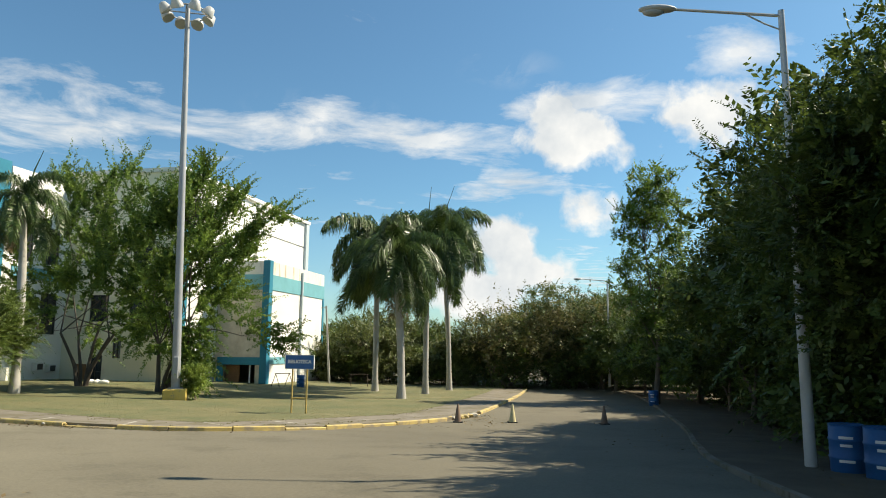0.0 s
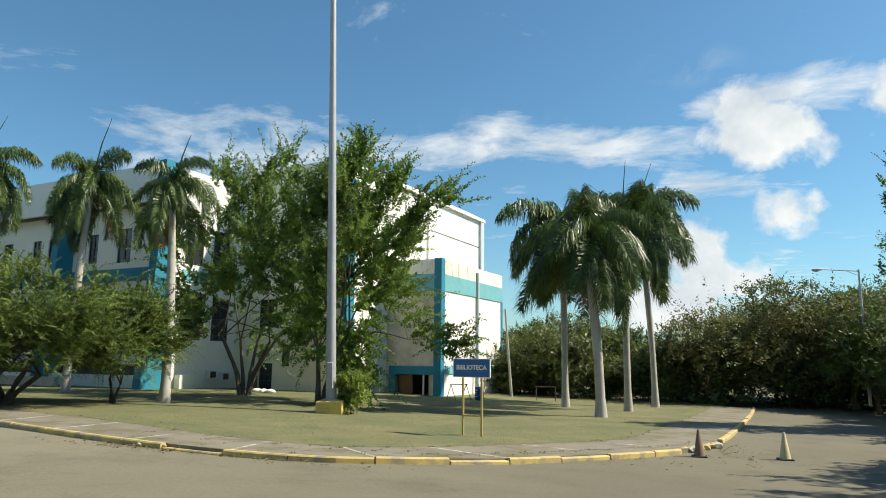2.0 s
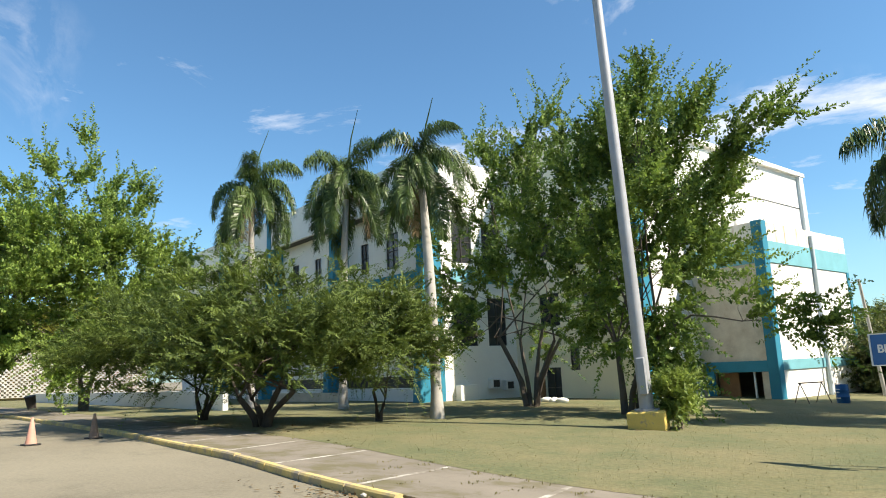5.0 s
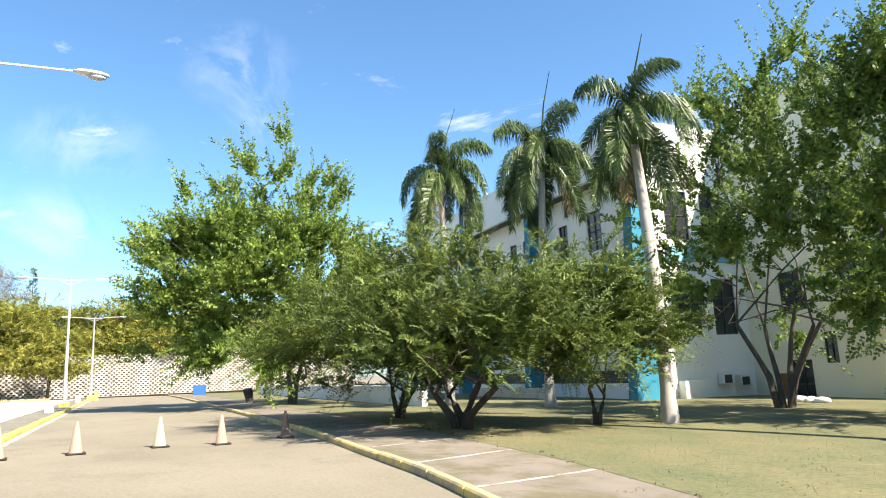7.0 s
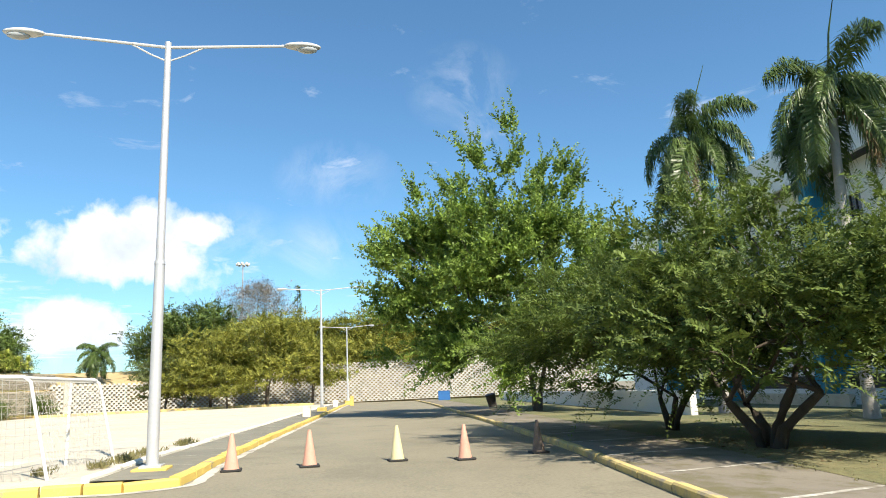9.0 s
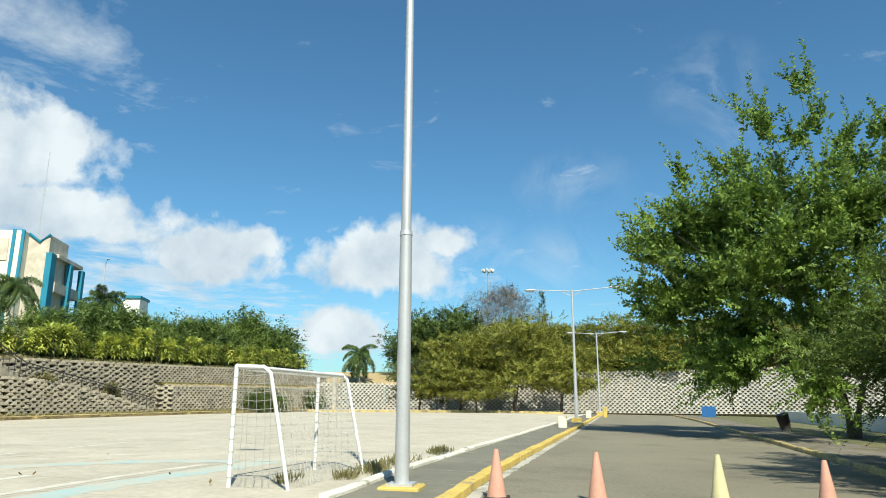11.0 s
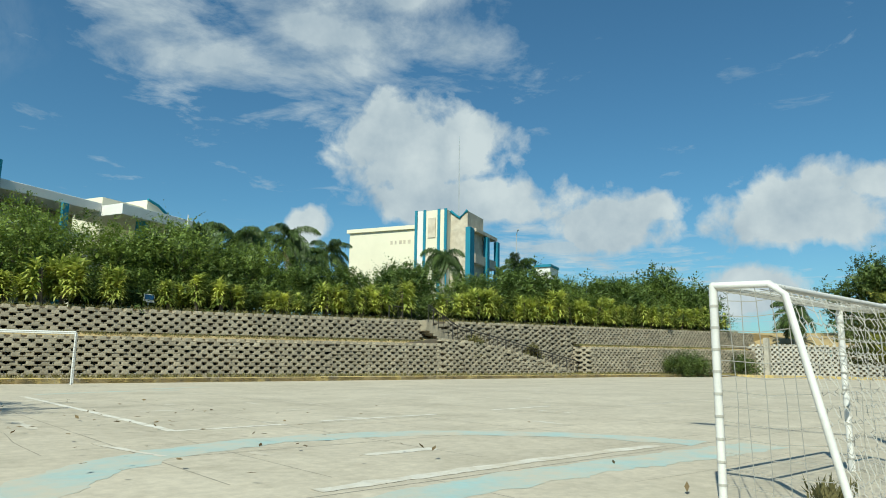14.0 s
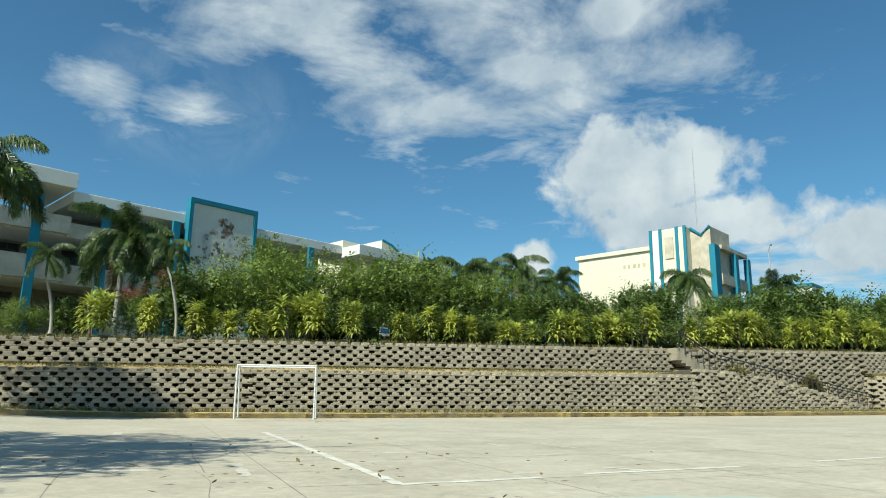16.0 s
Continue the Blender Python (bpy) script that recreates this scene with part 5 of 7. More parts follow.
def make_palm(x, y, z, seed, height, label, lean=(0, 0), fronds=17, length=3.0, trunk_r=0.2, spear=2.2, dead=1, wilt=0.0, slim=1.0, category="palm tree", group="royal palms"):
    if not FRONDS:
        for k, (a, b) in enumerate(((80, -34), (58, -76), (34, -88), (4, -89))):
            FRONDS.append([frond_mesh(10 * k + j, 3.0, a - 5 * j, b, leaf_palm) for j in range(3)])
        FRONDS.append([frond_mesh(77, 2.7, -25, -89, leaf_palm_dead, lush=0.6)])
    rnd = random.Random(seed)
    palm = thing("palm_tree", label, category, pose(x, y, z, 0, 0, rnd.uniform(0, 360)) if lean == (0, 0) else pose(x, y, z), group)
    top = Vector((lean[0], lean[1], height))
    pts = [Vector((lean[0] * t * t, lean[1] * t * t, height * t)) for t in (-0.02, 0.03, 0.12, 0.3, 0.5, 0.7, 0.85, 1)]
    part("trunk", tube(pts, [trunk_r * q for q in (1.5, 1.3, 1.02, 0.98, 1.05, 0.95, 0.8, 0.7)], 12), palm_bark, palm, smooth=True)
    part("crownshaft", tube([top, top + Vector((0, 0, 0.4)), top + Vector((0, 0, 0.9)), top + Vector((0, 0, 1.25))], [trunk_r * 0.72, trunk_r * 0.8, trunk_r * 0.55, trunk_r * 0.2], 10), leaf_palm, palm, "smooth green crownshaft", smooth=True)
    s = length / 3.0
    for k in range(fronds):
        t = k / fronds * (1 - wilt) + wilt
        level = 3 if t > 0.66 else 2 if t > 0.42 else 1 if t > 0.2 else 0
        me = rnd.choice(FRONDS[level])
        m = Matrix.Translation(top + Vector((0, 0, 1.1 - 0.4 * t))) @ Matrix.Rotation(k * 2.39996 + rnd.uniform(-0.35, 0.35), 4, "Z") @ Matrix.Rotation(radians(rnd.uniform(-14, 14)), 4, "Y") @ Matrix.Rotation(radians(rnd.uniform(-24, 24)), 4, "X") @ Matrix.Scale(s * rnd.uniform(0.78, 1.1), 4) @ Matrix.Diagonal((slim, slim, 2 - slim, 1))
        part("frond", me, None, palm, at=m)
    for k in range(dead):
        m = Matrix.Translation(top + Vector((0, 0, 0.35))) @ Matrix.Rotation(rnd.uniform(0, 6.28), 4, "Z") @ Matrix.Scale(s * 0.85, 4)
        part("frond", FRONDS[4][0], None, palm, "dry brown hanging frond", at=m)
    if spear:
        part("spear_leaf", tube([top + Vector((0, 0, 1.0)), top + Vector((0.12 * spear, 0.02, 1.0 + spear * 0.6)), top + Vector((0.26 * spear, 0.06, 1.0 + spear))], [0.05, 0.036, 0.016], 6), leaf_palm, palm, "unopened upright spear leaf")
    return palm


def lawn_z(x, y):
    return terrain(x, y) + 0.12


make_palm(-37.2, 35.7, lawn_z(-37.2, 35.7), 1, 11.27, "royal palm with a pale grey trunk beside the library", dead=2, fronds=18, length=3.9, spear=3.6, slim=0.87, wilt=0.08)
make_palm(-30.2, 36.3, lawn_z(-30.2, 36.3), 2, 10.43, "royal palm with a pale grey trunk before the library", lean=(0.25, 0.2), fronds=18, length=3.8, spear=3.6, slim=0.87, wilt=0.08)
make_palm(-21.1, 32.9, lawn_z(-21.1, 32.9), 3, 8.69, "leaning royal palm with a pale trunk on the lawn", lean=(-0.5, 0.2), length=3.0, fronds=16, spear=2.6, slim=0.87, wilt=0.06)
make_palm(-3.2, 43.0, lawn_z(-3.2, 43.0), 4, 8.0, "royal palm with drooping fronds in a cluster", lean=(-0.5, 0.1), fronds=24, length=5.0, spear=0, dead=3, trunk_r=0.235, wilt=0.1, slim=0.92)
make_palm(-6.15, 52.2, lawn_z(-6.15, 52.2), 5, 10.6, "royal palm with drooping fronds in a cluster", fronds=22, length=5.7, spear=0, dead=4, trunk_r=0.21, wilt=0.1, slim=0.9)
make_palm(-2.2, 50.4, lawn_z(-2.2, 50.4), 6, 10.2, "royal palm with drooping fronds in a cluster", fronds=22, length=5.3, spear=4.0, dead=3, trunk_r=0.21, wilt=0.12, slim=0.9)
make_palm(-0.7, 57.0, lawn_z(-0.7, 57.0), 7, 12.2, "slender royal palm with drooping fronds in a cluster", lean=(-0.7, 0), fronds=22, length=5.5, spear=4.0, dead=3, trunk_r=0.2, wilt=0.1, slim=0.9)

ROD = dict(twigs=9, leaves=72, leaf_len=0.185, leaf_w=0.5, shell=0.3, twig_len=1.75, puff=0.28, spread=0.42, outward=0.95, droop=0.1, bark_m=grey_bark, rod=True)
make_tree("tree", -22.5, 41.0, lawn_z(-22.5, 41), 21, [(0, 0, -0.5, 0.2), (0.2, 0.1, 0.5, 0.3), (-0.2, 0.15, -1.3, -0.2), (0.3, -0.1, 1.4, -0.2), (-0.1, -0.15, -0.9, -0.7), (0.2, 0.2, 1.1, 0.8)], 3.2, (-0.2, 0.3, 7.0), (4.5, 3.8, 5.9), 94, leaf_acacia, "large feathery-leaved tree with several trunks before the library", spikes=16, trunk_r=0.1, low=-0.75, arms=[(-4.6, 0.2, 3.2), (-4.4, -0.6, 4.6), (5.4, 1.0, 6.6), (5.0, 0.4, 3.2), (-2.0, 0.2, 12.4), (0.3, 0.3, 12.0)], **{**ROD, "twigs": 6})
make_tree("tree", -16.6, 38.6, lawn_z(-16.6, 38.6), 32, [(0, 0, -0.2, 0.2), (0.25, 0, 0.7, 0), (0.4, 0.2, 1.0, 0.3)], 2.6, (0.7, 0.5, 7.2), (3.6, 3.3, 5.3), 112, leaf_acacia, "tall feathery-leaved tree beside the floodlight pole", spikes=14, trunk_r=0.13, low=-0.95, arms=[(6.0, 0.0, 9.6), (6.4, 0.3, 2.9), (1.9, 0.0, 12.6), (3.6, 0.5, 11.0), (2.4, -0.3, 2.0), (1.6, 0.3, 1.8)], **ROD)
make_tree("tree", -47.5, 31.0, lawn_z(-47.5, 31), 23, [(0, 0, 0.2, -0.3), (0.2, 0.1, 0.9, 0.2)], 2.6, (0.4, -1.0, 7.5), (5.8, 6.6, 6.0), 240, leaf_bright, "wide bright green feathery tree leaning over the road", spikes=12, arms=[(2, -5.0, 3.0), (4.5, -3, 2.0), (-1, -7.6, 6.6), (0, -7.2, 5.6), (-1, -6.8, 9.0), (0, -6.0, 9.6), (0, -5, 3.6), (1, -4.5, 3.2)], low=-0.8, **{**ROD, "leaf_len": 0.25, "twigs": 9, "leaves": 50})
LOW = dict(twigs=22, leaves=40, leaf_len=0.125, leaf_w=0.4, twig_len=1.0, low=-0.75, droop=0.35, shell=0.2, puff=0.3, spread=0.5, outward=0.8, spikes=14, flat=0.6, bark_m=dark_bark)
make_tree("tree", -23.6, 27.3, lawn_z(-23.6, 27.3), 14, [(0, 0, 0.5, 0.2), (-0.2, 0.1, -0.7, 0), (0.15, -0.1, 1.0, 0.4), (-0.1, -0.2, -0.3, -0.5)], 1.1, (0.0, 0.2, 3.0), (4.3, 3.7, 2.2), 130, leaf_dark, "low spreading dark green shade tree on the lawn", trunk_r=0.12, arms=[(-4.6, -2.6, 2.6), (-4.0, -3.6, 3.0)], **LOW)
make_tree("tree", -29.2, 28.3, lawn_z(-29.2, 28.3), 15, [(0, 0, 0.4, 0), (0.15, 0, 0.8, 0.2), (-0.15, 0, -0.5, 0.1)], 1.1, (0, -0.2, 2.8), (3.6, 3.6, 2.1), 110, leaf_dark, "low spreading dark green shade tree on the lawn", trunk_r=0.1, arms=[(-4, -2, 2.6), (-1, -4.6, 2.4)], **LOW)

make_tree("tree", -22.0, 30.9, lawn_z(-22, 30.9), 16, [(0, 0, 0.2, 0.1), (-0.1, 0, -0.3, 0.1)], 1.0, (0, 0, 2.9), (2.0, 1.9, 1.9), 66, leaf_dark, "small dark green shade tree on the lawn before the palms", trunk_r=0.07, **{**LOW, "spikes": 6})


# ---- background planting ----
def forest(name_label, spots, seed, leaf, height, radius, leaf_len=0.42, tips=60, twigs=16, leaves=7, group="", low=-0.9, mid=0.55, kinds_n=3, flat=0.7, puff=0.75):
    """Trees of a few shapes, repeated at the given spots (x, y, z and a size)."""
    rnd = random.Random(seed)
    kinds = []
    for k in range(kinds_n):
        kinds.append(make_tree("tree", spots[k][0], spots[k][1], spots[k][2], seed + k, [(0, 0, 0.3, 0.1), (0.3, 0.1, -0.6, 0.3)], height * 0.26, (0, 0, height * mid), (radius, radius, height * (1 - mid)), tips, leaf, name_label, twigs=twigs, leaves=leaves, twig_len=1.0, leaf_len=leaf_len, leaf_w=0.55, puff=puff, trunk_r=0.13, low=low, shell=0.3, group=group, spikes=8, flat=flat))
    for x, y, z, *s in spots[kinds_n:]:
        q = (s[0] if s else 1.0) * rnd.uniform(0.9, 1.1)
        copy_thing(rnd.choice(kinds), pose(x, y, z, 0, 0, rnd.uniform(0, 360)) @ Matrix.Diagonal((q, q, q * rnd.uniform(0.92, 1.08), 1)))
    for tree, (x, y, z, *s) in zip(kinds, spots):
        q = s[0] if s else 1.0
        tree.matrix_basis = pose(x, y, z) @ Matrix.Diagonal((q, q, q, 1))


far = random.Random(21)
spots = [(x + far.uniform(-1, 1), 66 + far.uniform(-1.5, 2) + (0 if k % 2 else 4), -2.9, far.uniform(0.5, 1.02) * (0.72 if x < 4 else 1.0)) for k, x in enumerate(range(-34, 30, 3))]
spots += [(x + far.uniform(-2, 2), 78 + far.uniform(-2, 3), -2.9, far.uniform(0.7, 1.3) * (0.7 if x < 4 else 1.0)) for x in range(-38, 40, 4)]
forest("dense green tree in the wood behind the road", spots[::2], 31, leaf_forest, 8.0, 3.8, 0.29, 95, 28, 15, "wood behind the road", flat=0.45, puff=0.5)
forest("olive tree with thin branches in the wood behind the road", spots[1::2], 35, leaf_olive, 8.0, 3.8, 0.27, 85, 26, 14, "wood behind the road", flat=0.4, puff=0.5)
forest("dry grey-green shrub tree at the wood's edge", [(4, 65, -2.8), (13, 64.5, -2.8), (9, 66, -2.8)], 36, leaf_dry, 7.0, 3.2, 0.28, 60, 12, 7, "wood's edge", kinds_n=1)
for k, (x, y, h2) in enumerate(((-9, 65, 6.2), (3, 64.5, 7.0), (9, 66, 9.5), (14.5, 65, 9.0), (-18, 67, 6.5), (20, 70, 10.5))):
    make_tree("tree", x, y, -2.9, 140 + k, [(0, 0, 0.4, 0.1), (0.2, 0, -0.7, 0.2)], h2 * 0.4, (0, 0, h2 * 0.72), (3.6, 3.2, h2 * 0.28), 46, leaf_olive, "thin-leaved tree with bare branches at the wood's edge", twigs=9, leaves=7, twig_len=0.9, leaf_len=0.3, flat=0.4, puff=0.45, trunk_r=0.12, low=-0.3, shell=0.5, group="wood behind the road")
forest("low dark shrub under the wood's edge", [(x + far.uniform(-0.6, 0.6), 66 + far.uniform(-0.6, 1.5), -2.8, far.uniform(0.8, 1.2)) for x in range(-30, 24, 5)], 38, leaf_forest, 3.0, 2.1, 0.3, 50, 16, 7, "wood's edge", low=-0.4, mid=0.4, kinds_n=2)
right = [(12.7, 17.5, -1.6, 0.95), (12.9, 29.5, -1.9, 0.75), (13.6, 21.5, -1.8, 0.95), (14.8, 27, -1.9, 0.95), (17.4, 34, -2.2, 0.75), (18.6, 42, -2.4, 0.7), (19.4, 50, -2.6, 0.65), (20.5, 58, -2.7, 0.75), (17.5, 21, -1.7, 1.2), (21, 30, -2, 1.05), (23, 40, -2.3, 0.95), (12.5, 10.5, -1.2, 0.95), (13, 4, -0.8), (18, 12, -1.4, 1.35), (25, 48, -2.5, 0.9), (25, 24, -1.8, 1.3), (15.4, 39, -2.3, 0.72), (16.2, 46, -2.5, 0.75), (14.6, 52, -2.6, 0.55), (15.2, 57, -2.7, 0.6), (13.6, 61, -2.8, 0.6)]
forest("dark roadside tree overhanging the road", right, 41, leaf_forest, 10.0, 4.4, 0.3, 115, 24, 13, "roadside trees", low=-0.75, puff=0.6)
make_tree("tree", 10.8, 13.6, -1.5, 46, [(0, 0, -0.3, 0.1), (0.3, 0.2, 0.5, 0.3)], 3.2, (0.5, 0, 5.8), (2.6, 3.2, 4.0), 130, leaf_forest, "dark roadside tree hanging over the lamp", twigs=20, leaves=40, twig_len=0.8, leaf_len=0.11, low=-0.9, shell=0.2, bark_m=dark_bark, arms=[(-2.9, 0.5, 5.6), (-2.6, -0.6, 6.6)], group="roadside trees")
make_tree("tree", 9.75, 12.3, -1.5, 48, [(0, 0, -0.4, 0), (0.2, 0.1, 0.5, 0.2)], 3.0, (0.0, 0.0, 5.0), (1.9, 2.2, 2.3), 150, leaf_forest, "dark roadside tree with boughs hanging before the lamp", twigs=20, leaves=36, twig_len=0.8, leaf_len=0.12, low=-0.95, shell=0.15, bark_m=dark_bark, arms=[(-2.8, 0.2, 5.5), (-2.6, 0.2, 4.5), (-2.3, 0.3, 3.5), (-1.7, -0.4, 6.3)], group="roadside trees")
forest("low dark shrub under the roadside trees", [(x + far.uniform(-0.6, 0.6), y, -1.6 - y * 0.018, far.uniform(0.7, 1.2)) for x, y in ((11.6, 16), (12.4, 19), (13.2, 22), (13.8, 25), (15, 29), (16.2, 33), (17.2, 37), (17.8, 41), (18.6, 45), (19, 49), (15, 18), (17, 24), (14.5, 13.5))], 44, leaf_forest, 2.6, 2.0, 0.24, 50, 18, 8, "roadside shrubs", low=-0.4, mid=0.42, kinds_n=1)
make_tree("tree", 12.9, 44.5, -2.4, 47, [(0, 0, 0.2, 0)], 3.0, (0, 0, 8.0), (2.2, 2.2, 8.2), 150, leaf_acacia, "tall narrow green tree above the roadside trees", leaf_len=0.2, trunk_r=0.17, twigs=14, leaves=18, twig_len=0.7, puff=0.3)
yel = [(-99, 3.6, -0.9, 0.66), (-101, 8.5, -0.9, 1.0), (-100.5, 15.2, -0.9, 1.14), (-104, 21.0, -0.9, 0.85), (-95.5, 11, -0.9, 0.55), (-97, 6, -0.9, 0.5), (-116.5, 27, 4.0, 0.78), (-116.5, 34, 4.1, 0.8), (-115.5, 41, 4.2, 0.82), (-113, 49, 4.4, 0.85), (-109, 57, 4.6, 0.85), (-117, 20, 4.0, 0.74)]
forest("yellow-green spreading tree before the far wall", yel[1:], 51, leaf_yellow, 10.0, 5.2, 0.25, 80, 30, 16, "trees before the far wall", low=-0.55, mid=0.5, flat=0.35, puff=0.5)
forest("brownish spreading tree before the far wall", yel[:1], 57, leaf_olive, 10.0, 5.2, 0.25, 80, 28, 16, "trees before the far wall", low=-0.6, mid=0.5, kinds_n=1, flat=0.35, puff=0.5)
hilltop = [(-123 + far.uniform(-4, 4), y, 4.4, far.uniform(0.75, 1.02)) for y in range(8, 84, 6)] + [(-121, 0.5, 3.0, 1.12), (-121, 6, 3.0, 1.3)]
forest("dark green tree on the hill beyond the wall", hilltop[-2:] + hilltop[3:-2:3], 61, leaf_forest, 9.0, 4.8, 0.34, 90, 24, 10, "hill trees")
forest("yellow-green tree on the hill beyond the wall", [s for k, s in enumerate(hilltop[:-2]) if k % 3 or k == 0], 66, leaf_yellow, 8.2, 4.8, 0.32, 80, 24, 11, "hill trees", flat=0.4, puff=0.5)
def garden_size(x):
    """Height of the planting above the wall, as a share of a full tree."""
    for edge, size in ((-25, 0.34), (-28.3, 0.42), (-30, 0.84), (-35.5, 0.92), (-40, 0.78), (-43, 0.94), (-46, 0.8), (-53.5, 0.7), (-58.4, 0.36), (-61.5, 0.78), (-68.5, 0.62), (-76, 0.95), (-90, 0.85)):
        if x > edge:
            return size
    return 0.95


plot = random.Random(8)
garden = [(x, wall_y(x) - plot.uniform(5.5, 8.5), wall_heights(x)[2] + 0.2, garden_size(x) * plot.uniform(0.85, 1.06)) for x in (q + plot.uniform(-0.8, 0.8) for q in np.arange(-18, -108, -2.5))]
garden += [(x, wall_y(x) - plot.uniform(17, 22), wall_heights(x)[2] + 0.6, plot.uniform(0.8, 0.95)) for x in range(-47, -56, -3)]
light_garden = [q for k, q in enumerate(garden) if q[0] > -47 and k % 2 or k % 6 == 0]
forest("green garden tree above the retaining wall", [q for q in garden if q not in light_garden], 71, leaf_garden, 5.4, 2.7, 0.34, 80, 18, 8, "garden trees")
forest("light green feathery garden tree above the retaining wall", light_garden, 75, leaf_light, 5.6, 2.5, 0.22, 60, 20, 10, "garden trees", flat=0.6)
forest("round dark shrub at the foot of the retaining wall", [(-84.5, wall_y(-84.5) + 0.9, -0.8, 0.62), (-87, wall_y(-87) + 0.9, -0.8, 0.7), (-89.5, wall_y(-89.5) + 0.9, -0.8, 0.62), (-98.5, wall_y(-98.5) + 0.9, -0.8, 0.68)], 81, leaf_forest, 2.6, 1.9, 0.22, 60, 16, 7, "shrubs at the wall", low=-0.5, mid=0.45, kinds_n=1)
forest("olive shrub spilling over the far wall", [(-114.6 + far.uniform(-1, 0.6) + (1.5 if y > 40 else 0) + (3 if y > 52 else 0), y + far.uniform(-1, 1), 4.2 if y > 8 else 3.8, far.uniform(0.7, 1.25)) for y in range(6, 62, 4)], 86, leaf_yellow, 3.4, 2.4, 0.32, 46, 20, 8, "shrubs over the far wall", low=-0.6, mid=0.42, kinds_n=2, puff=0.5)
forest("low dark shrub behind the dracaena hedge", [(x, wall_y(x) - 4.3 + far.uniform(-0.5, 0.5), wall_heights(x)[2] + 0.1, far.uniform(0.6, 0.95)) for x in range(-34, -106, -2)], 88, leaf_forest, 1.9, 1.5, 0.24, 36, 16, 7, "shrubs behind the hedge", low=-0.4, mid=0.4, kinds_n=2)
make_tree("tree", -127, 13, 4.8, 83, [(0, 0, 0.2, 0), (0.4, 0.2, 1.2, 0.5)], 5.0, (0, 0, 9.5), (5.5, 5.5, 5.0), 200, leaf_grey, "bare grey tree on the hill with thin twigs", twigs=14, leaves=8, leaf_len=0.5, leaf_w=0.12, twig_len=1.3)


# ---- dracaena hedge above the wall ----
def dracaena_mesh(seed):
    """Canes topped by round rosettes of long arching strap leaves."""
    rs = np.random.RandomState(seed)
    quads = []
    for cane in range(3):
        cx, cy = rs.normal(size=2) * 0.26
        top = rs.uniform(1.15, 1.75)
        for cz in np.arange(0.45, top, 0.1):
            n = 13
            az = rs.uniform(0, 2 * np.pi, n)
            el = rs.uniform(-0.1, 0.8, n) + 0.75 * (cz / top) ** 3
            L = rs.uniform(0.45, 0.68, n)
            flat = np.stack([np.cos(az), np.sin(az), np.zeros(n)], 1)
            p = np.array((cx, cy, cz)) + flat * 0.03
            s = np.stack([-np.sin(az), np.cos(az), np.zeros(n)], 1)
            # three lengths, each bending further down
            for k, (share, fall, w0, w1) in enumerate(((0.36, 0.0, 0.026, 0.05), (0.34, 0.45, 0.05, 0.044), (0.34, 1.0, 0.044, 0.006))):
                a = el - fall
                q = p + (flat * np.cos(a)[:, None] + np.array((0, 0, 1.0)) * np.sin(a)[:, None]) * (L * share)[:, None]
                quads.append(np.stack([p - s * w0, p + s * w0, q + s * w1, q - s * w1], 1))
                p = q
    return quads_mesh("foliage", np.concatenate(quads).reshape(-1, 3), leaf_dracaena)


def make_dracaenas():
    kinds = []
    for k in range(4):
        x = -26 - k
        d = thing("dracaena", "yellow-green dracaena shrub with arching strap leaves above the wall", "shrub", pose(0, 0, 0), "dracaena hedge")
        part("foliage", dracaena_mesh(200 + k), None, d)
        bm = bmesh.new()
        rnd = random.Random(k)
        for _ in range(4):
            tube([(rnd.uniform(-0.15, 0.15), rnd.uniform(-0.15, 0.15), -0.1), (rnd.uniform(-0.3, 0.3), rnd.uniform(-0.3, 0.3), 1.4)], [0.045, 0.03], 5, bm)
        part("stem", bm, bark, d)
        kinds.append(d)
    rnd = random.Random(77)
    xs = []
    x = -23.0
    while x > -101:
        xs.append(x)
        x -= rnd.choice((1.0, 1.5, 2.2, 2.8)) if x > -47 else rnd.uniform(1.35, 1.75)
    for i, x in enumerate(xs):
        if -57.5 < x < -54.6:
            continue
        s = rnd.uniform(0.92, 1.15) * (1.0 if x > -46 else 1.2)
        m = pose(x, wall_y(x) - 2.3 - rnd.uniform(-0.25, 0.35), wall_heights(x)[2] + 0.02, 0, 0, rnd.uniform(0, 360)) @ Matrix.Diagonal((s, s, s * rnd.uniform(0.88, 1.12), 1))
        if i < 4:
            kinds[i].matrix_basis = m
        else:
            copy_thing(kinds[rnd.randrange(4)], m)


make_dracaenas()
make_palm(-24.7, -32.5, 2.9, 31, 4.9, "feather palm beside the classroom building", fronds=18, length=3.6, spear=0, trunk_r=0.16, group="garden palms")
make_palm(-17.6, -27.5, 2.6, 32, 7.2, "tall feather palm beside the classroom building", fronds=18, length=3.8, spear=0, trunk_r=0.17, group="garden palms")
make_palm(-21.4, -25.2, 2.6, 33, 2.6, "young feather palm with a slender leaning trunk", lean=(0.5, 0), fronds=10, length=1.4, spear=0, trunk_r=0.07, dead=0, group="garden palms")
make_palm(-26.8, -24.6, 2.7, 34, 3.4, "young feather palm with a slender leaning trunk", lean=(0.7, 0), fronds=10, length=1.6, spear=0, trunk_r=0.07, dead=0, group="garden palms")
make_palm(-68.8, -27.9, 3.6, 35, 5.4, "bushy feather palm before the cream building", fronds=24, length=2.8, spear=0, trunk_r=0.18, wilt=0.05, slim=0.85, group="garden palms")
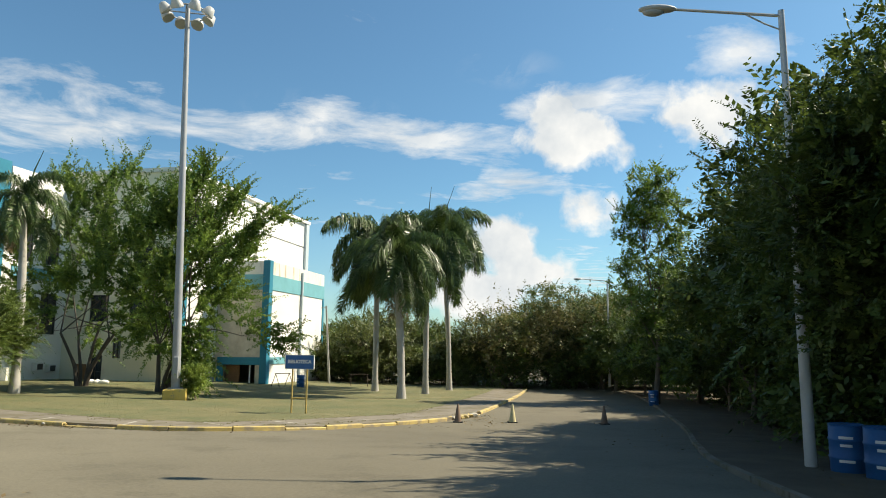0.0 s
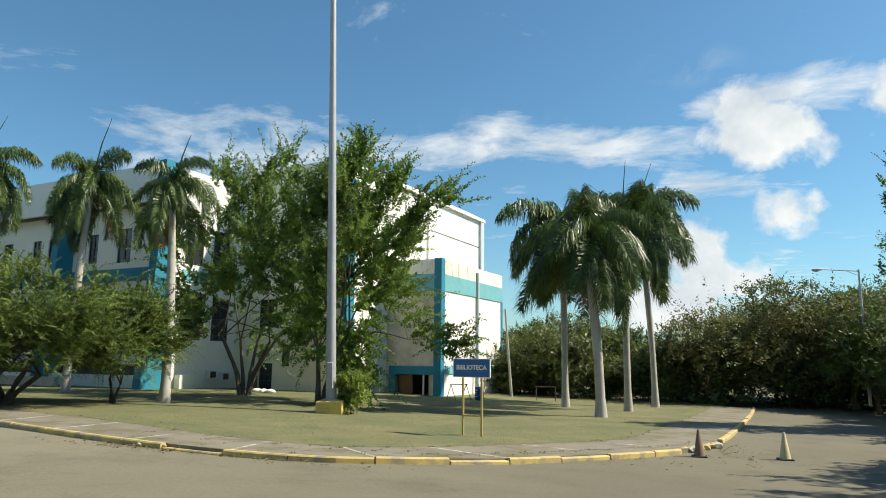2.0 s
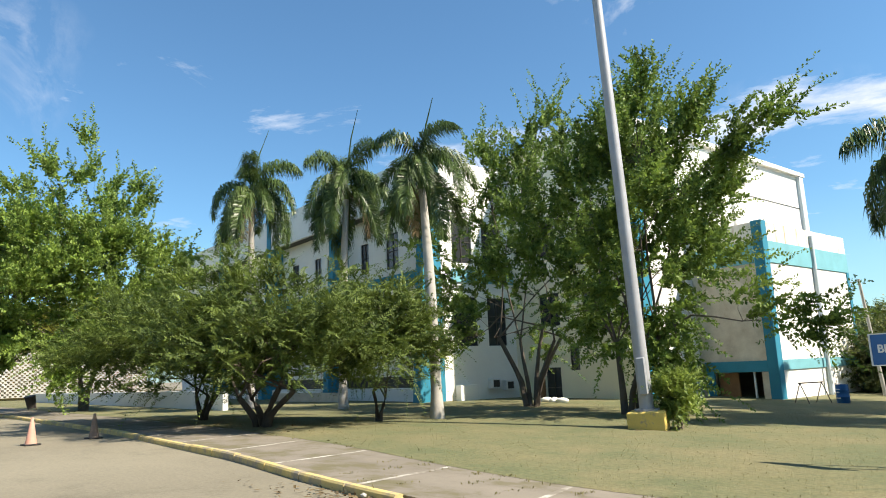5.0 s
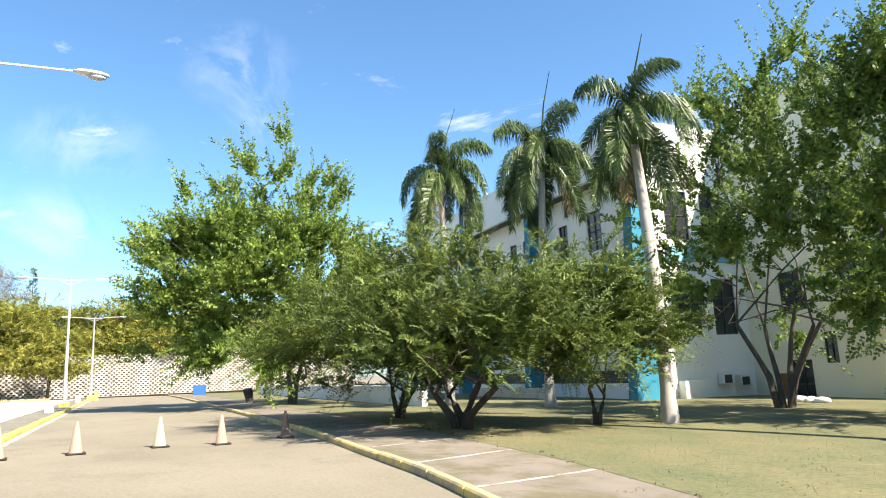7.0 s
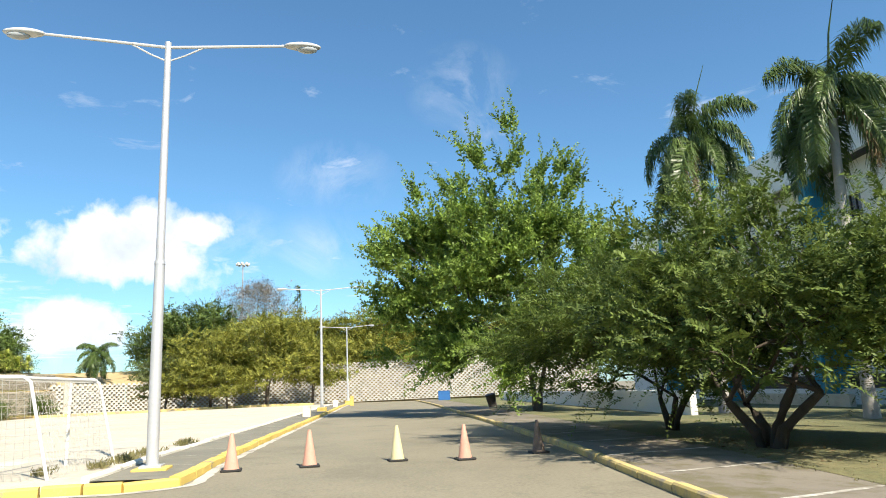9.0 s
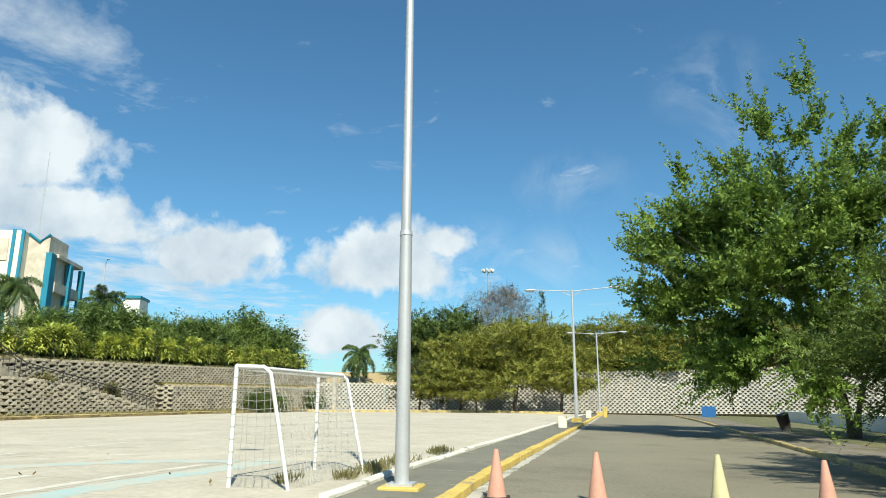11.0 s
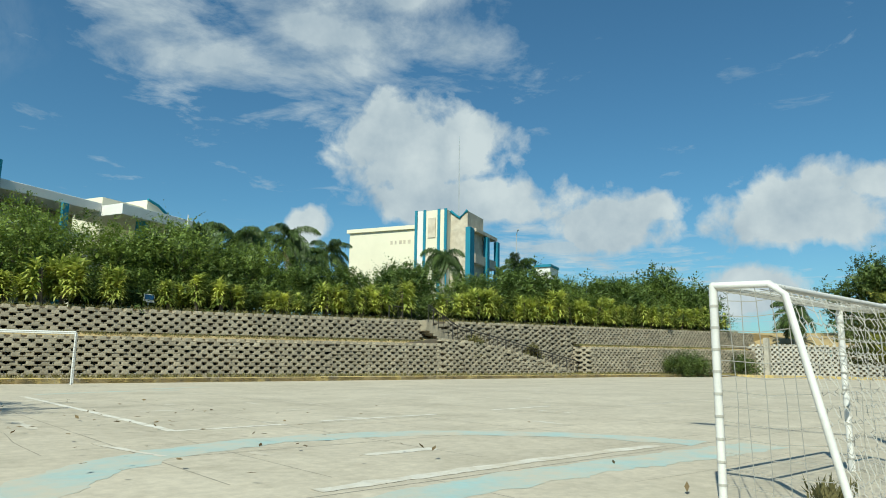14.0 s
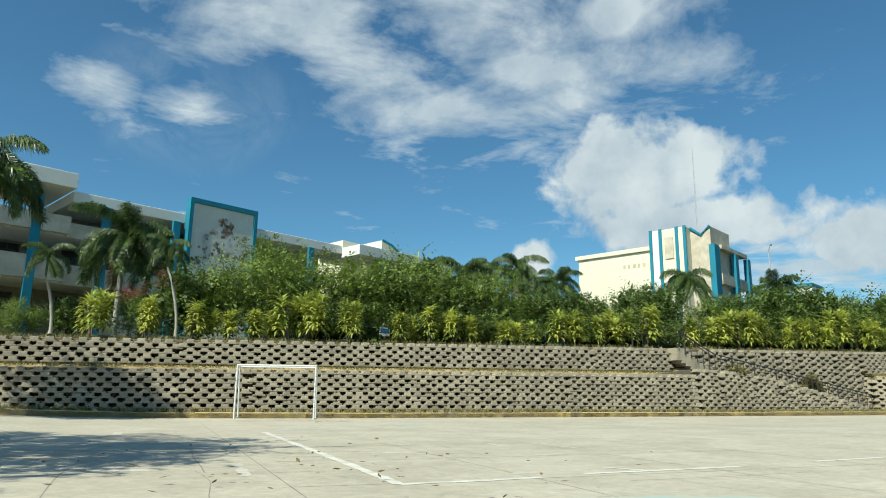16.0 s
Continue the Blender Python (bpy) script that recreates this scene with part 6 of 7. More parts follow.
for k, (x, y) in enumerate(((-55, -42), (-58, -44), (-61, -42), (-64, -44), (-67, -43), (-84, -30), (-88, -31), (-52, -44))):
    make_palm(x, y, 3.8, 40 + k, (6.2 if x > -80 else 4.6) + (k % 3) * 0.7, "feather palm in the garden behind the wall", fronds=16, length=3.6, spear=0, trunk_r=0.17, group="garden palms")
make_palm(-109, -6.5, 2.6, 50, 3.2, "grey-green palm on the hill by the wall", fronds=18, length=3.6, spear=0, trunk_r=0.18, group="garden palms")


# ---- buildings on the upper terrace ----
def make_classrooms():
    """Arcaded gallery block; local x runs along its front, y back from it."""
    b = thing("classroom_building", "white arcaded classroom building with teal columns and a mural", "building", pose(-21.6, -44.0, 0, 0, 0, 195.1))
    # parapets coloured darker than the roof edges, as shade on white
    for z0, z1 in ((7.5, 9.1), (10.95, 12.2)):
        slab(b, "parapet", -14, 0.2, -0.9, -0.6, z0, z1, stain_and_shade_wall)
        slab(b, "parapet", 0.25, 8.5, -0.1, 0.15, z0 - 0.1, z1 - 0.25, stain_and_shade_wall)
        slab(b, "floor_slab", -14, 24.6, 0.2, 5, z0, z0 + 0.3, white_wall)
    slab(b, "parapet", 0.25, 8.5, -0.1, 0.15, 4.0, 5.6, stain_and_shade_wall)
    slab(b, "roof_edge", 0.2, 24.6, -0.7, 6, 13.4, 14.2, white_wall, bevel=0.03)
    slab(b, "roof_edge", -14, 0.15, -1.5, 6, 14.2, 15.3, white_wall, bevel=0.03)
    wins = [(x, x + 1.6, z, z + 1.5) for x in (-12, -9, -6, -3, 1.5, 4.5, 16, 19) for z in (5.6, 9.3, 11.9 - 0.6)]
    # gallery depth's shade is painted into this wall and the room wall
    wall_with_holes(b, "back_wall", "x", 5.0, 0.3, (-14, 24.6), (1.5, 13.4), wins, gallery_shade_wall)
    for w in wins:
        window_in(b, "x", 5.0, *w, 1, 2, 3)
    slab(b, "room_wall", 15.2, 24.5, 3.0, 3.2, 3, 13.35, gallery_shade_wall)
    for x in (-2.3, 2.3, 7.6, 20.6):
        slab(b, "column", x, x + 0.6, -1.0, -0.72, 2.5, 13.38, teal_paint, "teal painted column", 0.02)
    # panel with a faded painting
    slab(b, "mural_panel", 8.95, 14.45, -1.35, -0.75, 3.5, 15.1, MATS["mural_paint"], "pale panel with faded grey, brown and blue patches")
    slab(b, "panel_frame", 8.64, 8.94, -1.5, -0.72, 3.5, 15.5, teal_paint, "teal frame")
    slab(b, "panel_frame", 14.46, 14.76, -1.5, -0.72, 3.5, 15.5, teal_paint, "teal frame")
    slab(b, "panel_frame", 8.945, 14.455, -1.5, -0.72, 15.12, 15.5, teal_paint, "teal frame")
    rs = random.Random(4)
    tints = [MATS["mural_brown"], MATS["mural_blue"], MATS["mural_grey"]]
    for k in range(64):
        cx, cz, r, tint = rs.uniform(9.5, 13.9), rs.uniform(8.6, 13.2), rs.uniform(0.1, 0.27), rs.choice((1, 1, 2, 2, 0, 0))
        if k < 9:
            cx, cz, r, tint = 11.9 + rs.gauss(0, 0.45), 13.5 + rs.gauss(0, 0.35), rs.uniform(0.2, 0.4), 0
        bm = bmesh.new()
        ring = [bm.verts.new((cx + r * q * math.cos(a), -1.354 - 0.002 * k, cz + r * q * 1.1 * math.sin(a))) for a, q in ((2 * math.pi * j / 14, rs.uniform(0.45, 1.1)) for j in range(14))]
        bm.faces.new(ring)
        bmesh.ops.solidify(bm, geom=bm.faces[:], thickness=0.002)
        part("painted_patch", bm, tints[tint], b, "faded painted patch")
    # canopy and gabled hall at the far end
    slab(b, "canopy", 24.65, 33.6, -3.4, 3, 13.0, 14.0, white_wall, bevel=0.03)
    slab(b, "column", 27.4, 28.4, -2.6, -2.0, 2.5, 13.0, teal_paint, "teal painted column")
    slab(b, "hall_wall", 27.7, 32.7, 3.3, 9, 2.5, 15.9, cream_wall)
    bm = bmesh.new()
    sect = [(32.75, 2.5), (32.75, 16.7), (34.2, 16.3), (35.6, 15.5), (37.4, 15.1), (40, 15.0), (40, 2.5)]
    f = [bm.verts.new((x, 2.9, z)) for x, z in sect]
    k = [bm.verts.new((x, 12, z)) for x, z in sect]
    bm.faces.new(f)
    bm.faces.new(list(reversed(k)))
    for i in range(len(sect)):
        j = (i + 1) % len(sect)
        bm.faces.new((f[j], f[i], k[i], k[j]))
    part("gable", bm, cream_wall, b)
    part("gable_edge", tube([(x, 2.85, z + 0.06) for x, z in sect[1:6]], 0.14, 6), teal_paint, b, "teal edge along the curved gable")
    part("flag_pole", tube([(31.4, -4.5, 3), (31.4, -4.5, 14.2)], 0.06, 8), white_metal, b)


mat("mural_brown", (0.36, 0.2, 0.13), 0.2, 2.5, 9, 0.85, 0.1, worn=((0.66, 0.64, 0.58), 0.4, 0.56, 3.0))
mat("mural_blue", (0.16, 0.25, 0.42), 0.2, 2.5, 9, 0.85, 0.1, worn=((0.66, 0.64, 0.58), 0.4, 0.56, 3.0))
mat("mural_grey", (0.17, 0.17, 0.17), 0.2, 2.5, 9, 0.85, 0.1, worn=((0.66, 0.64, 0.58), 0.42, 0.58, 3.0))
mat("mural_paint", (0.7, 0.68, 0.61), 0.1, 0.9, 5, 0.85, 0.1, stain=0.15)
make_classrooms()


def make_cream_building():
    """Local x runs along the lit front, y back from it."""
    b = thing("cream_building", "cream four-storey building with teal pylons and open galleries", "building", pose(-74.3, -47.65, 0, 0, 0, math.degrees(math.atan2(0.9623, -0.2718))) @ pose(0, 0, 0))
    slab(b, "front_wall", 0, 9.2, 0.0, 8, 1.5, 15.6, cream_wall)
    slab(b, "cornice", -0.3, 9.2, -0.25, 8.2, 15.6, 16.05, cream_wall)
    # tall pylon with stripes
    slab(b, "tower", 9.25, 13.3, -0.6, 7, 1.5, 17.5, cream_wall, bevel=0.02)
    for x in (9.25, 10.35, 12.15, 13.0):
        slab(b, "stripe", x, x + 0.32, -0.72, -0.602, 1.5, 17.6, teal_paint, "teal stripe")
    slab(b, "stripe", 9.6, 10.3, -0.66, -0.603, 1.5, 17.5, white_wall, "white stripe")
    slab(b, "lattice_vent", 10.95, 11.9, -0.7, -0.605, 14.3, 16.6, stain_and_shade_wall, "pale lattice vent")
    # folded wall set back beside the tower
    bm = bmesh.new()
    sect = [(13.32, 1.5), (13.32, 17.4), (14.32, 16.6), (15.2, 17.5), (15.2, 1.5)]
    f = [bm.verts.new((x, 0.4 + (x - 13.32) * 0.3, z)) for x, z in sect]
    k = [bm.verts.new((x, 6, z)) for x, z in sect]
    bm.faces.new(f)
    bm.faces.new(list(reversed(k)))
    for i in range(5):
        j = (i + 1) % 5
        bm.faces.new((f[j], f[i], k[i], k[j]))
    bmesh.ops.recalc_face_normals(bm, faces=bm.faces)
    part("folded_wall", bm, stain_and_shade_wall, b)
    part("wall_cap", tube([(x, 0.35 + (x - 13.32) * 0.3, z + 0.05) for x, z in sect[1:4]], 0.17, 6), teal_paint, b, "teal cap along the folded wall")
    slab(b, "corner_pylon", 14.95, 15.58, 0.9, 2.2, 1.5, 15.6, teal_paint, "teal corner pylon", 0.02)
    for z in (4.8, 8.2, 11.6):
        slab(b, "gallery_floor", 14.06, 15.64, 2.3, 9.5, z, z + 0.3, white_wall)
        slab(b, "gallery_parapet", 15.54, 15.67, 2.3, 9.5, z, z + 1.1, stain_and_shade_wall)
    # shade of the recess put into the back wall's colour
    slab(b, "gallery_back", 14.0, 14.13, 6.1, 9.5, 1.5, 15.3, dark_metal_and_shade, "recessed gallery wall, coloured near black as its deep shade")
    slab(b, "roof", 13.37, 15.76, 2.3, 9.5, 15.3, 15.7, stain_and_shade_wall)
    slab(b, "corner_pylon", 15.39, 15.89, 5.6, 6.4, 1.5, 15.2, teal_paint, "teal pylon", 0.02)
    slab(b, "corner_pylon", 15.39, 15.89, 9.2, 10, 1.5, 15.2, teal_paint, "teal pylon", 0.02)
    part("radio_mast", tube([(8.5, 14, 15), (8.5, 14, 25), (8.5, 14, 31.5)], [0.1, 0.08, 0.05], 5), galvanised, b, "thin grey mast on the roof")
    for k, w in enumerate((0.3, 0.24, 0.42, 0.28, 0.36)):
        slab(b, "lettering_bar", 5.7 + k * 0.58, 5.7 + k * 0.58 + w, -0.02, -0.004, 13.9, 14.35, stain_and_shade_wall, "faded brown bar of lettering")


make_cream_building()


def make_end_house():
    b = thing("white_house", "small white flat building with a teal roof edge", "building", pose(-132.4, -55.6, 0, 0, 0, 105))
    slab(b, "wall", -2.0, 1.0, 0, 5.5, 2, 19.0, white_wall)
    slab(b, "roof_edge", -2.2, 1.2, -0.3, 5.7, 19.0, 19.5, teal_paint, "teal roof edge")


make_end_house()


def make_conifer(x, y, z, height, radius):
    """A narrow dark conifer: whorls of drooping needled boughs that shorten to the tip."""
    rs = np.random.RandomState(170)
    tree = thing("conifer", "small dark conifer standing on the far hill", "tree", pose(x, y, z))
    part("trunk", tube([(0, 0, -0.3), (0, 0, height * 0.6), (0, 0, height)], [0.16, 0.1, 0.03], 6), dark_bark, tree)
    tips, ways = [], []
    for k in range(26):
        q = 0.45 + 0.55 * k / 25
        for a in rs.uniform(0, 6.28, 6):
            r = radius * (1.06 - q) / 0.6 * rs.uniform(0.5, 1)
            tips.append((r * math.cos(a), r * math.sin(a), height * q))
            ways.append((math.cos(a), math.sin(a), -0.2))
    v = crown_leaves(rs, np.array(tips), np.array(ways), 4, 9, 0.5, 0.22, 0.35, 0.3, 0.2, 0.12, 0.9)
    part("crown", quads_mesh("crown", v, leaf_forest), None, tree)


make_conifer(-160, 20.3, 7.0, 16.5, 1.5)
make_street_lamp(-116.6, 33.0, 4.3, 4.0, 82, "low street lamp above the far wall", arms=(1,), arm=0.9, block=False)
make_street_lamp(-100.3, -40.7, 3.5, 15.4, 40, "single-armed street lamp on the upper terrace", arms=(1,), arm=2.2, block=False)
make_flood_pole(-157, 9, 29.0, "far floodlight pole with a ring of lamps on the hill")


# ---- small things along the roads ----
def make_barrel(x, y, z, label):
    b = thing("barrel", label, "barrel", pose(x, y, z), "barrels")
    part("drum", lathe([(0.27, 0.0), (0.295, 0.03), (0.3, 0.28), (0.315, 0.3), (0.315, 0.33), (0.3, 0.35), (0.3, 0.6), (0.315, 0.62), (0.315, 0.65), (0.3, 0.67), (0.295, 0.88), (0.27, 0.9)], 24), barrel_blue, b, smooth=True)
    part("rim", tube([(0.285 * math.cos(a), 0.285 * math.sin(a), 0.9) for a in (2 * math.pi * k / 20 for k in range(21))], 0.018, 6), barrel_blue, b)
    for k, (w, z2) in enumerate(((0.24, 0.66), (0.2, 0.52), (0.26, 0.24))):
        bm = bmesh.new()
        n = 6
        row = [[bm.verts.new((0.319 * math.cos(a), 0.319 * math.sin(a), z2 + h)) for a in (radians(-120 + (q - n / 2) * w * 30) for q in range(n + 1))] for h in (0, 0.05)]
        for q in range(n):
            bm.faces.new((row[0][q], row[0][q + 1], row[1][q + 1], row[1][q]))
        part("marking", bm, sign_white, b, "white painted bar")
    return b


for x, y, lab in ((8.2, 13.4, "blue plastic barrel under the roadside trees"), (8.35, 12.5, "blue plastic barrel with white markings under the roadside trees"), (12.3, 43.0, "blue barrel beside the shaded road")):
    make_barrel(x, y, terrain(x, y), lab)
make_tree("tree", -13.6, -1.0, -0.9, 95, [(0, 0, 0.2, 0), (0.3, 0, 0.9, 0.3)], 2.4, (0, 0, 6.2), (3.6, 4.6, 4.0), 130, leaf_acacia, "feathery tree on the verge east of the court", twigs=20, leaves=11)
make_tree("tree", -16.0, -17.8, -0.9, 96, [(0, 0, 0.2, 0), (0.2, 0, 0.5, 0.2)], 3.4, (0, 0, 8.0), (1.8, 1.9, 1.6), 55, leaf_acacia, "feathery tree on the verge east of the court", twigs=18, leaves=18)
make_barrel(-12.1, 53.2, terrain(-12, 53) + 0.12, "blue barrel against the library annex")


def make_bin(x, y):
    b = thing("litter_bin", "dark round litter bin tilted on a stand", "bin", pose(x, y, terrain(x, y) + 0.13, 14, 0, 20))
    part("bin_body", lathe([(0.26, 0.15), (0.32, 0.9), (0.33, 0.93)], 18), dark_metal_and_shade, b, smooth=True)
    part("stand", tube([(-0.36, 0, 0), (-0.36, 0, 0.75), (0.36, 0, 0.75), (0.36, 0, 0)], 0.025, 6), rust_rail, b)


make_bin(-53.6, 30.4)


def make_block(name, x, y, sx, sy, h, material, label, category, turn=-8):
    b = thing(name, label, category, pose(x, y, terrain(x, y) + 0.1, 0, 0, turn))
    part("body", box(-sx / 2, sx / 2, -sy / 2, sy / 2, -0.1, h, 0.02), material, b)
    return b


make_block("concrete_block", -51.5, 18.6, 0.42, 0.42, 0.6, cream_wall, "pale concrete block on the sidewalk by the kerb", "block")
make_block("concrete_block", -74.5, 21.9, 0.42, 0.42, 0.6, cream_wall, "pale concrete block on the sidewalk by the kerb", "block")
make_block("hydrant", -84, 24.3, 0.35, 0.35, 0.9, MATS["yellow_paint"], "yellow hydrant at the road end", "hydrant")
make_block("low_wall", -59, 36.8, 46, 0.3, 0.95, white_wall, "low white wall behind the lawn", "wall", -8)
make_block("planter_wall", -42, 43.2, 9, 0.3, 0.6, stain_and_shade_wall, "low grey planter wall by the library", "wall", -8)
make_block("notice_board", -96, 37.0, 1.5, 0.2, 1.2, sign_blue, "blue notice board beyond the tree", "sign", 80)


def make_bush(x, y, z, seed, r, h, leaf, label):
    return make_tree("bush", x, y, z, seed, [(0, 0, 0.1, 0), (0.1, 0.1, -0.1, 0.2)], h * 0.3, (0, 0, h * 0.5), (r, r, h * 0.5), 40, leaf, label, "bush", twigs=14, leaves=16, twig_len=0.42, leaf_len=0.13, trunk_r=0.03, low=-0.8, puff=0.16, spread=0.45)


make_bush(-12.8, 34.3, lawn_z(-12.8, 34.3), 91, 0.42, 1.55, leaf_light, "bright green bush beside the floodlight pole")


def make_stones():
    rnd = random.Random(8)
    for k, (x, y) in enumerate(((-24.3, 45.2), (-23.7, 45.0), (-23.2, 44.9))):
        bm = bmesh.new()
        bmesh.ops.create_icosphere(bm, subdivisions=2, radius=0.3)
        for v in bm.verts:
            v.co = Vector((v.co.x * 1.2, v.co.y * 0.8, v.co.z * 0.55)) * (1 + 0.15 * noise.noise(v.co * 4 + Vector((k, 0, 0))))
        s = thing("stone", "pale stone lying by the library wall", "stone", pose(x, y, lawn_z(x, y) + 0.1, 0, 0, rnd.uniform(0, 90)), "stones")
        part("rock", bm, white_wall, s, smooth=True)


make_stones()


def make_rubble():
    """Broken kerb lumps where the kerb has crumbled."""
    rnd = random.Random(18)
    for k in range(16):
        t = k / 15
        x, y = (0.4 + 1.3 * t + rnd.gauss(0, 0.15), 29.0 + 3.2 * t + rnd.gauss(0, 0.2)) if k < 12 else (-11.6 + rnd.gauss(0, 0.5), 21.1 + rnd.gauss(0, 0.12))
        bm = bmesh.new()
        bmesh.ops.create_icosphere(bm, subdivisions=1, radius=rnd.uniform(0.08, 0.19) if k < 12 else rnd.uniform(0.04, 0.08))
        for v in bm.verts:
            v.co = Vector((v.co.x * 1.3, v.co.y, v.co.z * 0.7)) * (1 + 0.35 * noise.noise(v.co * 9 + Vector((k * 3, 0, 0))))
        s = thing("kerb_rubble", "broken lump of yellowed concrete beside the crumbled kerb", "rubble", pose(x, y, terrain(x, y) + 0.08, 0, 0, rnd.uniform(0, 180)), "kerb rubble")
        part("lump", bm, worn_yellow if k % 3 else edging, s)


make_rubble()


# ---- grass, litter and weeds ----
def scatter_blades(name, spots, height, material, label, seed, per=5, spread=0.06):
    rs = np.random.RandomState(seed)
    p = np.repeat(np.array(spots), per, 0)
    n = len(p)
    p[:, :2] += rs.normal(size=(n, 2)) * spread
    d = rs.normal(size=(n, 3)) * np.array((0.5, 0.5, 0.1)) + np.array((0, 0, 1.0))
    d /= np.linalg.norm(d, axis=1, keepdims=True)
    ln = height * rs.uniform(0.5, 1.4, n)
    v = leaf_arrays(rs, p, d, ln, np.full(n, 0.018) + ln * 0.06, 1.5)
    ob = new(name, quads_mesh(name, v, material))
    return tagged(ob, label, "grass", kind="stuff")


def inside_lawn(x, y):
    i = min(range(0, len(STRIP_IN), 2), key=lambda k: (STRIP_IN[k].x - x) ** 2 + (STRIP_IN[k].y - y) ** 2)
    q = STRIP_IN[i]
    d = (STRIP_IN[min(i + 1, len(STRIP_IN) - 1)] - STRIP_IN[max(i - 1, 0)])
    return d.x * (y - q.y) - d.y * (x - q.x) > 0


rnd = random.Random(12)
spots = []
while len(spots) < 5200:
    x, y = rnd.uniform(-34, 2), rnd.uniform(21, 46)
    if inside_lawn(x, y):
        spots.append((x, y, terrain(x, y) + 0.12))
scatter_blades("lawn_grass", spots, 0.024, grass_tuft, "short dry olive lawn grass", 5, 5, 0.5)
spots = []
for k in range(380):
    i = rnd.randrange(len(STRIP_IN))
    q = STRIP_IN[i]
    if -34 < q.x < 1.5:
        x, y = q.x + rnd.gauss(0, 0.12), q.y + rnd.gauss(0, 0.12)
        spots.append((x, y, terrain(x, y) + 0.12))
for k in range(150):
    x = rnd.uniform(-14, 1.2)
    q = min(LAWN_EDGE, key=lambda p: abs(p.x - x))
    f = rnd.random() ** 1.6
    x2, y2 = q.x - 1.2 * f * (0.8 if x > -6 else 0.1), q.y + 2.6 * (1 - f) * (0.6 if x > -6 else 1)
    spots.append((x2, y2, terrain(x2, y2) + 0.12))
scatter_blades("edge_grass", spots, 0.045, grass_tuft, "straggling grass over the edge of the strip", 6)
spots = []
for cx, cy, r, n in ((-28.6, 13.7, 0.5, 70), (-30.4, 13.9, 0.5, 50), (-27.2, 13.5, 0.25, 24), (-33.5, 14.4, 0.4, 50), (-26.4, 12.6, 0.25, 25)):
    spots += [(cx + rnd.gauss(0, r), cy + rnd.gauss(0, r * 0.3), terrain(cx, cy) + 0.03) for _ in range(n)]
scatter_blades("court_weeds", spots, 0.17, grass_tuft, "dry weeds growing along the court's edge", 7)
spots = []
for k in range(2600):
    x = rnd.uniform(-100, -18)
    spots.append((x, wall_y(x) + rnd.uniform(0.1, 1.4), terrain(x, wall_y(x)) + 0.24))
for k in range(2600):
    x = rnd.uniform(-100, -18)
    spots.append((x, wall_y(x) - rnd.uniform(0.3, 1.25), lower_top(Vector((x, 0, 0))) + 0.05)) if not on_stair(x) else None
for k in range(3000):
    x = rnd.uniform(-104, -18)
    spots.append((x, wall_y(x) - rnd.uniform(1.45, 2.6), wall_heights(x)[2] - 0.02)) if not -57 < x < -54.4 else None
scatter_blades("verge_grass", spots, 0.22, MATS["leaf_dry"], "straw-dry grass on the verge and ledge", 8, 4)


def scatter_litter():
    rs = np.random.RandomState(3)
    pts = []
    for cx, cy, sx, sy, n in ((-11.8, 21.0, 1.3, 0.25, 260), (-8.6, 20.7, 1.6, 0.2, 100), (-2.0, 26.4, 1.5, 1.0, 160), (1.6, 30.5, 0.5, 2.0, 220), (-5.5, 7.6, 1.2, 0.8, 260), (9.5, 16, 2.0, 6, 900), (11.5, 32, 1.2, 8, 500), (-24.0, 26.9, 1.8, 1.2, 420), (-27, 24.4, 3, 0.3, 90), (-24, 2, 2.5, 4, 110)):
        x, y = rs.normal(cx, sx, n), rs.normal(cy, sy, n)
        for a, b2 in zip(x, y):
            lift = 0.13 if inside_lawn(a, b2) or a < -22 and b2 < 13 else 0.02
            pts.append((a, b2, terrain(a, b2) + lift + 0.012))
    p = np.array(pts)
    d = rs.normal(size=p.shape) * np.array((1, 1, 0.18))
    d /= np.linalg.norm(d, axis=1, keepdims=True)
    v = leaf_arrays(rs, p, d, rs.uniform(0.06, 0.15, len(p)), rs.uniform(0.03, 0.06, len(p)), 0.3)
    tagged(new("leaf_litter", quads_mesh("leaf_litter", v, MATS["leaf_palm_dead"])), "brown dry leaves lying on road, strip and lawn", "litter", kind="stuff")


scatter_litter()
# shaded verge of bare earth along the east side of the road
EAST = smooth_line([(5.2, -12), (5.6, 4), (6.2, 13.6), (7.6, 20), (9.4, 27), (12.2, 42), (14.4, 56), (15, 66)], 1.0)
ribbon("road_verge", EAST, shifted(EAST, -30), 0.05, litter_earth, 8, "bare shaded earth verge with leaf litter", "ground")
kerb("road_kerb", EAST, 0.16, 0.1, strip_concrete, "low grey concrete kerb along the shaded verge", piece=2.0)


def make_utility_pole(x, y, z, h):
    p = thing("utility_pole", "thin pale utility pole behind the lawn", "pole", pose(x, y, z, 0, -4, 0))
    part("shaft", tube([(0, 0, -0.3), (0, 0, h)], [0.11, 0.08], 10), palm_bark, p, smooth=True)
    part("bracket", tube([(0, 0, h - 0.15), (-0.5, 0, h - 0.1)], 0.03, 6), palm_bark, p)


make_utility_pole(-11.37, 60.5, -2.6, 7.1)


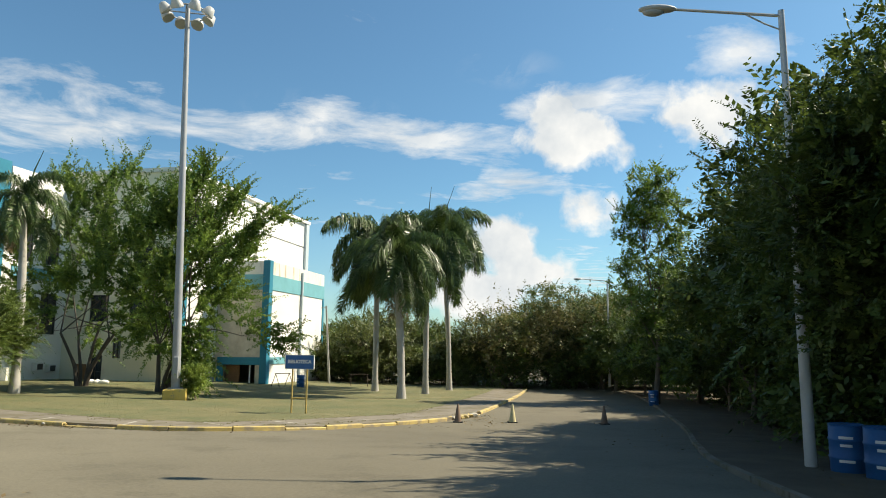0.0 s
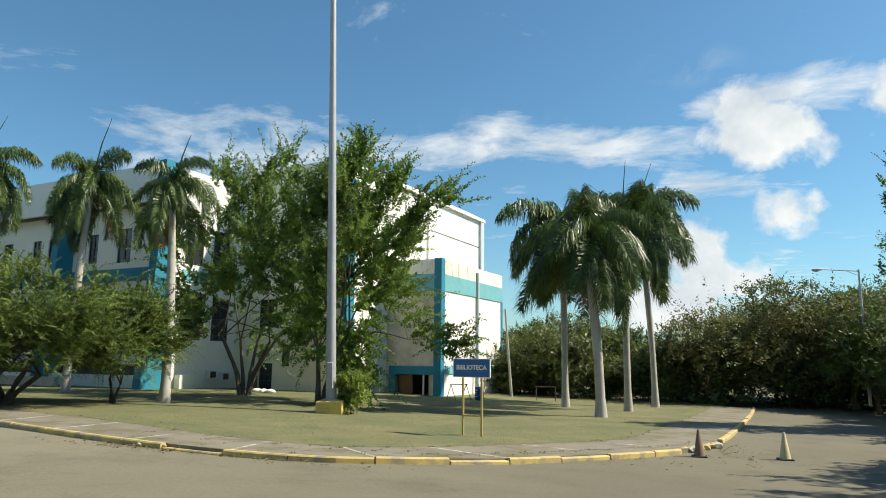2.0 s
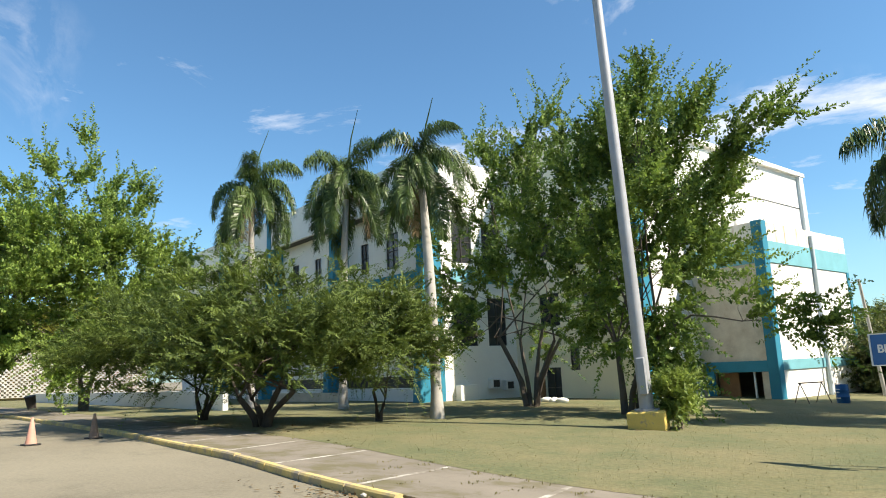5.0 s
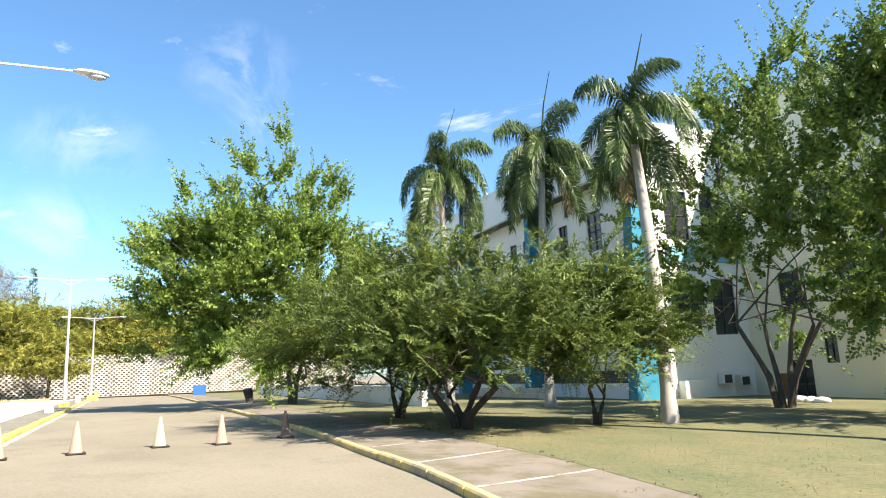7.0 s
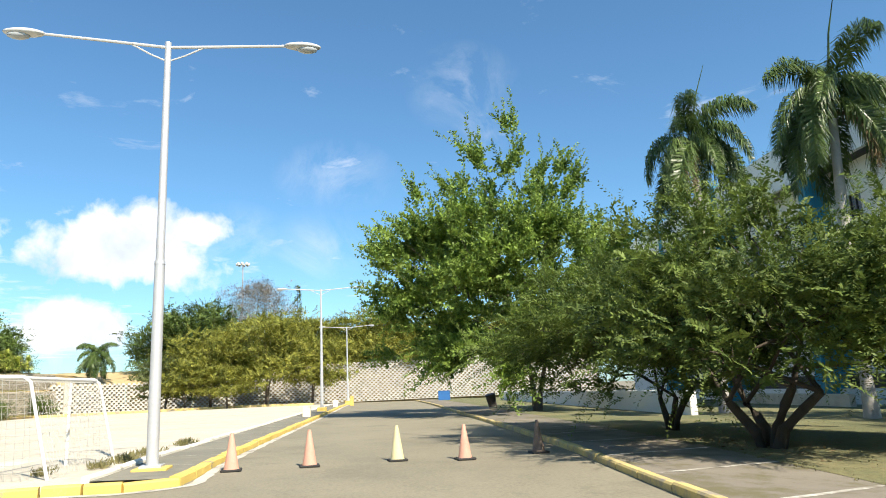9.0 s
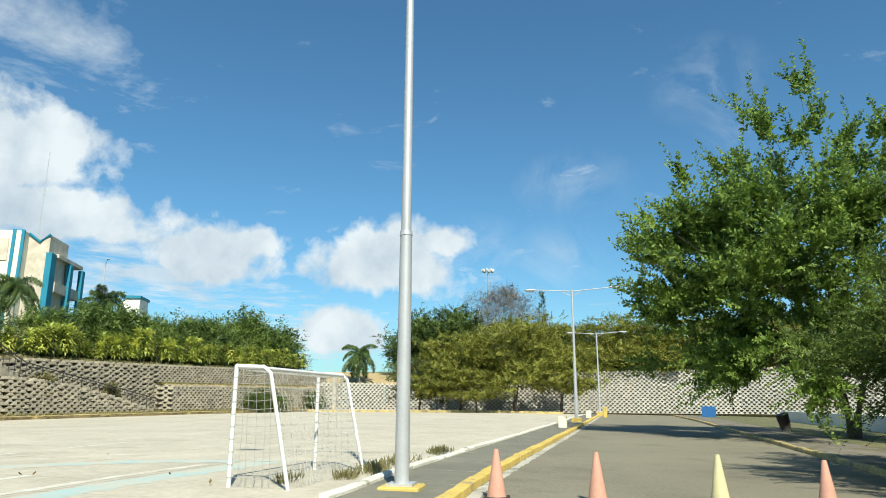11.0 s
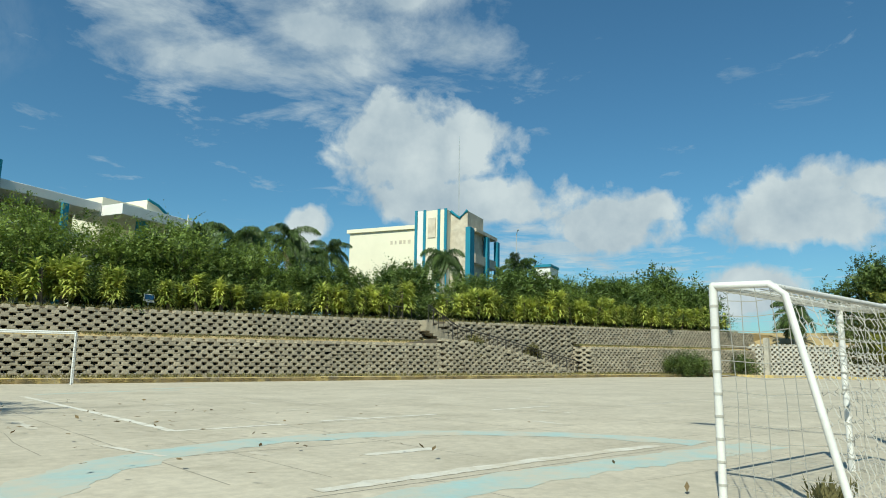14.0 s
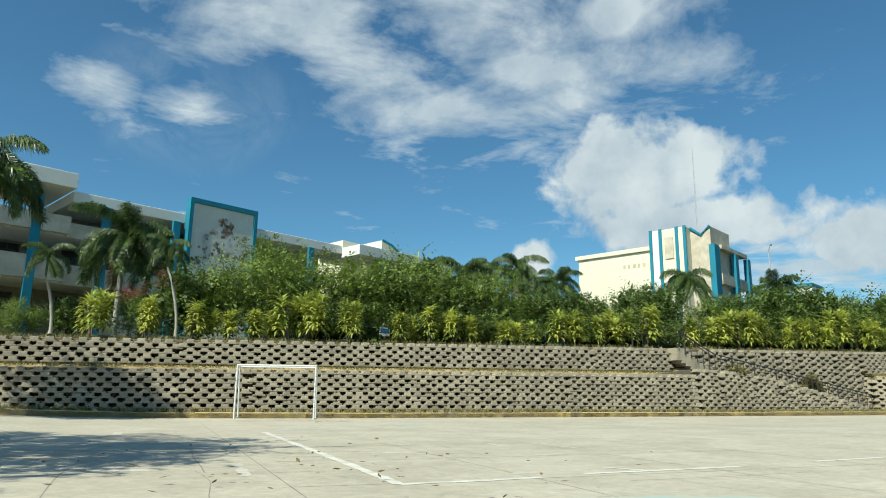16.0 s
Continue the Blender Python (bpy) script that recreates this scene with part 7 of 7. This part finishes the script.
def make_trestle(x, y, turn):
    t = thing("trestle", "rusty metal trestle frame standing by the annex", "trestle", pose(x, y, lawn_z(x, y), 0, 0, turn), "trestles")
    for s in (-0.7, 0.7):
        part("leg", tube([(s, -0.45, 0), (s, 0, 1.0)], 0.025, 6), rust_rail, t)
        part("leg", tube([(s, 0.45, 0), (s, 0, 1.0)], 0.025, 6), rust_rail, t)
    part("top_bar", tube([(-0.8, 0, 1.0), (0.8, 0, 1.0)], 0.03, 6), rust_rail, t)


make_trestle(-13.2, 52.0, 60)
make_trestle(-8.4, 58.5, 10)
flower = leaf_mat("flower_red", (0.3, 0.04, 0.06), (0.52, 0.13, 0.16), 0.6, 0.4)
for k, (x, y, z, r) in enumerate(((-27.2, -30.5, 3.35, 0.75), (-25.3, -30.5, 2.5, 0.5), (-29.1, -30.6, 3.6, 0.55))):
    make_tree("bush", x, y, 2.8, 93 + k, [(0, 0, 0.2, 0), (0.1, 0, -0.3, 0.1)], z * 0.6, (0, 0, z), (r, r, 0.3), 12, flower, "red flowering bougainvillea on thin stems in the garden", "bush", twigs=11, leaves=7, twig_len=0.4, leaf_len=0.13, trunk_r=0.03, puff=0.2, group="flowering bushes")
for k, x in enumerate((-59, -66.5)):
    make_bush(x, wall_y(x) - 0.5 - 0.8 * (k % 2), (0.5, 0.2)[k], 98 + k, 0.7, 1.3, leaf_dry, "dry brown creeper hanging on the retaining wall")


def make_wall_sign(x, y, z):
    t = thing("notice", "small white notice with a blue panel standing above the wall", "sign", pose(x, y, z, 0, 0, 8))
    part("post", tube([(0, 0, -0.2), (0, 0, 0.7)], 0.03, 6), galvanised, t)
    board = part("board", box(-0.32, 0.32, 0.03, 0.06, 0.35, 0.8), sign_white, t)
    part("panel", box(-0.28, 0.28, 0.062, 0.07, 0.5, 0.76), sign_blue, board)


make_wall_sign(-37.0, -22.0, wall_heights(-37)[2] + 0.1)
# low kerb at the court's far end and a pale post at the wall's corner
kerb("court_end_kerb", [Vector((-95.5 - 0.1 * y, y, 0)) for y in range(-9, 22)], 0.24, 0.3, worn_yellow, "low worn yellow kerb at the far end of the court", piece=3.0)
make_block("wall_post", -104.5, -8.6, 0.55, 0.55, 4.4, edging, "tall pale concrete post at the corner of the walls", "post")
